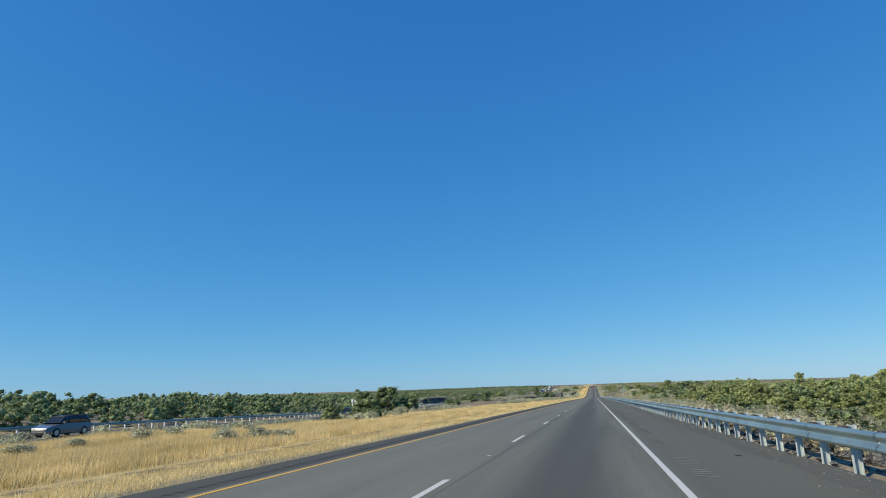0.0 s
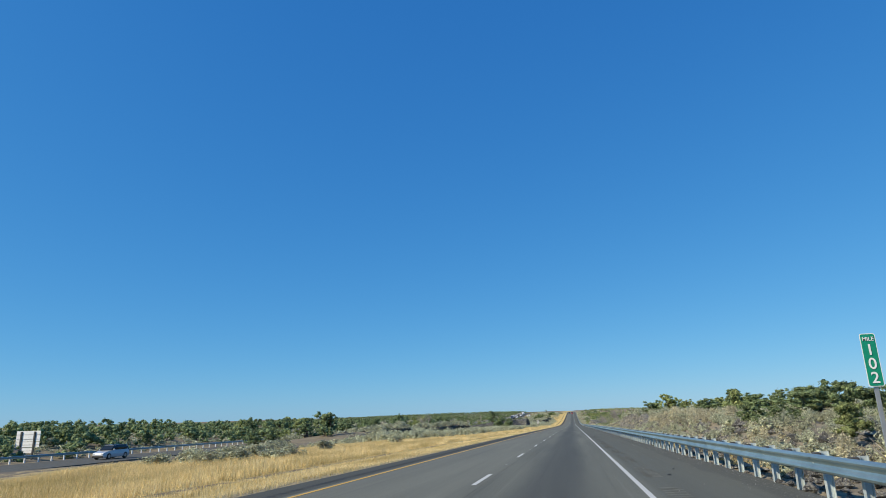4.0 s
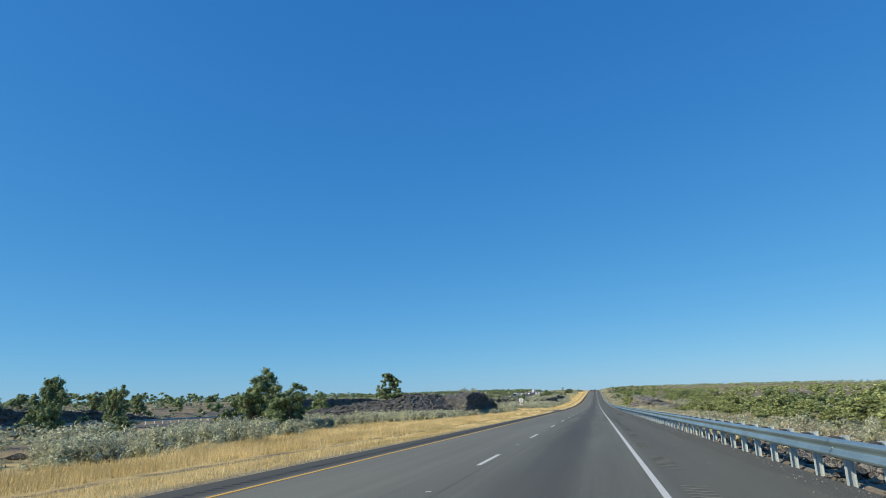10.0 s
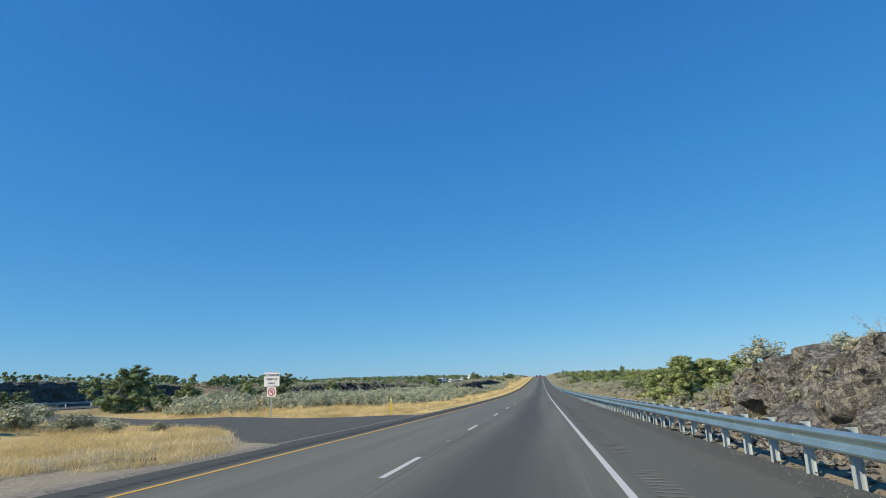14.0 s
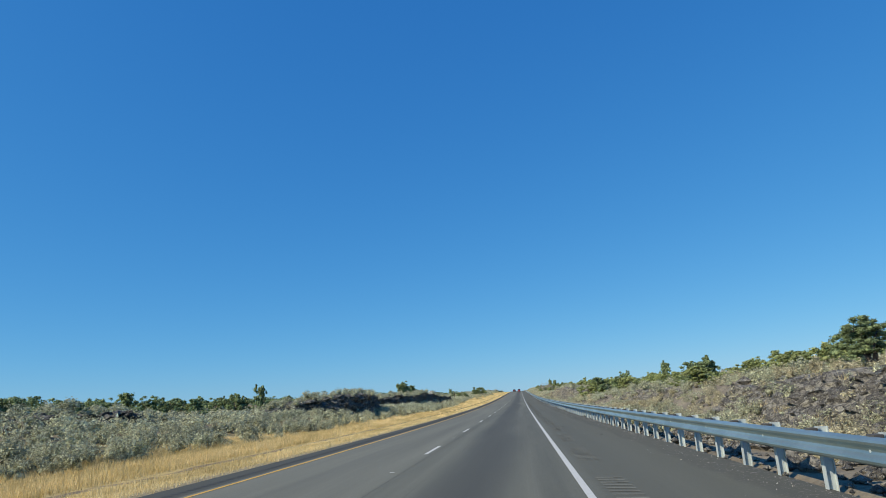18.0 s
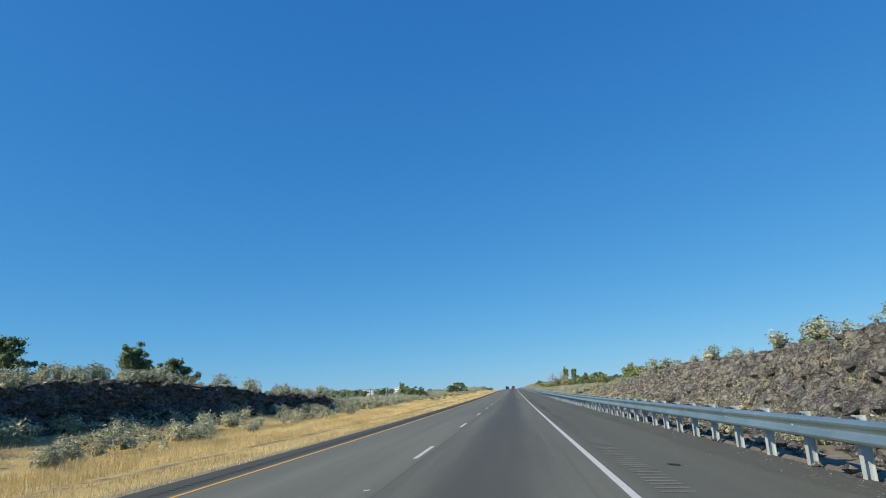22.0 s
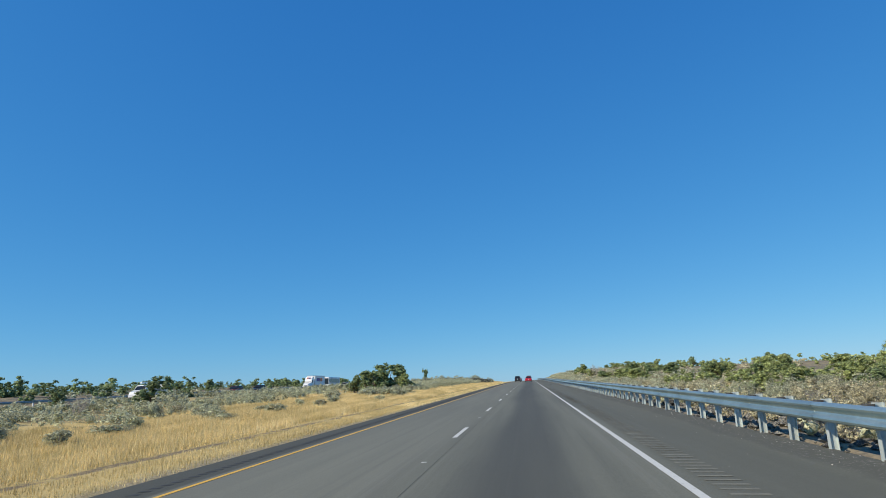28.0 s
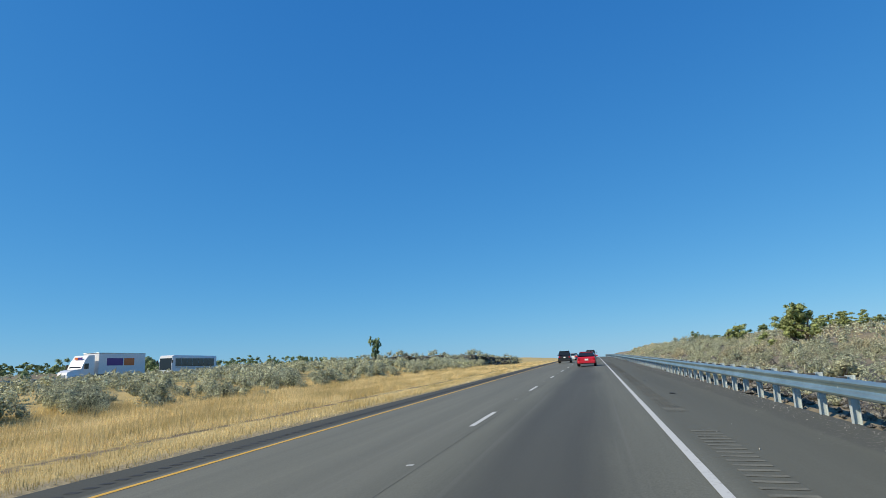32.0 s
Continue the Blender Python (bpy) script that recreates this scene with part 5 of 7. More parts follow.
BUSH = [[mesh_arrays("leaves", *sage_arrays(100 + s, 760, 0.072, 4), m) for s in range(4)] for m in (SAGE, SAGE_DRY)]
STEMS = [stems_mesh(s) for s in range(3)]
GW_Y = [0, 68, 74, 112, 120, 150, 160, 190, 260, 300, 320, 335, 350, 365, 420, 440, 480, 520, 600, 640, 700, 760, 815, 835, 880, 892, 1000]
GW_X = [-28, -30, -20, -20, -36, -38, -22, -14, -12.5, -13, -16, -20, -16, -15, -14, -21, -12.5, -14, -13, -12.5, -16, -18, -19, -24, -24, -17, -16]


def sagebrush(x, y, h, w, dry=False):
    t = tagged(new("sagebrush"), "dry tan brush with thin woody stems" if dry else "grey-green sagebrush with woody stems on dry grass", "shrub", "sagebrush")
    t.location = (x, y, ground(x, y))
    t.rotation_euler = (0, 0, rng.uniform(0, 6.28))
    t.scale = (w, w, h)
    child("leaves", BUSH[1 if dry else 0][int(rng.integers(4))], t)
    child("woody_base", STEMS[int(rng.integers(3))], t)["kind"] = "stuff"


count = 0
for k in range(1200):
    if count >= 290:
        break
    y = rng.uniform(8, 1000)
    if rng.random() < 0.62:
        g = np.interp(y, GW_Y, GW_X)
        x = g - abs(rng.normal()) * 4.5
        if clumpy(x, y, 0.12) < -0.1 or not off_roads(x, y):
            continue
        sagebrush(x, y, rng.uniform(0.6, 1.25), rng.uniform(0.9, 1.7), rng.random() < 0.12)
    else:
        x = 7.0 + abs(rng.normal()) * 3.5
        sagebrush(x, y, rng.uniform(0.5, 1.0), rng.uniform(0.7, 1.3), rng.random() < 0.45)
    count += 1
# bushes standing alone in the grass
def bushes(places):
    for x, y, h, w in places:
        sagebrush(x, y, h, w)


bushes([(-14.6, 24.2, 0.6, 1.2), (-13.4, 24.7, 0.65, 1.3), (-12.3, 25, 0.5, 1.1), (-20.5, 20, 0.6, 1.2), (-21, 23, 0.5, 1.2), (-20.6, 26.5, 0.6, 1.3), (-21.2, 30, 0.6, 1.2), (-20.8, 34, 0.5, 1.1), (-21.4, 38, 0.6, 1.2)])
bushes([(-19.5, 421.5, 1.2, 1.8), (-18, 422.5, 0.9, 1.6), (-21, 424, 1.2, 2.0), (-16.8, 423.4, 0.7, 1.2), (-15.6, 425, 0.5, 0.9), (-19, 424.5, 0.8, 1.4)])
bushes([(-19.6, 143, 0.8, 1.7), (-18.2, 144, 0.9, 1.8), (-17, 143.2, 0.8, 1.6), (-15.6, 143.6, 0.8, 1.7), (-14.4, 144.8, 0.7, 1.5), (-18.4, 147, 1.0, 1.9), (-16.6, 147.6, 1.0, 1.9), (-15, 148.2, 0.8, 1.6), (-19.6, 151, 1.0, 1.9), (-16, 155.5, 0.9, 1.7)])
bushes([(-17.5, 50, 1, 1.5), (-19, 51, 0.9, 1.3), (-21, 60, 1, 1.4), (-20, 66, 1.2, 1.6), (-24, 87, 1.1, 1.6), (-22.5, 92, 1, 1.6), (-22, 98, 1.1, 1.5), (-23, 104, 1, 1.4), (-23, 111, 1, 1.5), (-21, 148, 1, 1.5), (-17, 150, 1.1, 1.6), (-18.5, 153, 1.2, 1.7), (-20, 157, 1.2, 1.6), (-14.5, 168, 1, 1.2), (-15, 636, 0.8, 1.2), (-14, 646, 0.8, 1.2), (-16, 652, 1, 1.4), (-16.2, 657, 0.7, 1)])
bushes([(-13.6, 660, 0.8, 1.1), (-16.5, 664, 1.1, 1.5), (-15, 673, 0.8, 1.2), (-17, 677, 0.9, 1.2), (-14.2, 683, 0.9, 1.3), (-15.8, 689, 1, 1.4), (-13.4, 741, 0.7, 1), (-15, 746, 0.9, 1.2), (-14, 757, 0.6, 0.9), (-16, 764, 0.9, 1.4), (-13.6, 775, 0.7, 1), (-16.4, 781, 0.8, 1.2), (-14.8, 793, 0.6, 1), (-17, 801, 0.9, 1.3), (-15, 815, 0.7, 1), (-17, 829, 0.8, 1.2), (-15.4, 842, 0.7, 1), (-17.6, 843.3, 0.7, 1)])
bushes([(-14.6, 866.5, 1.0, 1.7), (-16.2, 868, 1.1, 1.9), (-18, 867.4, 1.0, 1.8), (-15.4, 870, 0.9, 1.6), (-17.6, 871.5, 1.1, 1.9), (-19.5, 870.5, 1.0, 1.7), (-16.4, 873.4, 1.1, 1.8), (-18.6, 875, 1.1, 1.8), (-20.4, 874, 1.0, 1.7), (-17.2, 877.5, 0.9, 1.5), (-15.2, 876, 0.8, 1.4), (-19.4, 879, 1.0, 1.7)])
bushes([(-16 - 1.3 * (k % 4) - 0.4 * math.sin(k * 2.1), 812 + k * 1.9, 0.7 + 0.25 * math.sin(k * 1.3), 1.4 + 0.3 * math.cos(k * 1.7)) for k in range(14)])
bushes([(-16.3, 848, 0.8, 1.3), (-13.4, 852.7, 0.7, 1), (-19.5, 857.6, 1, 1.6), (-20.5, 862, 0.9, 1.3), (-14.5, 866, 0.6, 0.9), (-18.4, 871, 0.9, 1.4), (-21, 875, 1, 1.5), (-16.5, 880, 0.8, 1.2)])


def thick(y):
    """Where sagebrush grows in a closed belt along the grass."""
    return ((y > 186) & (y < 219)) | ((y > 262) & (y < 345)) | ((y > 446) & (y < 571)) | ((y > 606) & (y < 640)) | ((y > 694) & (y < 722)) | ((y > 888) & (y < 1050))


def sage_patch(seed):
    """A closed belt of sagebrush 5 m deep and 8 m long."""
    r = np.random.default_rng(seed)
    k = 44
    P = np.stack([r.uniform(-2.5, 2.5, k), r.uniform(-4.3, 4.3, k), np.full(k, -0.04)], 1)
    h = r.uniform(0.45, 1.4, k) * np.where(r.random(k) < 0.25, 0.6, 1.0)
    w = np.clip(h, 0.6, 1.1) * r.uniform(0.95, 1.3, k)
    base = [sage_arrays(seed + 7 * q, 460, 0.068, 2, 0.45) for q in range(4)]
    sets = [tile(*base[q], P[q::4], np.stack([w, w, h], 1)[q::4], r.uniform(0, 6.28, len(P[q::4]))) for q in range(4)]
    return mesh_arrays("brush", *join(sets), SAGE)


BELT = [sage_patch(300 + 40 * s) for s in range(5)]
belt = tagged(new("sagebrush_belt"), "grey-green sagebrush growing in a closed belt along the median grass", "brush", kind="stuff")
for k, y in enumerate(np.arange(188, 1050, 8.0)):
    if not thick(y):
        continue
    e = float(np.interp(y, GW_Y, GW_X))
    b = child("brush", BELT[int(rng.integers(5))], belt)
    lay(b, e - 2.3 + rng.normal() * 0.3, y, 3.0, -math.atan((np.interp(y + 4, GW_Y, GW_X) - np.interp(y - 4, GW_Y, GW_X)) / 8) + (math.pi if rng.random() < 0.5 else 0))
    if math.cos(b.rotation_euler[2]) < 0:
        b.rotation_euler = (-b.rotation_euler[0], -b.rotation_euler[1], b.rotation_euler[2])
    b["kind"] = "stuff"


def bank_patch(seed, mtl, leaves=520, leaf=0.052):
    """Low brush on a piece of bank 3 m deep and 6 m long, with gaps."""
    r = np.random.default_rng(seed)
    k = 19
    P = np.stack([r.uniform(-1.6, 1.6, k), r.uniform(-3.2, 3.2, k), np.full(k, -0.05)], 1)
    h = r.uniform(0.3, 0.95, k)
    w = np.clip(h, 0.45, 0.8) * r.uniform(0.95, 1.35, k)
    sets = [tile(*sage_arrays(seed + 7 * q, leaves, leaf, 1, 0.45), P[q::3], np.stack([w, w, h], 1)[q::3], r.uniform(0, 6.28, len(P[q::3]))) for q in range(3)]
    return mesh_arrays("brush", *join(sets), mtl)


BANK = [[bank_patch(700 + 30 * s + 150 * d, m) for s in range(4)] for d, m in enumerate((SAGE, SAGE_DRY))]
SPARE = [[bank_patch(900 + 30 * s + 150 * d, m, 400, 0.062) for s in range(3)] for d, m in enumerate((SAGE, SAGE_DRY))]
brushes = [tagged(new(n), l, "brush", kind="stuff") for n, l in (("sagebrush_on_bank", "pale sagebrush growing over the bank behind the guardrail"), ("dry_brush_on_bank", "dry tan brush growing over the bank behind the guardrail"))]
for y in np.arange(6, 1056, 6.0):
    for x in (7.6, 10.4, 13.3):
        if 402 < y < 431 and x < 11:
            continue
        if x < 12 and (188 < y < 252 or 510 < y < 546 or 604 < y < 706) and rng.random() < 0.4:
            continue
        if x < 12 and 118 < y < 172 and rng.random() < 0.12:
            continue
        dry = int(rng.random() < 0.35)
        b = child("brush", SPARE[dry][int(rng.integers(3))] if x > 12 else BANK[dry][int(rng.integers(4))], brushes[dry])
        lay(b, x + rng.normal() * 0.25, y + rng.normal() * 0.5, 2.4)
        b["kind"] = "stuff"
SN = [sage_arrays(130 + s, 210, 0.075, 1) for s in range(6)]
SB = [sage_arrays(140 + s, 44, 0.17, 0) for s in range(4)]
SM = [sage_arrays(150 + s, 105, 0.1, 0) for s in range(5)]
SF = [sage_arrays(160 + s, 16, 0.36, 1) for s in range(3)]
P = spread(rw, 17500, (-46, -12), (0, 1060), lambda x, y: (x < np.interp(y, GW_Y, GW_X)) & off_roads(x, y) & (clumpy(x, y, 0.12) > np.interp(y, [0, 60, 85, 115, 140, 170, 190, 340, 440, 700, 780, 830, 860, 960], [0.7, 0.4, -0.9, -0.9, 0.6, 0.0, -1.3, -1.3, -1.3, -0.8, -0.6, -0.6, -0.5, -1.2])))
EX = spread(rw, 9000, (-26, -12), (175, 1060), lambda x, y: (x < np.interp(y, GW_Y, GW_X)) & (x > np.interp(y, GW_Y, GW_X) - 7) & off_roads(x, y) & (clumpy(x, y, 0.12) > np.interp(y, [175, 190, 345, 370, 440, 450, 700, 780, 830, 860], [0.5, -1.3, -1.3, 0.3, 0.3, -1.3, -0.8, -0.3, -0.1, 0.2])))
P = np.concatenate([P, EX])
close = (P[:, 0] > np.interp(P[:, 1], GW_Y, GW_X) - 5) & thick(P[:, 1])
P = P[~close]
near = P[:, 0] > np.interp(P[:, 1], GW_Y, GW_X) - 4.5
scatter("sagebrush_edge", SN, P[near], 0.4, 1.35, (0.95, 1.4), SAGE, "grey-green sagebrush lining the median grass", "brush", rw)
mid = ~near & (P[:, 0] > -25)
scatter("sagebrush_middle", SM, P[mid], 0.4, 1.4, (0.95, 1.45), SAGE, "grey-green sagebrush in the median before the lava walls", "brush", rw)
scatter("sagebrush_flat", SB, P[~near & ~mid], 0.4, 1.4, (1.0, 1.5), SAGE, "grey-green sagebrush covering the median", "brush", rw)
P = np.concatenate([spread(rw, 6000, (14.5, 36), (-5, 1060), lambda x, y: clumpy(x, y, 0.16) > -1.0),
                    spread(rw, 600, (5.6, 7.0), (-5, 1060), lambda x, y: clumpy(x, y, 0.3) > 0.0)])
near, odd = P[:, 0] < 16.5, rw.random(len(P)) < 0.5
scatter("sagebrush_bank", SN, P[near & odd], 0.45, 1.0, (1.0, 1.5), SAGE, "pale sagebrush covering the bank", "brush", rw)
scatter("dry_brush_bank", SN, P[near & ~odd], 0.35, 0.9, (1.0, 1.6), SAGE_DRY, "dry tan brush covering the bank", "brush", rw)
scatter("sagebrush_slope", SB, P[~near & odd], 0.45, 1.0, (1.0, 1.6), SAGE, "pale sagebrush higher up the bank", "brush", rw)
scatter("dry_brush_slope", SB, P[~near & ~odd], 0.4, 0.95, (1.0, 1.6), SAGE_DRY, "dry tan brush higher up the bank", "brush", rw)
P = spread(rw, 7000, (-170, -44), (0, 1300), lambda x, y: off_roads(x, y) & (clumpy(x, y, 0.09) > -0.5))
scatter("sagebrush_plain", SF, P, 0.5, 1.2, (1.2, 2.2), SAGE, "sagebrush on the plain beyond the median", "brush", rw)
P = spread(rw, 520, (-42, -31), (30, 112), lambda x, y: (np.abs(x - opp_x(y)) > 7.5) & (x < opp_x(y) + 12) & (clumpy(x, y, 0.3) > -0.6))
scatter("roadside_sagebrush", SM, P, 0.4, 0.9, (1.1, 1.7), SAGE, "grey-green sagebrush along the edge of the opposite carriageway", "brush", rw)
P = spread(rw, 2200, (-100, -56), (90, 330), lambda x, y: (x < opp_x(y) - 8.5) & (x > opp_x(y) - 32))
scatter("sagebrush_verge", SB, P, 0.5, 1.2, (1.1, 1.7), SAGE, "sagebrush among the junipers beyond the opposite carriageway", "brush", rw)
P = spread(rw, 2500, (38, 160), (0, 1200), lambda x, y: clumpy(x, y, 0.09) > -0.3)
scatter("sagebrush_upland", SF, P, 0.5, 1.1, (1.2, 2.2), SAGE_DRY, "dry brush on the land above the bank", "brush", rw)
# brush on the lava walls
T = np.array(TOPS)
T = T[(rw.random(len(T)) < np.where(T[:, 0] < 0, np.where((T[:, 1] > 368) & (T[:, 1] < 425), 0.3, 0.85), 0.3))] - np.array([0, 0, 0.12])
half = rw.random(len(T)) < 0.7
scatter("clifftop_brush", SN, T[half], 0.5, 1.35, (1.0, 1.5), SAGE, "sagebrush along the top of the lava walls", "brush", rw)
scatter("clifftop_dry_brush", SM, T[~half], 0.3, 0.7, (1.0, 1.6), SAGE_DRY, "dry brush along the top of the lava walls", "brush", rw)
T = np.array(FACES)
T = T[rw.random(len(T)) < 0.38] - np.array([0, 0, 0.05])
odd = rw.random(len(T)) < 0.5
scatter("rock_face_brush", SM, T[odd], 0.14, 0.4, (1.0, 1.7), SAGE_DRY, "dry brush growing from the cracks of the road cut", "brush", rw)
scatter("rock_face_sagebrush", SM, T[~odd], 0.15, 0.42, (1.0, 1.6), SAGE, "pale sagebrush growing from the cracks of the road cut", "brush", rw)
T = np.array(FACES)
T = T[(T[:, 0] > 0) & (T[:, 1] < 600) & (rw.random(len(T)) < 0.08)] - np.array([0, 0, 0.08])
scatter("cut_sagebrush", SN, T, 0.35, 0.8, (1.0, 1.4), SAGE, "pale sagebrush growing over the low road cuts", "brush", rw)
T = np.array(SLOPES) - np.array([0, 0, 0.1])
T = T[~((T[:, 0] > -24.5) & (T[:, 1] > 540) & (T[:, 1] < 554))]
scatter("slope_sagebrush", SN, T[rw.random(len(T)) < 0.8], 0.35, 0.85, (1.0, 1.5), SAGE, "sagebrush growing over the sloping lava mounds", "brush", rw)


# golden grass
def tuft_arrays(seed, blades, wide=0.013):
    """Dry grass about 1 m high and wide: fine leaning blades."""
    r = np.random.default_rng(seed)
    a = r.uniform(0, 6.28, blades)
    root = r.normal(size=(blades, 2)) * 0.34
    h = r.uniform(0.55, 1.1, blades)
    lean = r.uniform(0.1, 0.7, blades)
    tip = root + np.stack([np.cos(a), np.sin(a)], 1) * (lean * h)[:, None]
    w = np.stack([-np.sin(a), np.cos(a)], 1) * wide
    V = np.stack([np.column_stack([root - w, np.zeros(blades)]), np.column_stack([root + w, np.zeros(blades)]), np.column_stack([tip, h])], 1)
    return V.reshape(-1, 3), np.arange(blades * 3).reshape(-1, 3)


TUFTS = [tuft_arrays(s, 30, 0.009) for s in range(6)]


def grass_patch(seed, blades, width, length, low, high, wide):
    """Dry grass on a rectangle: fine upright blades, leaning a little with the wind, thicker in clumps."""
    r = np.random.default_rng(seed)
    x, y = r.uniform(-width / 2, width / 2, blades), r.uniform(-length / 2, length / 2, blades)
    lump = clumpy(x + seed, y, 1.3)
    h = r.uniform(low, high, blades) * (1 + 0.22 * lump)
    a, lean = r.uniform(0, 6.28, blades), np.abs(r.normal(size=blades)) * 0.28
    root = np.stack([x, y], 1)
    tip = root + np.stack([np.cos(a) * lean * h + 0.12 * h, np.sin(a) * lean * h], 1)
    turn = r.uniform(0, 3.14, blades)
    w = np.stack([np.cos(turn), np.sin(turn)], 1) * wide * r.uniform(0.6, 1.3, blades)[:, None]
    V = np.stack([np.column_stack([root - w, np.full(blades, -0.02)]), np.column_stack([root + w, np.full(blades, -0.02)]), np.column_stack([tip, h])], 1)
    return mesh_arrays("grass", V.reshape(-1, 3), np.arange(blades * 3).reshape(-1, 3), STRAW)


VERGE = [grass_patch(s, 3400, 2.1, 8.4, 0.05, 0.15, 0.008) for s in range(4)]
TALL = [grass_patch(10 + s, 5600, 3.1, 8.4, 0.1, 0.34, 0.0085) for s in range(5)]
verge = tagged(new("verge_grass"), "short mown golden grass beside the shoulder", "grass", kind="stuff")
meadow = tagged(new("median_grass"), "tall golden dry grass along the median", "grass", kind="stuff")
for y in np.arange(6, 1040, 8.2):
    if 413 < y < 444:
        continue
    if not 402 < y < 446:
        g = child("grass", VERGE[int(rng.integers(4))], verge)
        lay(g, -8.12, y, 3.0)
        g["kind"] = "stuff"
    edge = float(np.interp(y, GW_Y, GW_X)) - 0.6
    x = -11.35
    while x > edge - 0.5:
        g = child("grass", TALL[int(rng.integers(5))], meadow)
        lay(g, x + 0.1 * rng.normal(), y, 3.0)
        g["kind"] = "stuff"
        x -= 2.95
rail_grass = tagged(new("rail_grass"), "golden grass growing behind the guardrail posts", "grass", kind="stuff")
for y in np.arange(10, 1000, 9.0):
    if rng.random() < 0.42 and float(np.interp(y, CUT_Y, CUT_X)) < 6.2:
        g = child("grass", VERGE[int(rng.integers(4))], rail_grass)
        lay(g, 6.4 + rng.normal() * 0.3, y + rng.normal() * 2, 3.0)
        g.scale = (0.7, rng.uniform(0.4, 0.9), rng.uniform(1.4, 2.4))
        g["kind"] = "stuff"


def beside_crossover(x, y):
    flare = 10 * sstep(x, -15, -7)
    return ((y < 427.2 - flare) | (y > 437.4 + 0.3 * flare)) & (clumpy(x, y, 0.5) > np.interp(x, [-11, -7.5], [-0.7, 0.5]))


P = spread(rw, 7000, (-26, -7.3), (408, 445), beside_crossover)
scatter("crossover_grass", TUFTS, P, 0.14, 0.36, (1.6, 2.4), STRAW, "golden grass round the paved crossover", "grass", rw)
P = spread(rw, 3600, (-64, -24), (440, 503), lambda x, y: x < -0.62 * (y - 399.5))
P = np.concatenate([P, spread(rw, 1500, (-20.5, -12), (640, 694), lambda x, y: clumpy(x, y, 0.4) > -0.5), spread(rw, 1300, (-20.5, -12), (219, 262), lambda x, y: clumpy(x, y, 0.4) > -0.5), spread(rw, 900, (-17, -12), (572, 604), lambda x, y: x < -11)])
scatter("open_grass", TUFTS, P, 0.18, 0.4, (1.4, 2.2), STRAW, "golden grass on the open ground of the median", "grass", rw)
P = spread(rw, 5000, (-48, -14), (2, 1040), lambda x, y: off_roads(x, y) & (clumpy(x, y, 0.1) < 0.3))
scatter("median_grass_patches", TUFTS, P, 0.2, 0.45, (1.2, 2.0), STRAW, "patches of golden grass between the sagebrush", "grass", rw)
P = spread(rw, 6000, (5.6, 22), (2, 1040), lambda x, y: clumpy(x, y, 0.2) > 0.15)
T = np.array(FACES)
P = np.concatenate([P, T[rw.random(len(T)) < 0.3] - np.array([0, 0, 0.04])])
scatter("bank_grass", TUFTS, P, 0.12, 0.32, (1.2, 2.0), STRAW, "tufts of golden grass on the rocky bank", "grass", rw)


# dead trees
def dead_tree(x, y, height, seed, twigs=3, label="bleached leafless tree with bare twisted branches", fan=0.55, stems=3):
    r = random.Random(seed)
    main, fine = [], []

    def grow(p, d, length, rad, depth):
        n = 3
        for k in range(n):
            d = (d + Vector((r.gauss(0, 0.16), r.gauss(0, 0.16), r.gauss(0.04, 0.1)))).normalized()
            q = p + d * (length / n)
            (main if depth < 2 else fine).append((p, q, rad, rad * 0.82))
            p, rad = q, rad * 0.82
            if depth < 4 and (k > 0 or depth > 0):
                for _ in range(2 if depth < twigs else 1):
                    side = (d + Vector((r.gauss(0, fan), r.gauss(0, fan), r.gauss(0.15, fan * 0.6)))).normalized()
                    grow(p, side, length * r.uniform(0.5, 0.68), rad * 0.62, depth + 1)

    for k in range(stems):
        grow(Vector((r.uniform(-0.1, 0.1), r.uniform(-0.1, 0.1), -0.1)), Vector((r.gauss(0, 0.3), r.gauss(0, 0.3), 1)).normalized(), 0.55, 0.021, 0)
    t = tagged(new("dead_tree"), label, "dead tree", "dead trees")
    t.location = (x, y, ground(x, y))
    t.scale = (height, height, height)
    child("trunk", mesh_from("trunk", *tubes(main, 6), DEADWOOD), t)
    child("bare_crown", mesh_from("bare_crown", *tubes(fine, 3), DEADWOOD), t)
    ends = np.array([tuple(s[1]) for s in fine])
    g = np.random.default_rng(seed)
    tip = ends[g.integers(0, len(ends), 2600)] + g.normal(size=(2600, 3)) * 0.007
    child("dry_foliage", mesh_arrays("dry_foliage", *cards(g, tip, 0.02, 0.2, 0.25), DEADWOOD), t)["kind"] = "stuff"


dead_tree(11.2, 284.2, 5.0, 5, fan=0.7, stems=5)
dead_tree(9.6, 293.0, 3.4, 8, 2)
dead_tree(8.8, 298.4, 3.3, 11)
dead_tree(-29.1, 243.6, 3.0, 14, 2)
dead_tree(12.2, 789.5, 4.2, 17, 3, "grey leafless thicket tree beside the guardrail", 0.75)
dead_tree(13.4, 786.5, 3.4, 23, 3, "grey leafless thicket tree beside the guardrail", 0.8)
dead_tree(-30.3, 536.1, 3.6, 31, 1)
dead_tree(14.0, 425.0, 2.6, 37, 2)
dead_tree(-31.0, 836.0, 2.0, 41, 2)
dead_tree(14.5, 934.0, 2.9, 47, 3, "grey leafless thicket tree beside the guardrail", 0.8, 4)


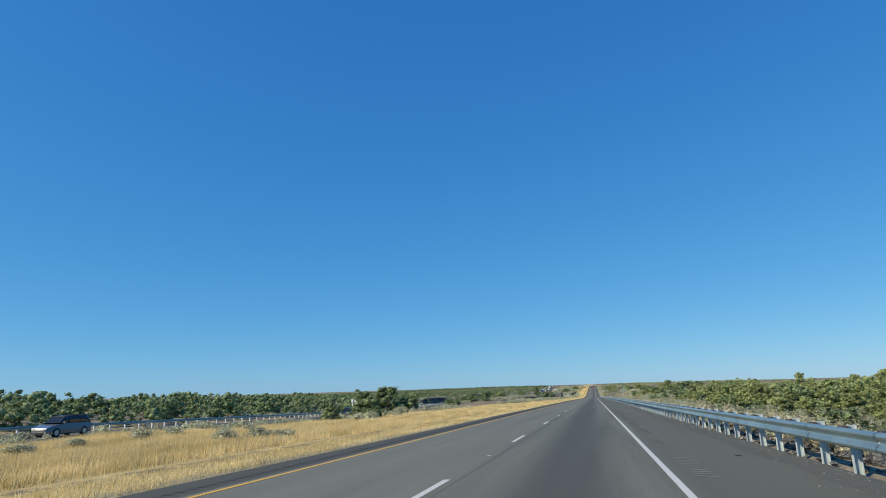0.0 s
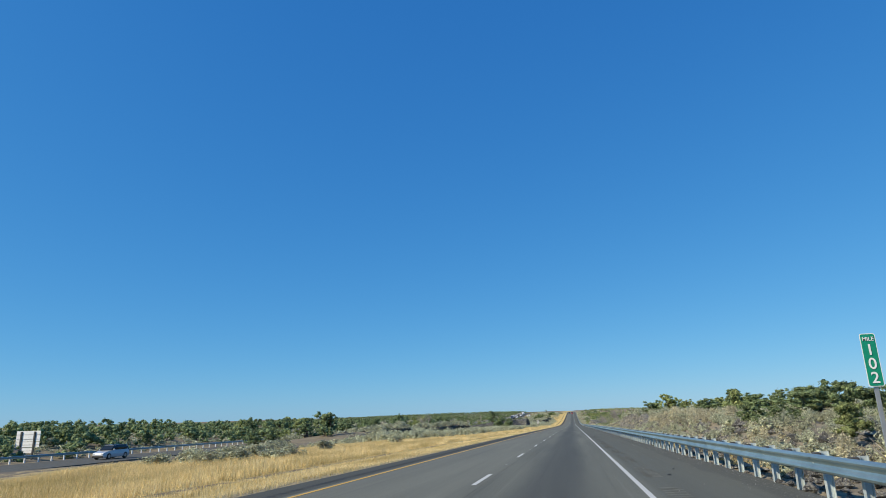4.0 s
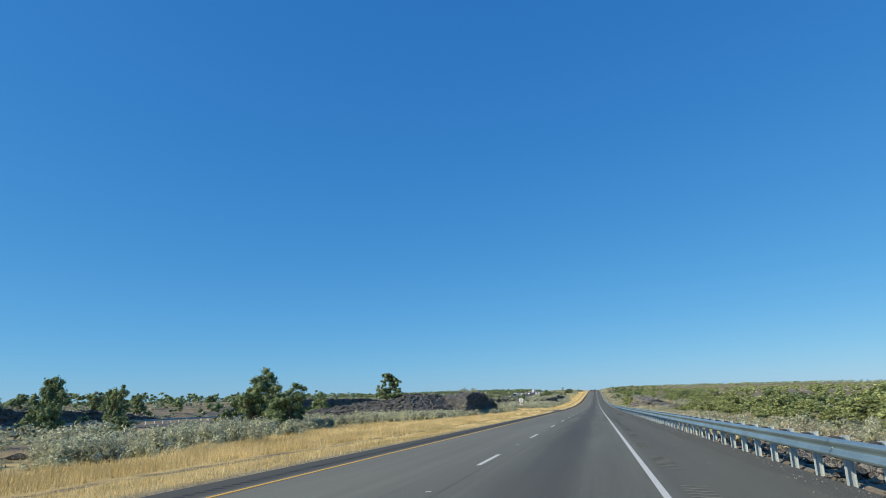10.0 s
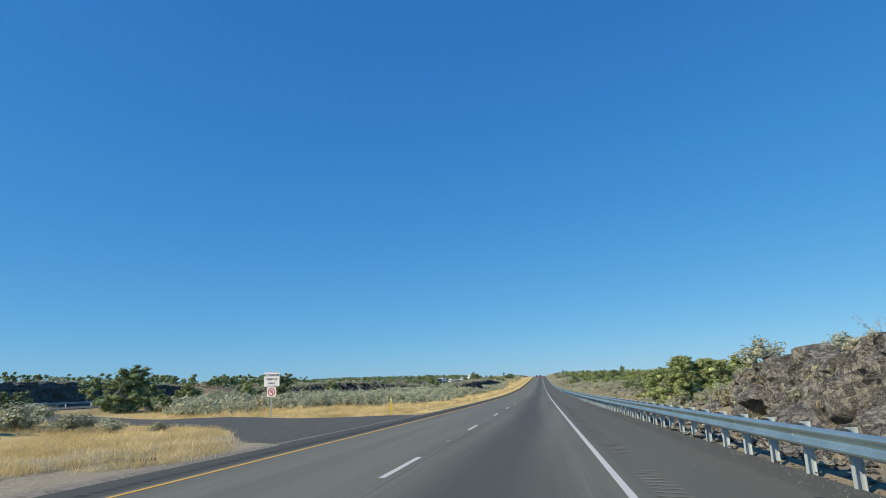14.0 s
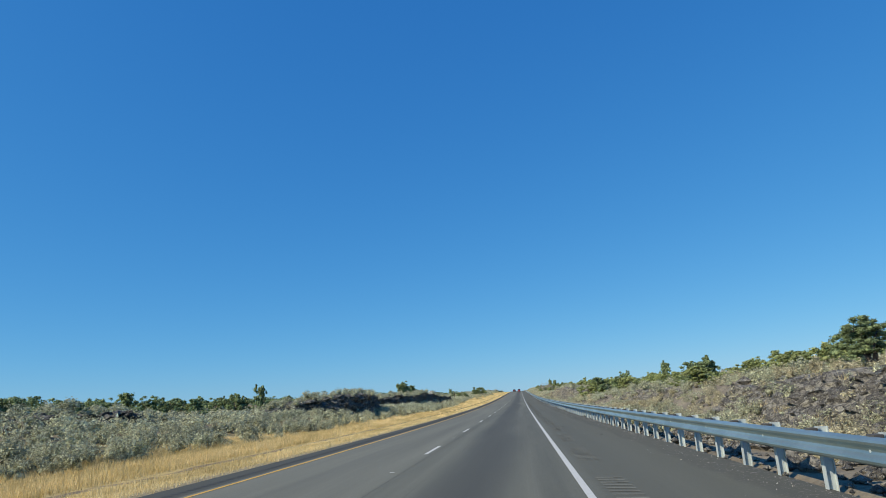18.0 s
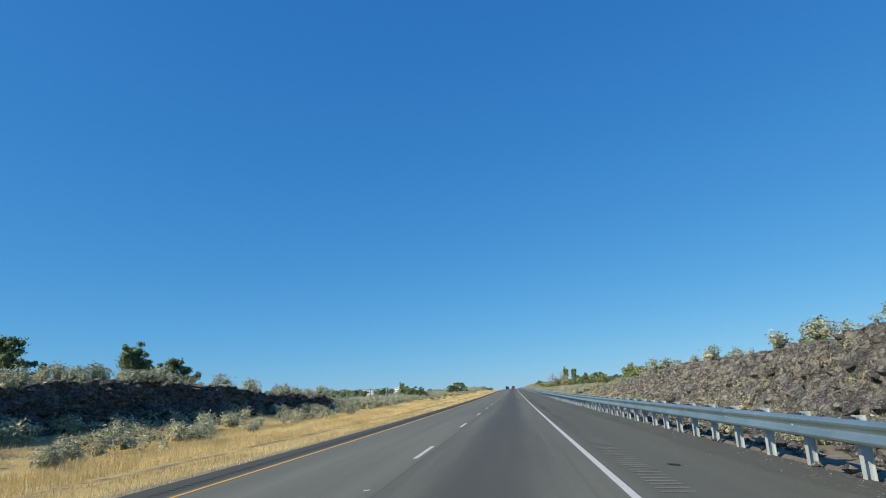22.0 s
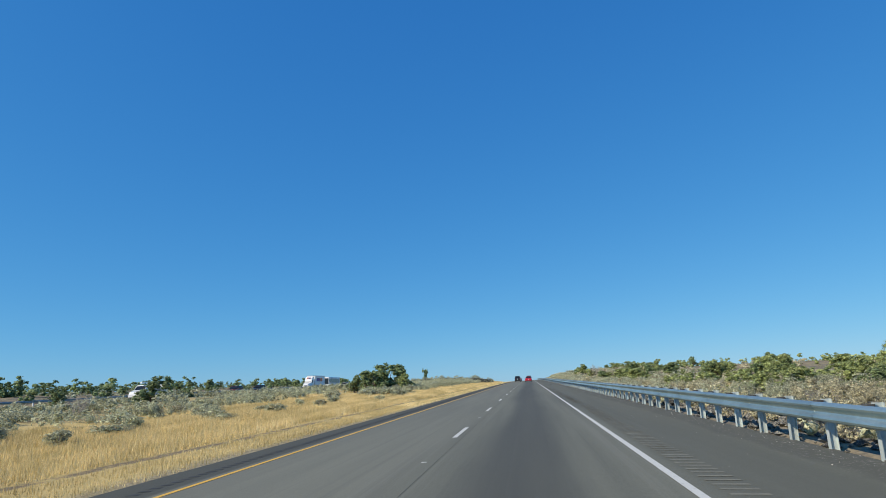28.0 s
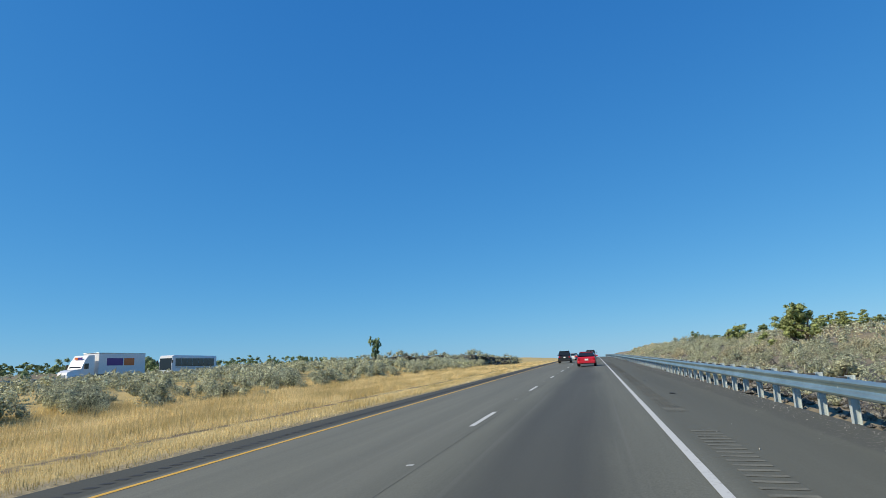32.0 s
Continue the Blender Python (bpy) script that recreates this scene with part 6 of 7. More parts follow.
# ---- signs and small roadside things ----
SIGN_GREEN = plain("green_sign_sheeting", (0.0, 0.26, 0.15), 0.4)
SIGN_WHITE = plain("white_sign_sheeting", (0.80, 0.80, 0.78), 0.4, grime=0.06)
SIGN_RED = plain("red_sign_ink", (0.55, 0.03, 0.03), 0.45)
SIGN_BLACK = plain("black_sign_ink", (0.02, 0.02, 0.02), 0.5)
SIGN_BACK = plain("bare_aluminium", (0.84, 0.85, 0.84), 0.5, 0.1)
SIGN_STAY = plain("dark_sign_stay", (0.05, 0.05, 0.05), 0.6)
SIGN_POST = plain("sign_post_steel", (0.42, 0.43, 0.43), 0.5, 0.6)
POST_YELLOW = plain("yellow_plastic", (0.75, 0.52, 0.02), 0.5)
POST_GREEN = plain("dark_green_paint", (0.01, 0.12, 0.08), 0.5)
WOOD = speckled("weathered_pole_wood", (0.13, 0.10, 0.07), (0.30, 0.24, 0.17), 4, 0.9, relief=0.4)


def lettering(text, size, material, parent, x, z, y=-0.012, name="lettering"):
    """Words in the built-in font, upright, facing the oncoming road."""
    cu = bpy.data.curves.new(name, "FONT")
    cu.body, cu.size, cu.align_x, cu.align_y, cu.extrude, cu.offset = text, size, "CENTER", "CENTER", 0.001, size * 0.012
    tmp = bpy.data.objects.new(name, cu)
    scene.collection.objects.link(tmp)
    bpy.context.view_layer.update()
    me = bpy.data.meshes.new_from_object(tmp.evaluated_get(bpy.context.evaluated_depsgraph_get()))
    bpy.data.objects.remove(tmp)
    me.materials.clear()
    me.materials.append(material)
    ob = child(name, me, parent)
    ob.location, ob.rotation_euler = (x, y, z), (math.pi / 2, 0, 0)
    return ob


def plate(w, h, z, r=0.04, t=0.004, y=0.0):
    """Rounded upright sheet facing -y, centred at height z."""
    bm = bmesh.new()
    ring = []
    for cx, cz, a0 in ((w / 2 - r, h / 2 - r, 0), (-w / 2 + r, h / 2 - r, 90), (-w / 2 + r, -h / 2 + r, 180), (w / 2 - r, -h / 2 + r, 270)):
        for k in range(5):
            a = radians(a0 + 22.5 * k)
            ring.append(bm.verts.new((cx + math.cos(a) * r, y, z + cz + math.sin(a) * r)))
    f = bm.faces.new(ring)
    e = bmesh.ops.extrude_face_region(bm, geom=[f])
    bmesh.ops.translate(bm, vec=(0, t, 0), verts=[v for v in e["geom"] if isinstance(v, bmesh.types.BMVert)])
    bmesh.ops.recalc_face_normals(bm, faces=bm.faces[:])
    return bm


def ring_mesh(r0, r1, z, y):
    bm = bmesh.new()
    n = 28
    a = [bm.verts.new((math.cos(k * 6.2832 / n) * r0, y, z + math.sin(k * 6.2832 / n) * r0)) for k in range(n)]
    b = [bm.verts.new((math.cos(k * 6.2832 / n) * r1, y, z + math.sin(k * 6.2832 / n) * r1)) for k in range(n)]
    for k in range(n):
        bm.faces.new((a[k], a[(k + 1) % n], b[(k + 1) % n], b[k]))
    return bm


def bar_mesh(pts, w, y):
    """A flat bar along (x, z) points."""
    bm = bmesh.new()
    for (x0, z0), (x1, z1) in zip(pts, pts[1:]):
        d = Vector((x1 - x0, z1 - z0)).normalized() * w / 2
        bm.faces.new([bm.verts.new((p, y, q)) for p, q in ((x0 - d.y, z0 + d.x), (x0 + d.y, z0 - d.x), (x1 + d.y, z1 - d.x), (x1 - d.y, z1 + d.x))])
    return bm


def u_post(z0, z1, parent, x=0.0, y=0.03, w=0.035):
    bm = boxed(x - w, x + w, y, y + 0.012, z0, z1)
    box(bm, x - w, x - w + 0.012, y + 0.012, y + 0.045, z0, z1)
    box(bm, x + w - 0.012, x + w, y + 0.012, y + 0.045, z0, z1)
    return part("post", bm, SIGN_POST, parent, "grey steel sign post")


# mile marker
mx, my = 6.35, 127.9
mm = tagged(new("mile_marker"), "tall narrow green mile marker sign with white numbers", "road sign", "road signs")
mm.location = (mx, my, ground(mx, my))
top = float(zp(my)) + 2.89 - mm.location.z
u_post(-0.4, top - 0.05, mm)
pl = part("panel", plate(0.28, 1.02, top - 0.51), SIGN_WHITE, mm, "white-bordered green panel")
part("face", plate(0.25, 0.99, top - 0.51, 0.03, 0.002, -0.003), SIGN_GREEN, pl)
lettering("MILE", 0.105, SIGN_WHITE, pl, 0, top - 0.11)
for k, ch in enumerate("102"):
    lettering(ch, 0.3, SIGN_WHITE, pl, 0, top - 0.325 - k * 0.268)

# crossover sign
sx, sy = -16.7, 438.9
cs_sign = tagged(new("crossover_sign"), "white authorized vehicles only sign over a no U-turn sign", "road sign", "road signs")
cs_sign.location = (sx, sy, ground(sx, sy))
t0 = float(zp(sy)) + 2.85 - cs_sign.location.z
u_post(-0.4, t0 - 0.1, cs_sign)
pl = part("panel", plate(1.06, 0.92, t0 - 0.46), SIGN_WHITE, cs_sign, "white sign panel with black words")
part("border", bar_mesh([(-0.49, t0 - 0.04), (0.49, t0 - 0.04)], 0.012, -0.006), SIGN_BLACK, pl)
part("border", bar_mesh([(-0.49, t0 - 0.88), (0.49, t0 - 0.88)], 0.012, -0.006), SIGN_BLACK, pl)
for k, word in enumerate(("AUTHORIZED", "VEHICLES", "ONLY")):
    lettering(word, 0.185, SIGN_BLACK, pl, 0, t0 - 0.2 - k * 0.26)
zc = t0 - 1.27
p2 = part("turn_panel", plate(0.6, 0.6, zc), SIGN_WHITE, cs_sign, "square no U-turn panel")
part("ring", ring_mesh(0.19, 0.25, zc, -0.008), SIGN_RED, p2)
part("slash", bar_mesh([(-0.15, zc + 0.15), (0.15, zc - 0.15)], 0.045, -0.010), SIGN_RED, p2)
part("arrow", bar_mesh([(0.08, zc - 0.15), (0.08, zc + 0.06), (0.03, zc + 0.11), (-0.04, zc + 0.11), (-0.08, zc + 0.06), (-0.08, zc - 0.08)], 0.04, -0.006), SIGN_BLACK, p2)

# yellow marker post at the crossover
yp = tagged(new("marker_post"), "slim yellow plastic marker post in dry grass", "marker post")
yp.location = (-9.4, 441.9, ground(-9.4, 441.9))
part("blade", boxed(-0.045, 0.045, -0.012, 0.012, -0.1, 1.15, bevel=0.008), POST_YELLOW, yp)
part("band", boxed(-0.047, 0.047, -0.014, 0.014, 0.95, 1.05), SIGN_WHITE, yp)
for dx, dy in ((5.25, 250.3), (5.25, 497.5)):
    dp = tagged(new("delineator_post"), "dark green delineator post with a pale top behind the guardrail", "marker post", "delineators")
    dp.location = (dx, dy, ground(dx, dy))
    part("blade", boxed(-0.035, 0.035, -0.015, 0.015, -0.1, 1.08, bevel=0.006), POST_GREEN, dp)
    part("cap", boxed(-0.036, 0.036, -0.017, 0.017, 1.08, 1.14, bevel=0.006), SIGN_WHITE, dp)

# strip of orange plastic lying under the rail
os_ = tagged(new("plastic_scrap"), "faded orange plastic strip lying under the guardrail", "scrap")
os_.location = (5.35, 256.4, ground(5.35, 256.4))
V, F = [], []
for k in range(9):
    y, lift = -1.0 + k * 0.25, 0.05 + 0.05 * math.sin(k * 1.7)
    V += [(0.03 * math.sin(k), y, lift), (0.13 + 0.03 * math.sin(k + 1), y, lift + 0.05), (0.13, y, lift + 0.055), (0.0, y, lift + 0.01)]
for k in range(8):
    F += [(4 * k + j, 4 * k + (j + 1) % 4, 4 * k + 4 + (j + 1) % 4, 4 * k + 4 + j) for j in range(4)]
child("strip", mesh_from("strip", V, F, plain("orange_plastic", (0.75, 0.14, 0.04), 0.5)), os_)

# wooden pole
wp = tagged(new("wooden_pole"), "short weathered wooden pole standing in the sagebrush", "pole")
wp.location = (-22.8, 742.0, ground(-22.8, 742.0))
hh = float(zp(742)) + 2.7 - wp.location.z
me = mesh_from("shaft", *tubes([((0, 0, -0.3), (0.01, 0, hh), 0.12, 0.105)], 12), WOOD)
child("shaft", me, wp)


def road_sign_back(x, y, w, rows_, base, label):
    """A sign on the opposite carriageway, seen from behind: panels (height, gap) on two posts."""
    s = tagged(new("sign_back"), label, "road sign", "road signs")
    s.location = (x, y, ground(x, y))
    z = base
    total = base + sum(h + g for h, g, _ in rows_)
    for dx in (-w * 0.28, w * 0.28):
        part("post", boxed(dx - w * 0.03, dx + w * 0.03, -0.14, -0.02, -0.5, total - 0.1, bevel=0.01), SIGN_STAY, s, "dark steel post")
    for h, g, k in rows_:
        p = part("panel", plate(w * k, h, z + h / 2, 0.08, 0.02), SIGN_BACK, s, "pale bare metal panel")
        for q in np.arange(z + 0.3, z + h - 0.1, 0.6):
            part("stringer", boxed(-w * k / 2 + 0.05, w * k / 2 - 0.05, -0.035, -0.004, q, q + 0.03), SIGN_POST, p)
        z += h + g
    return s


road_sign_back(-72.5, 189.5, 3.8, ((0.65, 0.12, 0.55), (0.68, 0.05, 1), (1.4, 0, 1)), float(zp(189.5)) - 0.83 - ground(-72.5, 189.5), "pale back of a large two-part road sign on two posts")
road_sign_back(-46.5, 833.5, 1.7, ((1.7, 0, 1),), 1.2, "pale back of a road sign beside the opposite carriageway")
road_sign_back(-48.8, 834.0, 1.7, ((1.7, 0, 1),), 1.2, "pale back of a road sign beside the opposite carriageway")

# drain grate at the crossover
dg = tagged(new("drain_slab"), "dark flat drain slab lying in gravel", "drain")
dg.location = (-8.9, 413.6, ground(-8.9, 413.6))
part("slab", boxed(-0.5, 0.5, -0.3, 0.3, -0.05, 0.06, bevel=0.015), TAR, dg)


# ---- vehicles ----
GLASS = plain("dark_car_glass", (0.018, 0.021, 0.024), 0.08, grime=0.02)
TYRE = plain("tyre_rubber", (0.018, 0.018, 0.018), 0.85)
RIM = plain("alloy_rim", (0.45, 0.46, 0.47), 0.35, 0.8)
TRIM = plain("black_trim", (0.02, 0.02, 0.02), 0.55)
TAIL = plain("red_lens", (0.45, 0.01, 0.015), 0.2)
LAMP = plain("clear_lens", (0.75, 0.77, 0.78), 0.12)


def paint(name, colour):
    m = plain(name, colour, 0.28, 0.0, 0.05)
    m.node_tree.nodes["Principled BSDF"].inputs["Coat Weight"].default_value = 0.7
    return m


P_RED, P_BLACK, P_WHITE = paint("red_paint", (0.55, 0.012, 0.03)), paint("black_paint", (0.012, 0.013, 0.015)), paint("white_paint", (0.78, 0.78, 0.77))
P_SILVER, P_BLUE, P_MAROON, P_GREY = paint("silver_paint", (0.46, 0.48, 0.50)), paint("dark_blue_paint", (0.015, 0.025, 0.06)), paint("maroon_paint", (0.16, 0.012, 0.02)), paint("grey_paint", (0.12, 0.125, 0.13))


def loft(sections):
    bm = bmesh.new()
    rings = [[bm.verts.new(p) for p in s] for s in sections]
    n = len(rings[0])
    for a, b in zip(rings, rings[1:]):
        for i in range(n):
            bm.faces.new((a[i], a[(i + 1) % n], b[(i + 1) % n], b[i]))
    bm.faces.new(rings[0])
    bm.faces.new(rings[-1][::-1])
    bmesh.ops.recalc_face_normals(bm, faces=bm.faces[:])
    return bm


def sec(y, w, z0, z1, top=0.9, mid=0.45):
    zm = z0 + (z1 - z0) * mid
    return [(-w * 0.94, y, z0), (-w, y, z0 + 0.08), (-w, y, zm), (-w * top, y, z1), (w * top, y, z1), (w, y, zm), (w, y, z0 + 0.08), (w * 0.94, y, z0)]


WHEELS = {}


def wheel(parent, x, y, r, w):
    key = (round(r, 2), round(w, 2))
    if key not in WHEELS:
        out = []
        for rr, ww, mt, nm in ((r, w, TYRE, "tyre"), (r * 0.62, w * 1.06, RIM, "rim")):
            bm = bmesh.new()
            bmesh.ops.create_cone(bm, cap_ends=True, segments=20, radius1=rr, radius2=rr, depth=ww, matrix=Matrix.Rotation(math.pi / 2, 4, "Y"))
            bmesh.ops.bevel(bm, geom=[e for e in bm.edges if e.calc_face_angle(0) > 0.9], offset=rr * 0.08, segments=2, affect="EDGES")
            me = bpy.data.meshes.new(nm)
            bm.to_mesh(me)
            bm.free()
            me.materials.append(mt)
            out.append(me)
        WHEELS[key] = out
    t = child("wheel", WHEELS[key][0], parent, "black tyre on an alloy rim")
    t.location = (x, y, r)
    child("rim", WHEELS[key][1], t)


def car(x, y, heading, colour, kind, label, z=None, rack=False):
    """A car: lofted body, glazed cabin, roof, lights, bumpers, mirrors and wheels. heading 0 drives up the road, 180 towards us."""
    c = tagged(new({"sedan": "sedan_car", "suv": "suv_car", "van": "panel_van"}[kind]), label, "car", "vehicles")
    L, Wd, belt, roof = {"sedan": (4.5, 0.88, 0.89, 1.39), "suv": (4.7, 0.94, 1.08, 1.74), "van": (5.9, 1.0, 1.25, 2.6)}[kind]
    z = ground(x, y) if z is None else z
    c.location, c.rotation_euler = (x, y, z), (0, 0, radians(heading))
    h = L / 2
    hood = belt - (0.06 if kind != "van" else 0.1)
    body = [sec(-h, Wd * 0.86, 0.34, belt - 0.12), sec(-h + 0.08, Wd * 0.96, 0.27, belt), sec(-h + 0.7, Wd, 0.24, belt + 0.03), sec(0, Wd, 0.24, belt + 0.02), sec(h - 1.3, Wd, 0.24, belt), sec(h - 0.6, Wd * 0.97, 0.24, hood - 0.08), sec(h - 0.1, Wd * 0.9, 0.26, hood - 0.2), sec(h, Wd * 0.8, 0.32, hood - 0.36)]
    part("body", loft(body), colour, c)
    back = {"sedan": (-h + 0.5, -h + 1.15), "suv": (-h + 0.10, -h + 0.36), "van": (-h + 0.05, -h + 0.12)}[kind]
    front = {"sedan": (h - 1.2, h - 2.05), "suv": (h - 1.25, h - 1.95), "van": (h - 1.0, h - 1.9)}[kind]
    lean, cap = (0.74, 0.68) if kind == "sedan" else (0.82, 0.75)
    cab = [sec(back[0], Wd * 0.9, belt, belt + 0.05, 0.98), sec(back[1], Wd * 0.88, belt, roof - 0.05, lean), sec(0.0, Wd * 0.9, belt, roof - 0.02, lean), sec(front[1], Wd * 0.88, belt, roof - 0.05, lean), sec(front[0], Wd * 0.9, belt, belt + 0.04, 0.98)]
    part("cabin", loft(cab), GLASS if kind != "van" else colour, c, "dark tinted windows" if kind != "van" else "")
    part("roof", loft([sec(back[1] - 0.06, Wd * cap, roof - 0.09, roof - 0.02, 0.85), sec(0, Wd * (cap + 0.02), roof - 0.07, roof + 0.01, 0.85), sec(front[1] + 0.06, Wd * cap, roof - 0.09, roof - 0.02, 0.85)]), colour, c)
    for s in (-1, 1):
        for py in ((back[1] + 0.1, front[1] - 0.1, -0.1) if kind != "van" else (front[1] - 0.1,)):
            part("pillar", loft([[(s * Wd * 0.9 + dx, py + dy, belt) for dx, dy in ((-0.02, -0.05), (0.02, -0.05), (0.02, 0.05), (-0.02, 0.05))],
                                 [(s * Wd * 0.9 * lean + dx, py + dy, roof - 0.05) for dx, dy in ((-0.02, -0.05), (0.02, -0.05), (0.02, 0.05), (-0.02, 0.05))]]), colour, c)
        part("tail_light", boxed(s * Wd * 0.78 - 0.12, s * Wd * 0.78 + 0.12, -h - 0.012, -h + 0.1, belt - 0.32, belt - 0.1, bevel=0.02), TAIL, c, "red tail light")
        part("headlight", boxed(s * Wd * 0.62 - 0.16, s * Wd * 0.62 + 0.16, h - 0.16, h + 0.005, hood - 0.36, hood - 0.22, bevel=0.02), LAMP, c, "clear headlight")
        part("mirror", boxed(s * (Wd + 0.1) - 0.1, s * (Wd + 0.1) + 0.1, front[0] - 0.35, front[0] - 0.22, belt + 0.02, belt + 0.17, bevel=0.03), colour, c)
        for wy in (-h + 0.85, h - 0.9):
            wheel(c, s * (Wd - 0.1), wy, 0.33 if kind == "sedan" else 0.38, 0.23)
    part("rear_bumper", boxed(-Wd * 0.86, Wd * 0.86, -h - 0.05, -h + 0.12, 0.3, 0.52, bevel=0.03), TRIM if kind == "suv" else colour, c)
    part("front_bumper", boxed(-Wd * 0.78, Wd * 0.78, h - 0.12, h + 0.05, 0.28, 0.5, bevel=0.03), TRIM, c)
    part("rear_window", loft([[(-Wd * 0.66, back[0] + (back[1] - back[0]) * 0.2 - 0.012, belt + 0.1), (Wd * 0.66, back[0] + (back[1] - back[0]) * 0.2 - 0.012, belt + 0.1), (Wd * 0.56, back[1] - 0.07, roof - 0.14), (-Wd * 0.56, back[1] - 0.07, roof - 0.14)],
                              [(-Wd * 0.66, back[0] + (back[1] - back[0]) * 0.2, belt + 0.1), (Wd * 0.66, back[0] + (back[1] - back[0]) * 0.2, belt + 0.1), (Wd * 0.56, back[1] - 0.05, roof - 0.14), (-Wd * 0.56, back[1] - 0.05, roof - 0.14)]]), GLASS, c)
    part("plate", boxed(-0.16, 0.16, -h - 0.03, -h - 0.005, belt - 0.34, belt - 0.18), SIGN_WHITE, c, "pale number plate")
    if kind == "van":
        part("windscreen", loft([[(-0.86, front[0] + 0.02, belt + 0.12), (0.86, front[0] + 0.02, belt + 0.12), (0.74, front[1] + 0.2, roof - 0.45), (-0.74, front[1] + 0.2, roof - 0.45)],
                                 [(-0.86, front[0] - 0.1, belt + 0.12), (0.86, front[0] - 0.1, belt + 0.12), (0.74, front[1] + 0.1, roof - 0.45), (-0.74, front[1] + 0.1, roof - 0.45)]]), GLASS, c)
    if rack:
        for s in (-1, 1):
            part("roof_rail", boxed(s * Wd * 0.62 - 0.02, s * Wd * 0.62 + 0.02, -1.2, 0.6, roof, roof + 0.06), TRIM, c)
    return c


car(0.0, 971.7, 0, P_RED, "sedan", "bright red compact car driving ahead in the near lane")
car(-3.5, 1004.0, 0, P_BLACK, "suv", "black sport utility vehicle driving ahead in the passing lane", rack=True)
car(-3.6, 1034.0, 0, P_WHITE, "sedan", "white sedan driving ahead in the passing lane")
car(-3.6, 1052.0, 0, P_BLUE, "sedan", "dark blue sedan driving ahead in the passing lane")
car(0.1, 1030.0, 0, P_GREY, "suv", "dark grey sport utility vehicle ahead in the near lane", rack=True)


def opp(y, lane):
    return opp_x(y) + lane * 1.85, y, float(zp(y) + opp_z(y)) + 0.125


def oncoming(y, lane, colour, kind, label, rack=False):
    x, y, z = opp(y, lane)
    car(x, y, 180, colour, kind, label, z, rack)


oncoming(46, 1, P_GREY, "suv", "dark grey sport utility vehicle on the opposite carriageway", True)
oncoming(124, 1, P_BLACK, "suv", "black sport utility vehicle on the opposite carriageway")
oncoming(187.5, 1, P_SILVER, "suv", "silver-grey family car on the opposite carriageway", True)
oncoming(690, 1, P_SILVER, "sedan", "silver sedan on the opposite carriageway")
oncoming(818, 1, P_WHITE, "van", "white panel van following a truck")
oncoming(925, 1, P_MAROON, "suv", "maroon sport utility vehicle on the opposite carriageway")
oncoming(948, -1, P_BLACK, "suv", "black sport utility vehicle on the opposite carriageway")
oncoming(1020, 1, P_WHITE, "suv", "white sport utility vehicle on the opposite carriageway")


def tractor(t, colour, sleeper, y0=0.0):
    """Truck tractor driving towards +y, its nose at y0."""
    part("hood", loft([sec(y0 - 2.1, 1.05, 0.75, 1.95, 0.92), sec(y0 - 0.7, 1.0, 0.7, 1.75, 0.9), sec(y0 - 0.1, 0.85, 0.62, 1.5, 0.88), sec(y0, 0.8, 0.6, 1.2, 0.9)]), colour, t)
    part("cab", loft([sec(y0 - 4.0, 1.18, 0.8, 3.0 + 0.7 * sleeper, 0.93), sec(y0 - 3.0, 1.18, 0.8, 3.0 + 0.65 * sleeper, 0.93), sec(y0 - 2.4, 1.15, 0.8, 2.9, 0.9), sec(y0 - 1.9, 1.1, 0.8, 1.95, 0.95)]), colour, t)
    part("windscreen", loft([[(-0.95, y0 - 1.92, 2.02), (0.95, y0 - 1.92, 2.02), (0.88, y0 - 2.36, 2.75), (-0.88, y0 - 2.36, 2.75)], [(-0.95, y0 - 2.05, 2.02), (0.95, y0 - 2.05, 2.02), (0.88, y0 - 2.5, 2.75), (-0.88, y0 - 2.5, 2.75)]]), GLASS, t, "dark windscreen")
    part("grille", boxed(-0.5, 0.5, y0 - 0.05, y0 + 0.02, 0.7, 1.25, bevel=0.03), RIM, t, "chrome grille")
    part("bumper", boxed(-1.1, 1.1, y0 - 0.35, y0 + 0.08, 0.35, 0.62, bevel=0.05), TRIM, t)
    for s in (-1, 1):
        part("side_window", boxed(s * 1.17 - 0.02, s * 1.17 + 0.02, y0 - 3.0, y0 - 2.45, 1.9, 2.6), GLASS, t)
        part("headlight", boxed(s * 0.72 - 0.14, s * 0.72 + 0.14, y0 - 0.2, y0 - 0.02, 0.85, 1.05, bevel=0.02), LAMP, t)
        part("mirror", boxed(s * 1.4 - 0.08, s * 1.4 + 0.08, y0 - 2.2, y0 - 2.05, 1.9, 2.5, bevel=0.02), TRIM, t)
        part("fender", loft([[(s * 1.0 + dx, y0 - 1.9, z) for dx, z in ((-0.2, 0.6), (0.2, 0.6), (0.2, 1.0), (-0.2, 1.0))], [(s * 1.0 + dx, y0 - 1.2, z) for dx, z in ((-0.2, 1.05), (0.2, 1.05), (0.2, 1.2), (-0.2, 1.2))], [(s * 1.0 + dx, y0 - 0.5, z) for dx, z in ((-0.2, 0.6), (0.2, 0.6), (0.2, 1.0), (-0.2, 1.0))]]), colour, t)
        wheel(t, s * 1.02, y0 - 1.2, 0.5, 0.3)
        for wy in (-5.2, -6.5):
            wheel(t, s * 0.98, y0 + wy, 0.5, 0.5)
    part("frame", boxed(-0.45, 0.45, y0 - 7.2, y0 - 3.8, 0.75, 1.0), TRIM, t)


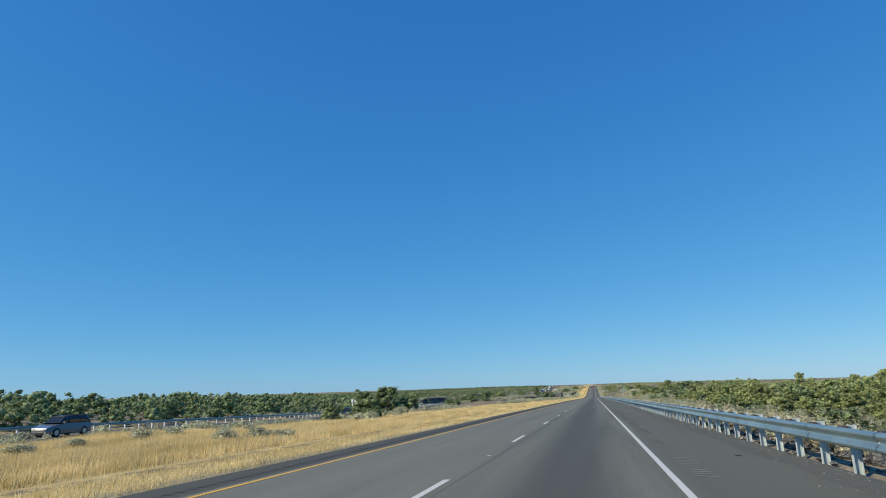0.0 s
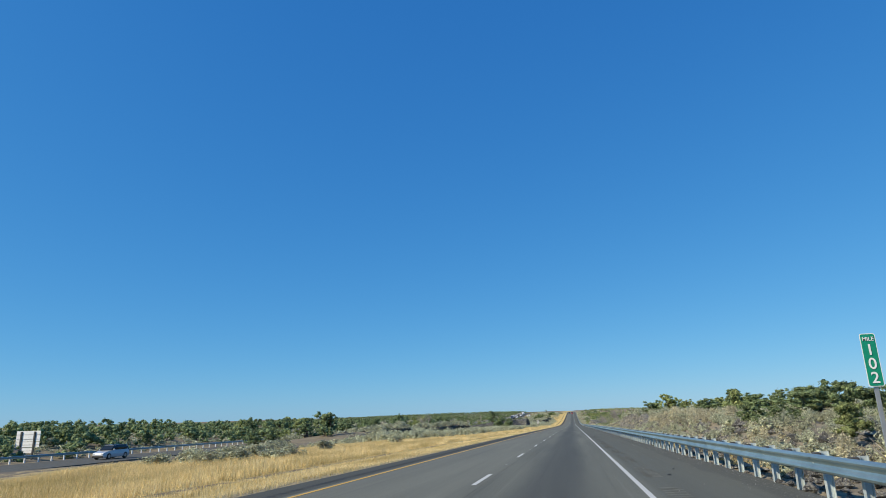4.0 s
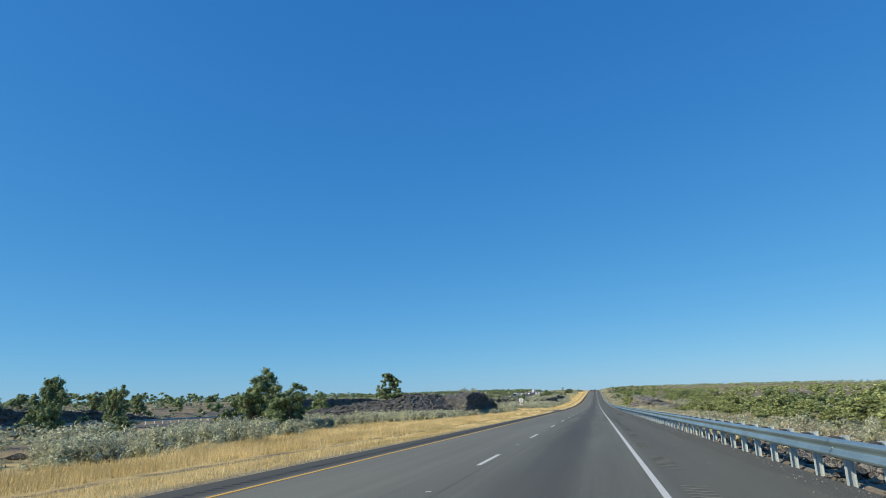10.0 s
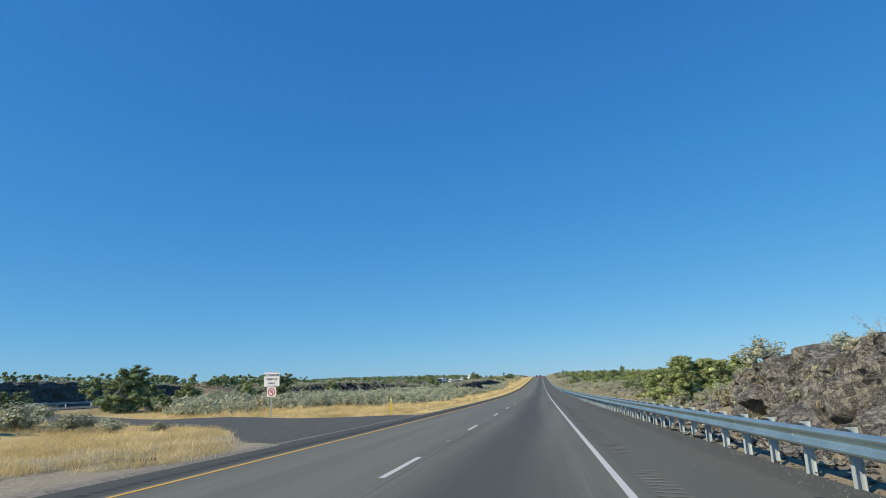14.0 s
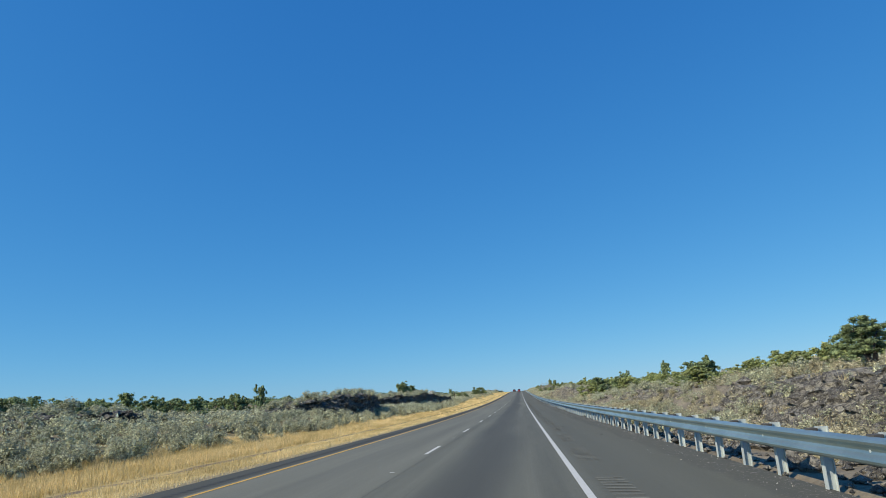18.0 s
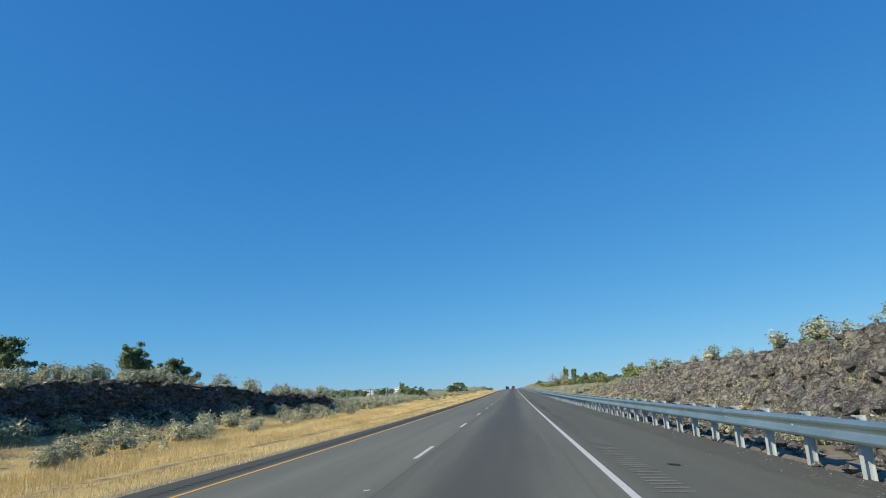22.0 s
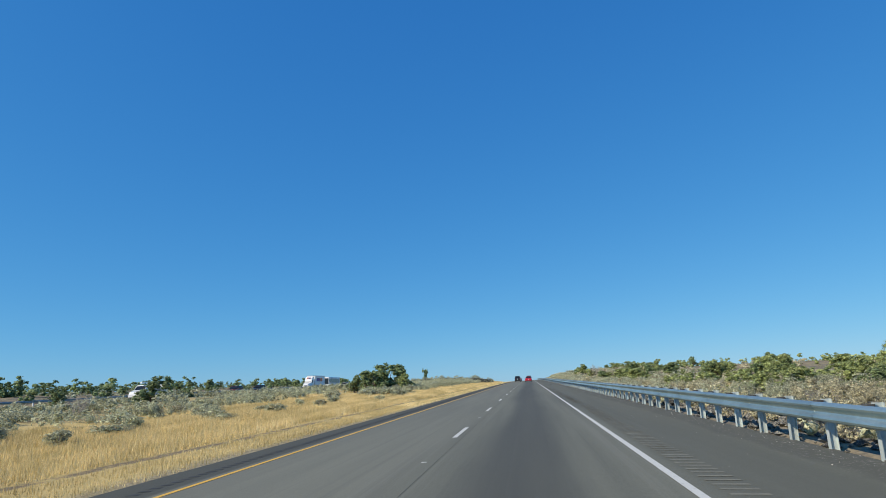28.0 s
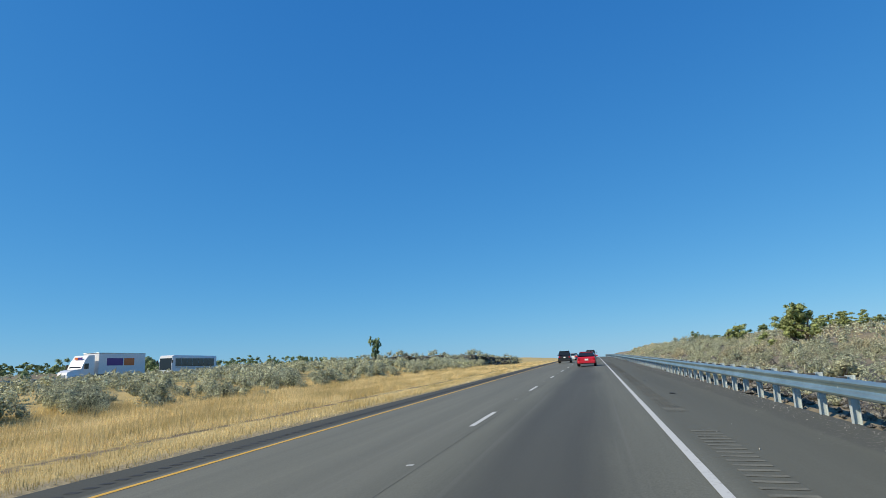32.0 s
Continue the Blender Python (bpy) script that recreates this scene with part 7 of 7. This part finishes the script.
def trailer(t, y0, y1, z0, z1, material, ribs=False, label="white box trailer"):
    b = part("trailer", boxed(-1.28, 1.28, y0, y1, z0, z1, bevel=0.04), material, t, label)
    part("roof_edge", boxed(-1.3, 1.3, y0, y1, z1 - 0.1, z1 + 0.015, bevel=0.01), RIM, t)
    part("deck_rail", boxed(-1.3, 1.3, y0, y1, z0 - 0.14, z0 - 0.004), TRIM, t)
    for s in (-1, 1):
        for wy in (y0 + 1.0, y0 + 2.2):
            wheel(t, s * 0.98, wy, 0.5, 0.5)
        if ribs:
            for q in np.arange(y0 + 0.4, y1 - 0.2, 0.55):
                part("rib", boxed(s * 1.29 - 0.02, s * 1.29 + 0.02, q, q + 0.06, z0 + 0.05, z1 - 0.12), material, b)
    part("rear_guard", boxed(-1.1, 1.1, y0, y0 + 0.08, 0.5, 0.62), TRIM, t)


WHITE_BOX = plain("white_trailer_skin", (0.80, 0.80, 0.79), 0.4, grime=0.08)
MARK_A, MARK_B = plain("purple_mark", (0.10, 0.03, 0.22), 0.4), plain("orange_mark", (0.75, 0.16, 0.02), 0.4)


def truck(y, lane, label, cab, sleeper, build):
    x, y, z = opp(y, lane)
    t = tagged(new("semi_truck"), label, "truck", "vehicles")
    t.location, t.rotation_euler = (x, y, z), (0, 0, math.pi)
    tractor(t, cab, sleeper)
    build(t)
    return t


truck(787, 1, "dark blue semi truck hauling two white ribbed hopper trailers", P_BLUE, 0, lambda t: (trailer(t, -14.5, -4.9, 1.2, 3.5, WHITE_BOX, True), trailer(t, -23.5, -15.8, 1.2, 3.5, WHITE_BOX, True)))


def marked(t):
    trailer(t, -13.5, -4.6, 1.15, 4.0, WHITE_BOX)
    for s in (-1, 1):
        part("purple_mark", boxed(s * 1.29 - 0.006, s * 1.29 + 0.006, -9.0, -6.0, 2.3, 3.3), MARK_A, t, "plain purple block on the trailer side")
        part("orange_mark", boxed(s * 1.29 - 0.006, s * 1.29 + 0.006, -11.2, -9.2, 2.3, 3.3), MARK_B, t, "plain orange block on the trailer side")
    part("purple_mark", boxed(-0.6, 0.0, -2.5, -2.42, 3.15, 3.4), MARK_A, t)
    part("orange_mark", boxed(0.05, 0.55, -2.5, -2.42, 3.15, 3.4), MARK_B, t)


truck(975, 1, "white semi truck with a box trailer marked in purple and orange", P_WHITE, 1, marked)

# coach
bx, by, bz = opp(996, 1)
bus = tagged(new("coach_bus"), "white and grey coach with dark tinted windows", "bus", "vehicles")
bus.location, bus.rotation_euler = (bx, by, bz), (0, 0, math.pi)
part("body", loft([sec(-12.0, 1.24, 0.35, 3.5, 0.93, 0.9), sec(-0.6, 1.27, 0.35, 3.55, 0.93, 0.9), sec(-0.1, 1.24, 0.35, 3.4, 0.9, 0.85), sec(0, 1.15, 0.4, 2.2, 0.95, 0.9)]), WHITE_BOX, bus)
part("windscreen", loft([[(-1.1, 0.0, 1.25), (1.1, 0.0, 1.25), (1.05, -0.08, 3.1), (-1.05, -0.08, 3.1)], [(-1.1, 0.03, 1.25), (1.1, 0.03, 1.25), (1.05, -0.02, 3.1), (-1.05, -0.02, 3.1)]]), GLASS, bus, "tall dark windscreen")
for s in (-1, 1):
    for k in range(7):
        part("side_window", boxed(s * 1.262 - 0.02, s * 1.262 + 0.02, -11.2 + k * 1.5, -9.76 + k * 1.5, 1.75, 3.05, bevel=0.015), GLASS, bus)
    part("stripe", boxed(s * 1.275 - 0.006, s * 1.275 + 0.006, -11.6, -0.8, 1.45, 1.65), RIM, bus)
    for wy in (-2.2, -8.6, -9.9):
        wheel(bus, s * 1.1, wy, 0.5, 0.32)
    part("mirror", boxed(s * 1.4 - 0.1, s * 1.4 + 0.1, 0.1, 0.25, 2.3, 2.8, bevel=0.03), TRIM, bus)

# white utility truck with a service body
ux, uy, uz = opp(887, 1)
ut = tagged(new("utility_truck"), "white utility truck with a service body and folded boom", "truck", "vehicles")
ut.location, ut.rotation_euler = (ux, uy, uz), (0, 0, math.pi)
part("hood", loft([sec(-1.5, 0.98, 0.7, 1.6, 0.92), sec(-0.3, 0.92, 0.65, 1.4, 0.9), sec(0, 0.85, 0.6, 1.0, 0.9)]), P_WHITE, ut)
part("cab", loft([sec(-3.6, 1.05, 0.7, 2.4, 0.88), sec(-2.3, 1.05, 0.7, 2.42, 0.86), sec(-1.4, 1.02, 0.7, 1.62, 0.95)]), P_WHITE, ut)
part("windscreen", loft([[(-0.85, -1.42, 1.7), (0.85, -1.42, 1.7), (0.78, -2.1, 2.3), (-0.78, -2.1, 2.3)], [(-0.85, -1.6, 1.66), (0.85, -1.6, 1.66), (0.78, -2.25, 2.26), (-0.78, -2.25, 2.26)]]), GLASS, ut)
part("service_body", boxed(-1.15, 1.15, -7.6, -3.75, 0.85, 1.95, bevel=0.04), P_WHITE, ut, "white service body with lockers")
for s in (-1, 1):
    for k in range(3):
        part("locker_door", boxed(s * 1.16 - 0.012, s * 1.16 + 0.012, -7.4 + k * 1.25, -6.25 + k * 1.25, 0.95, 1.85, bevel=0.01), RIM, ut)
    for wy in (-1.0, -6.0):
        wheel(ut, s * 0.95, wy, 0.45, 0.35)
part("boom_base", boxed(-0.35, 0.35, -5.0, -4.3, 1.95, 2.7, bevel=0.05), P_WHITE, ut)
part("boom", boxed(-0.16, 0.16, -7.4, -1.8, 2.7, 2.95, bevel=0.03), P_WHITE, ut, "folded white boom")
part("bucket", boxed(-0.4, 0.4, -7.9, -7.3, 2.1, 3.0, bevel=0.06), P_WHITE, ut)
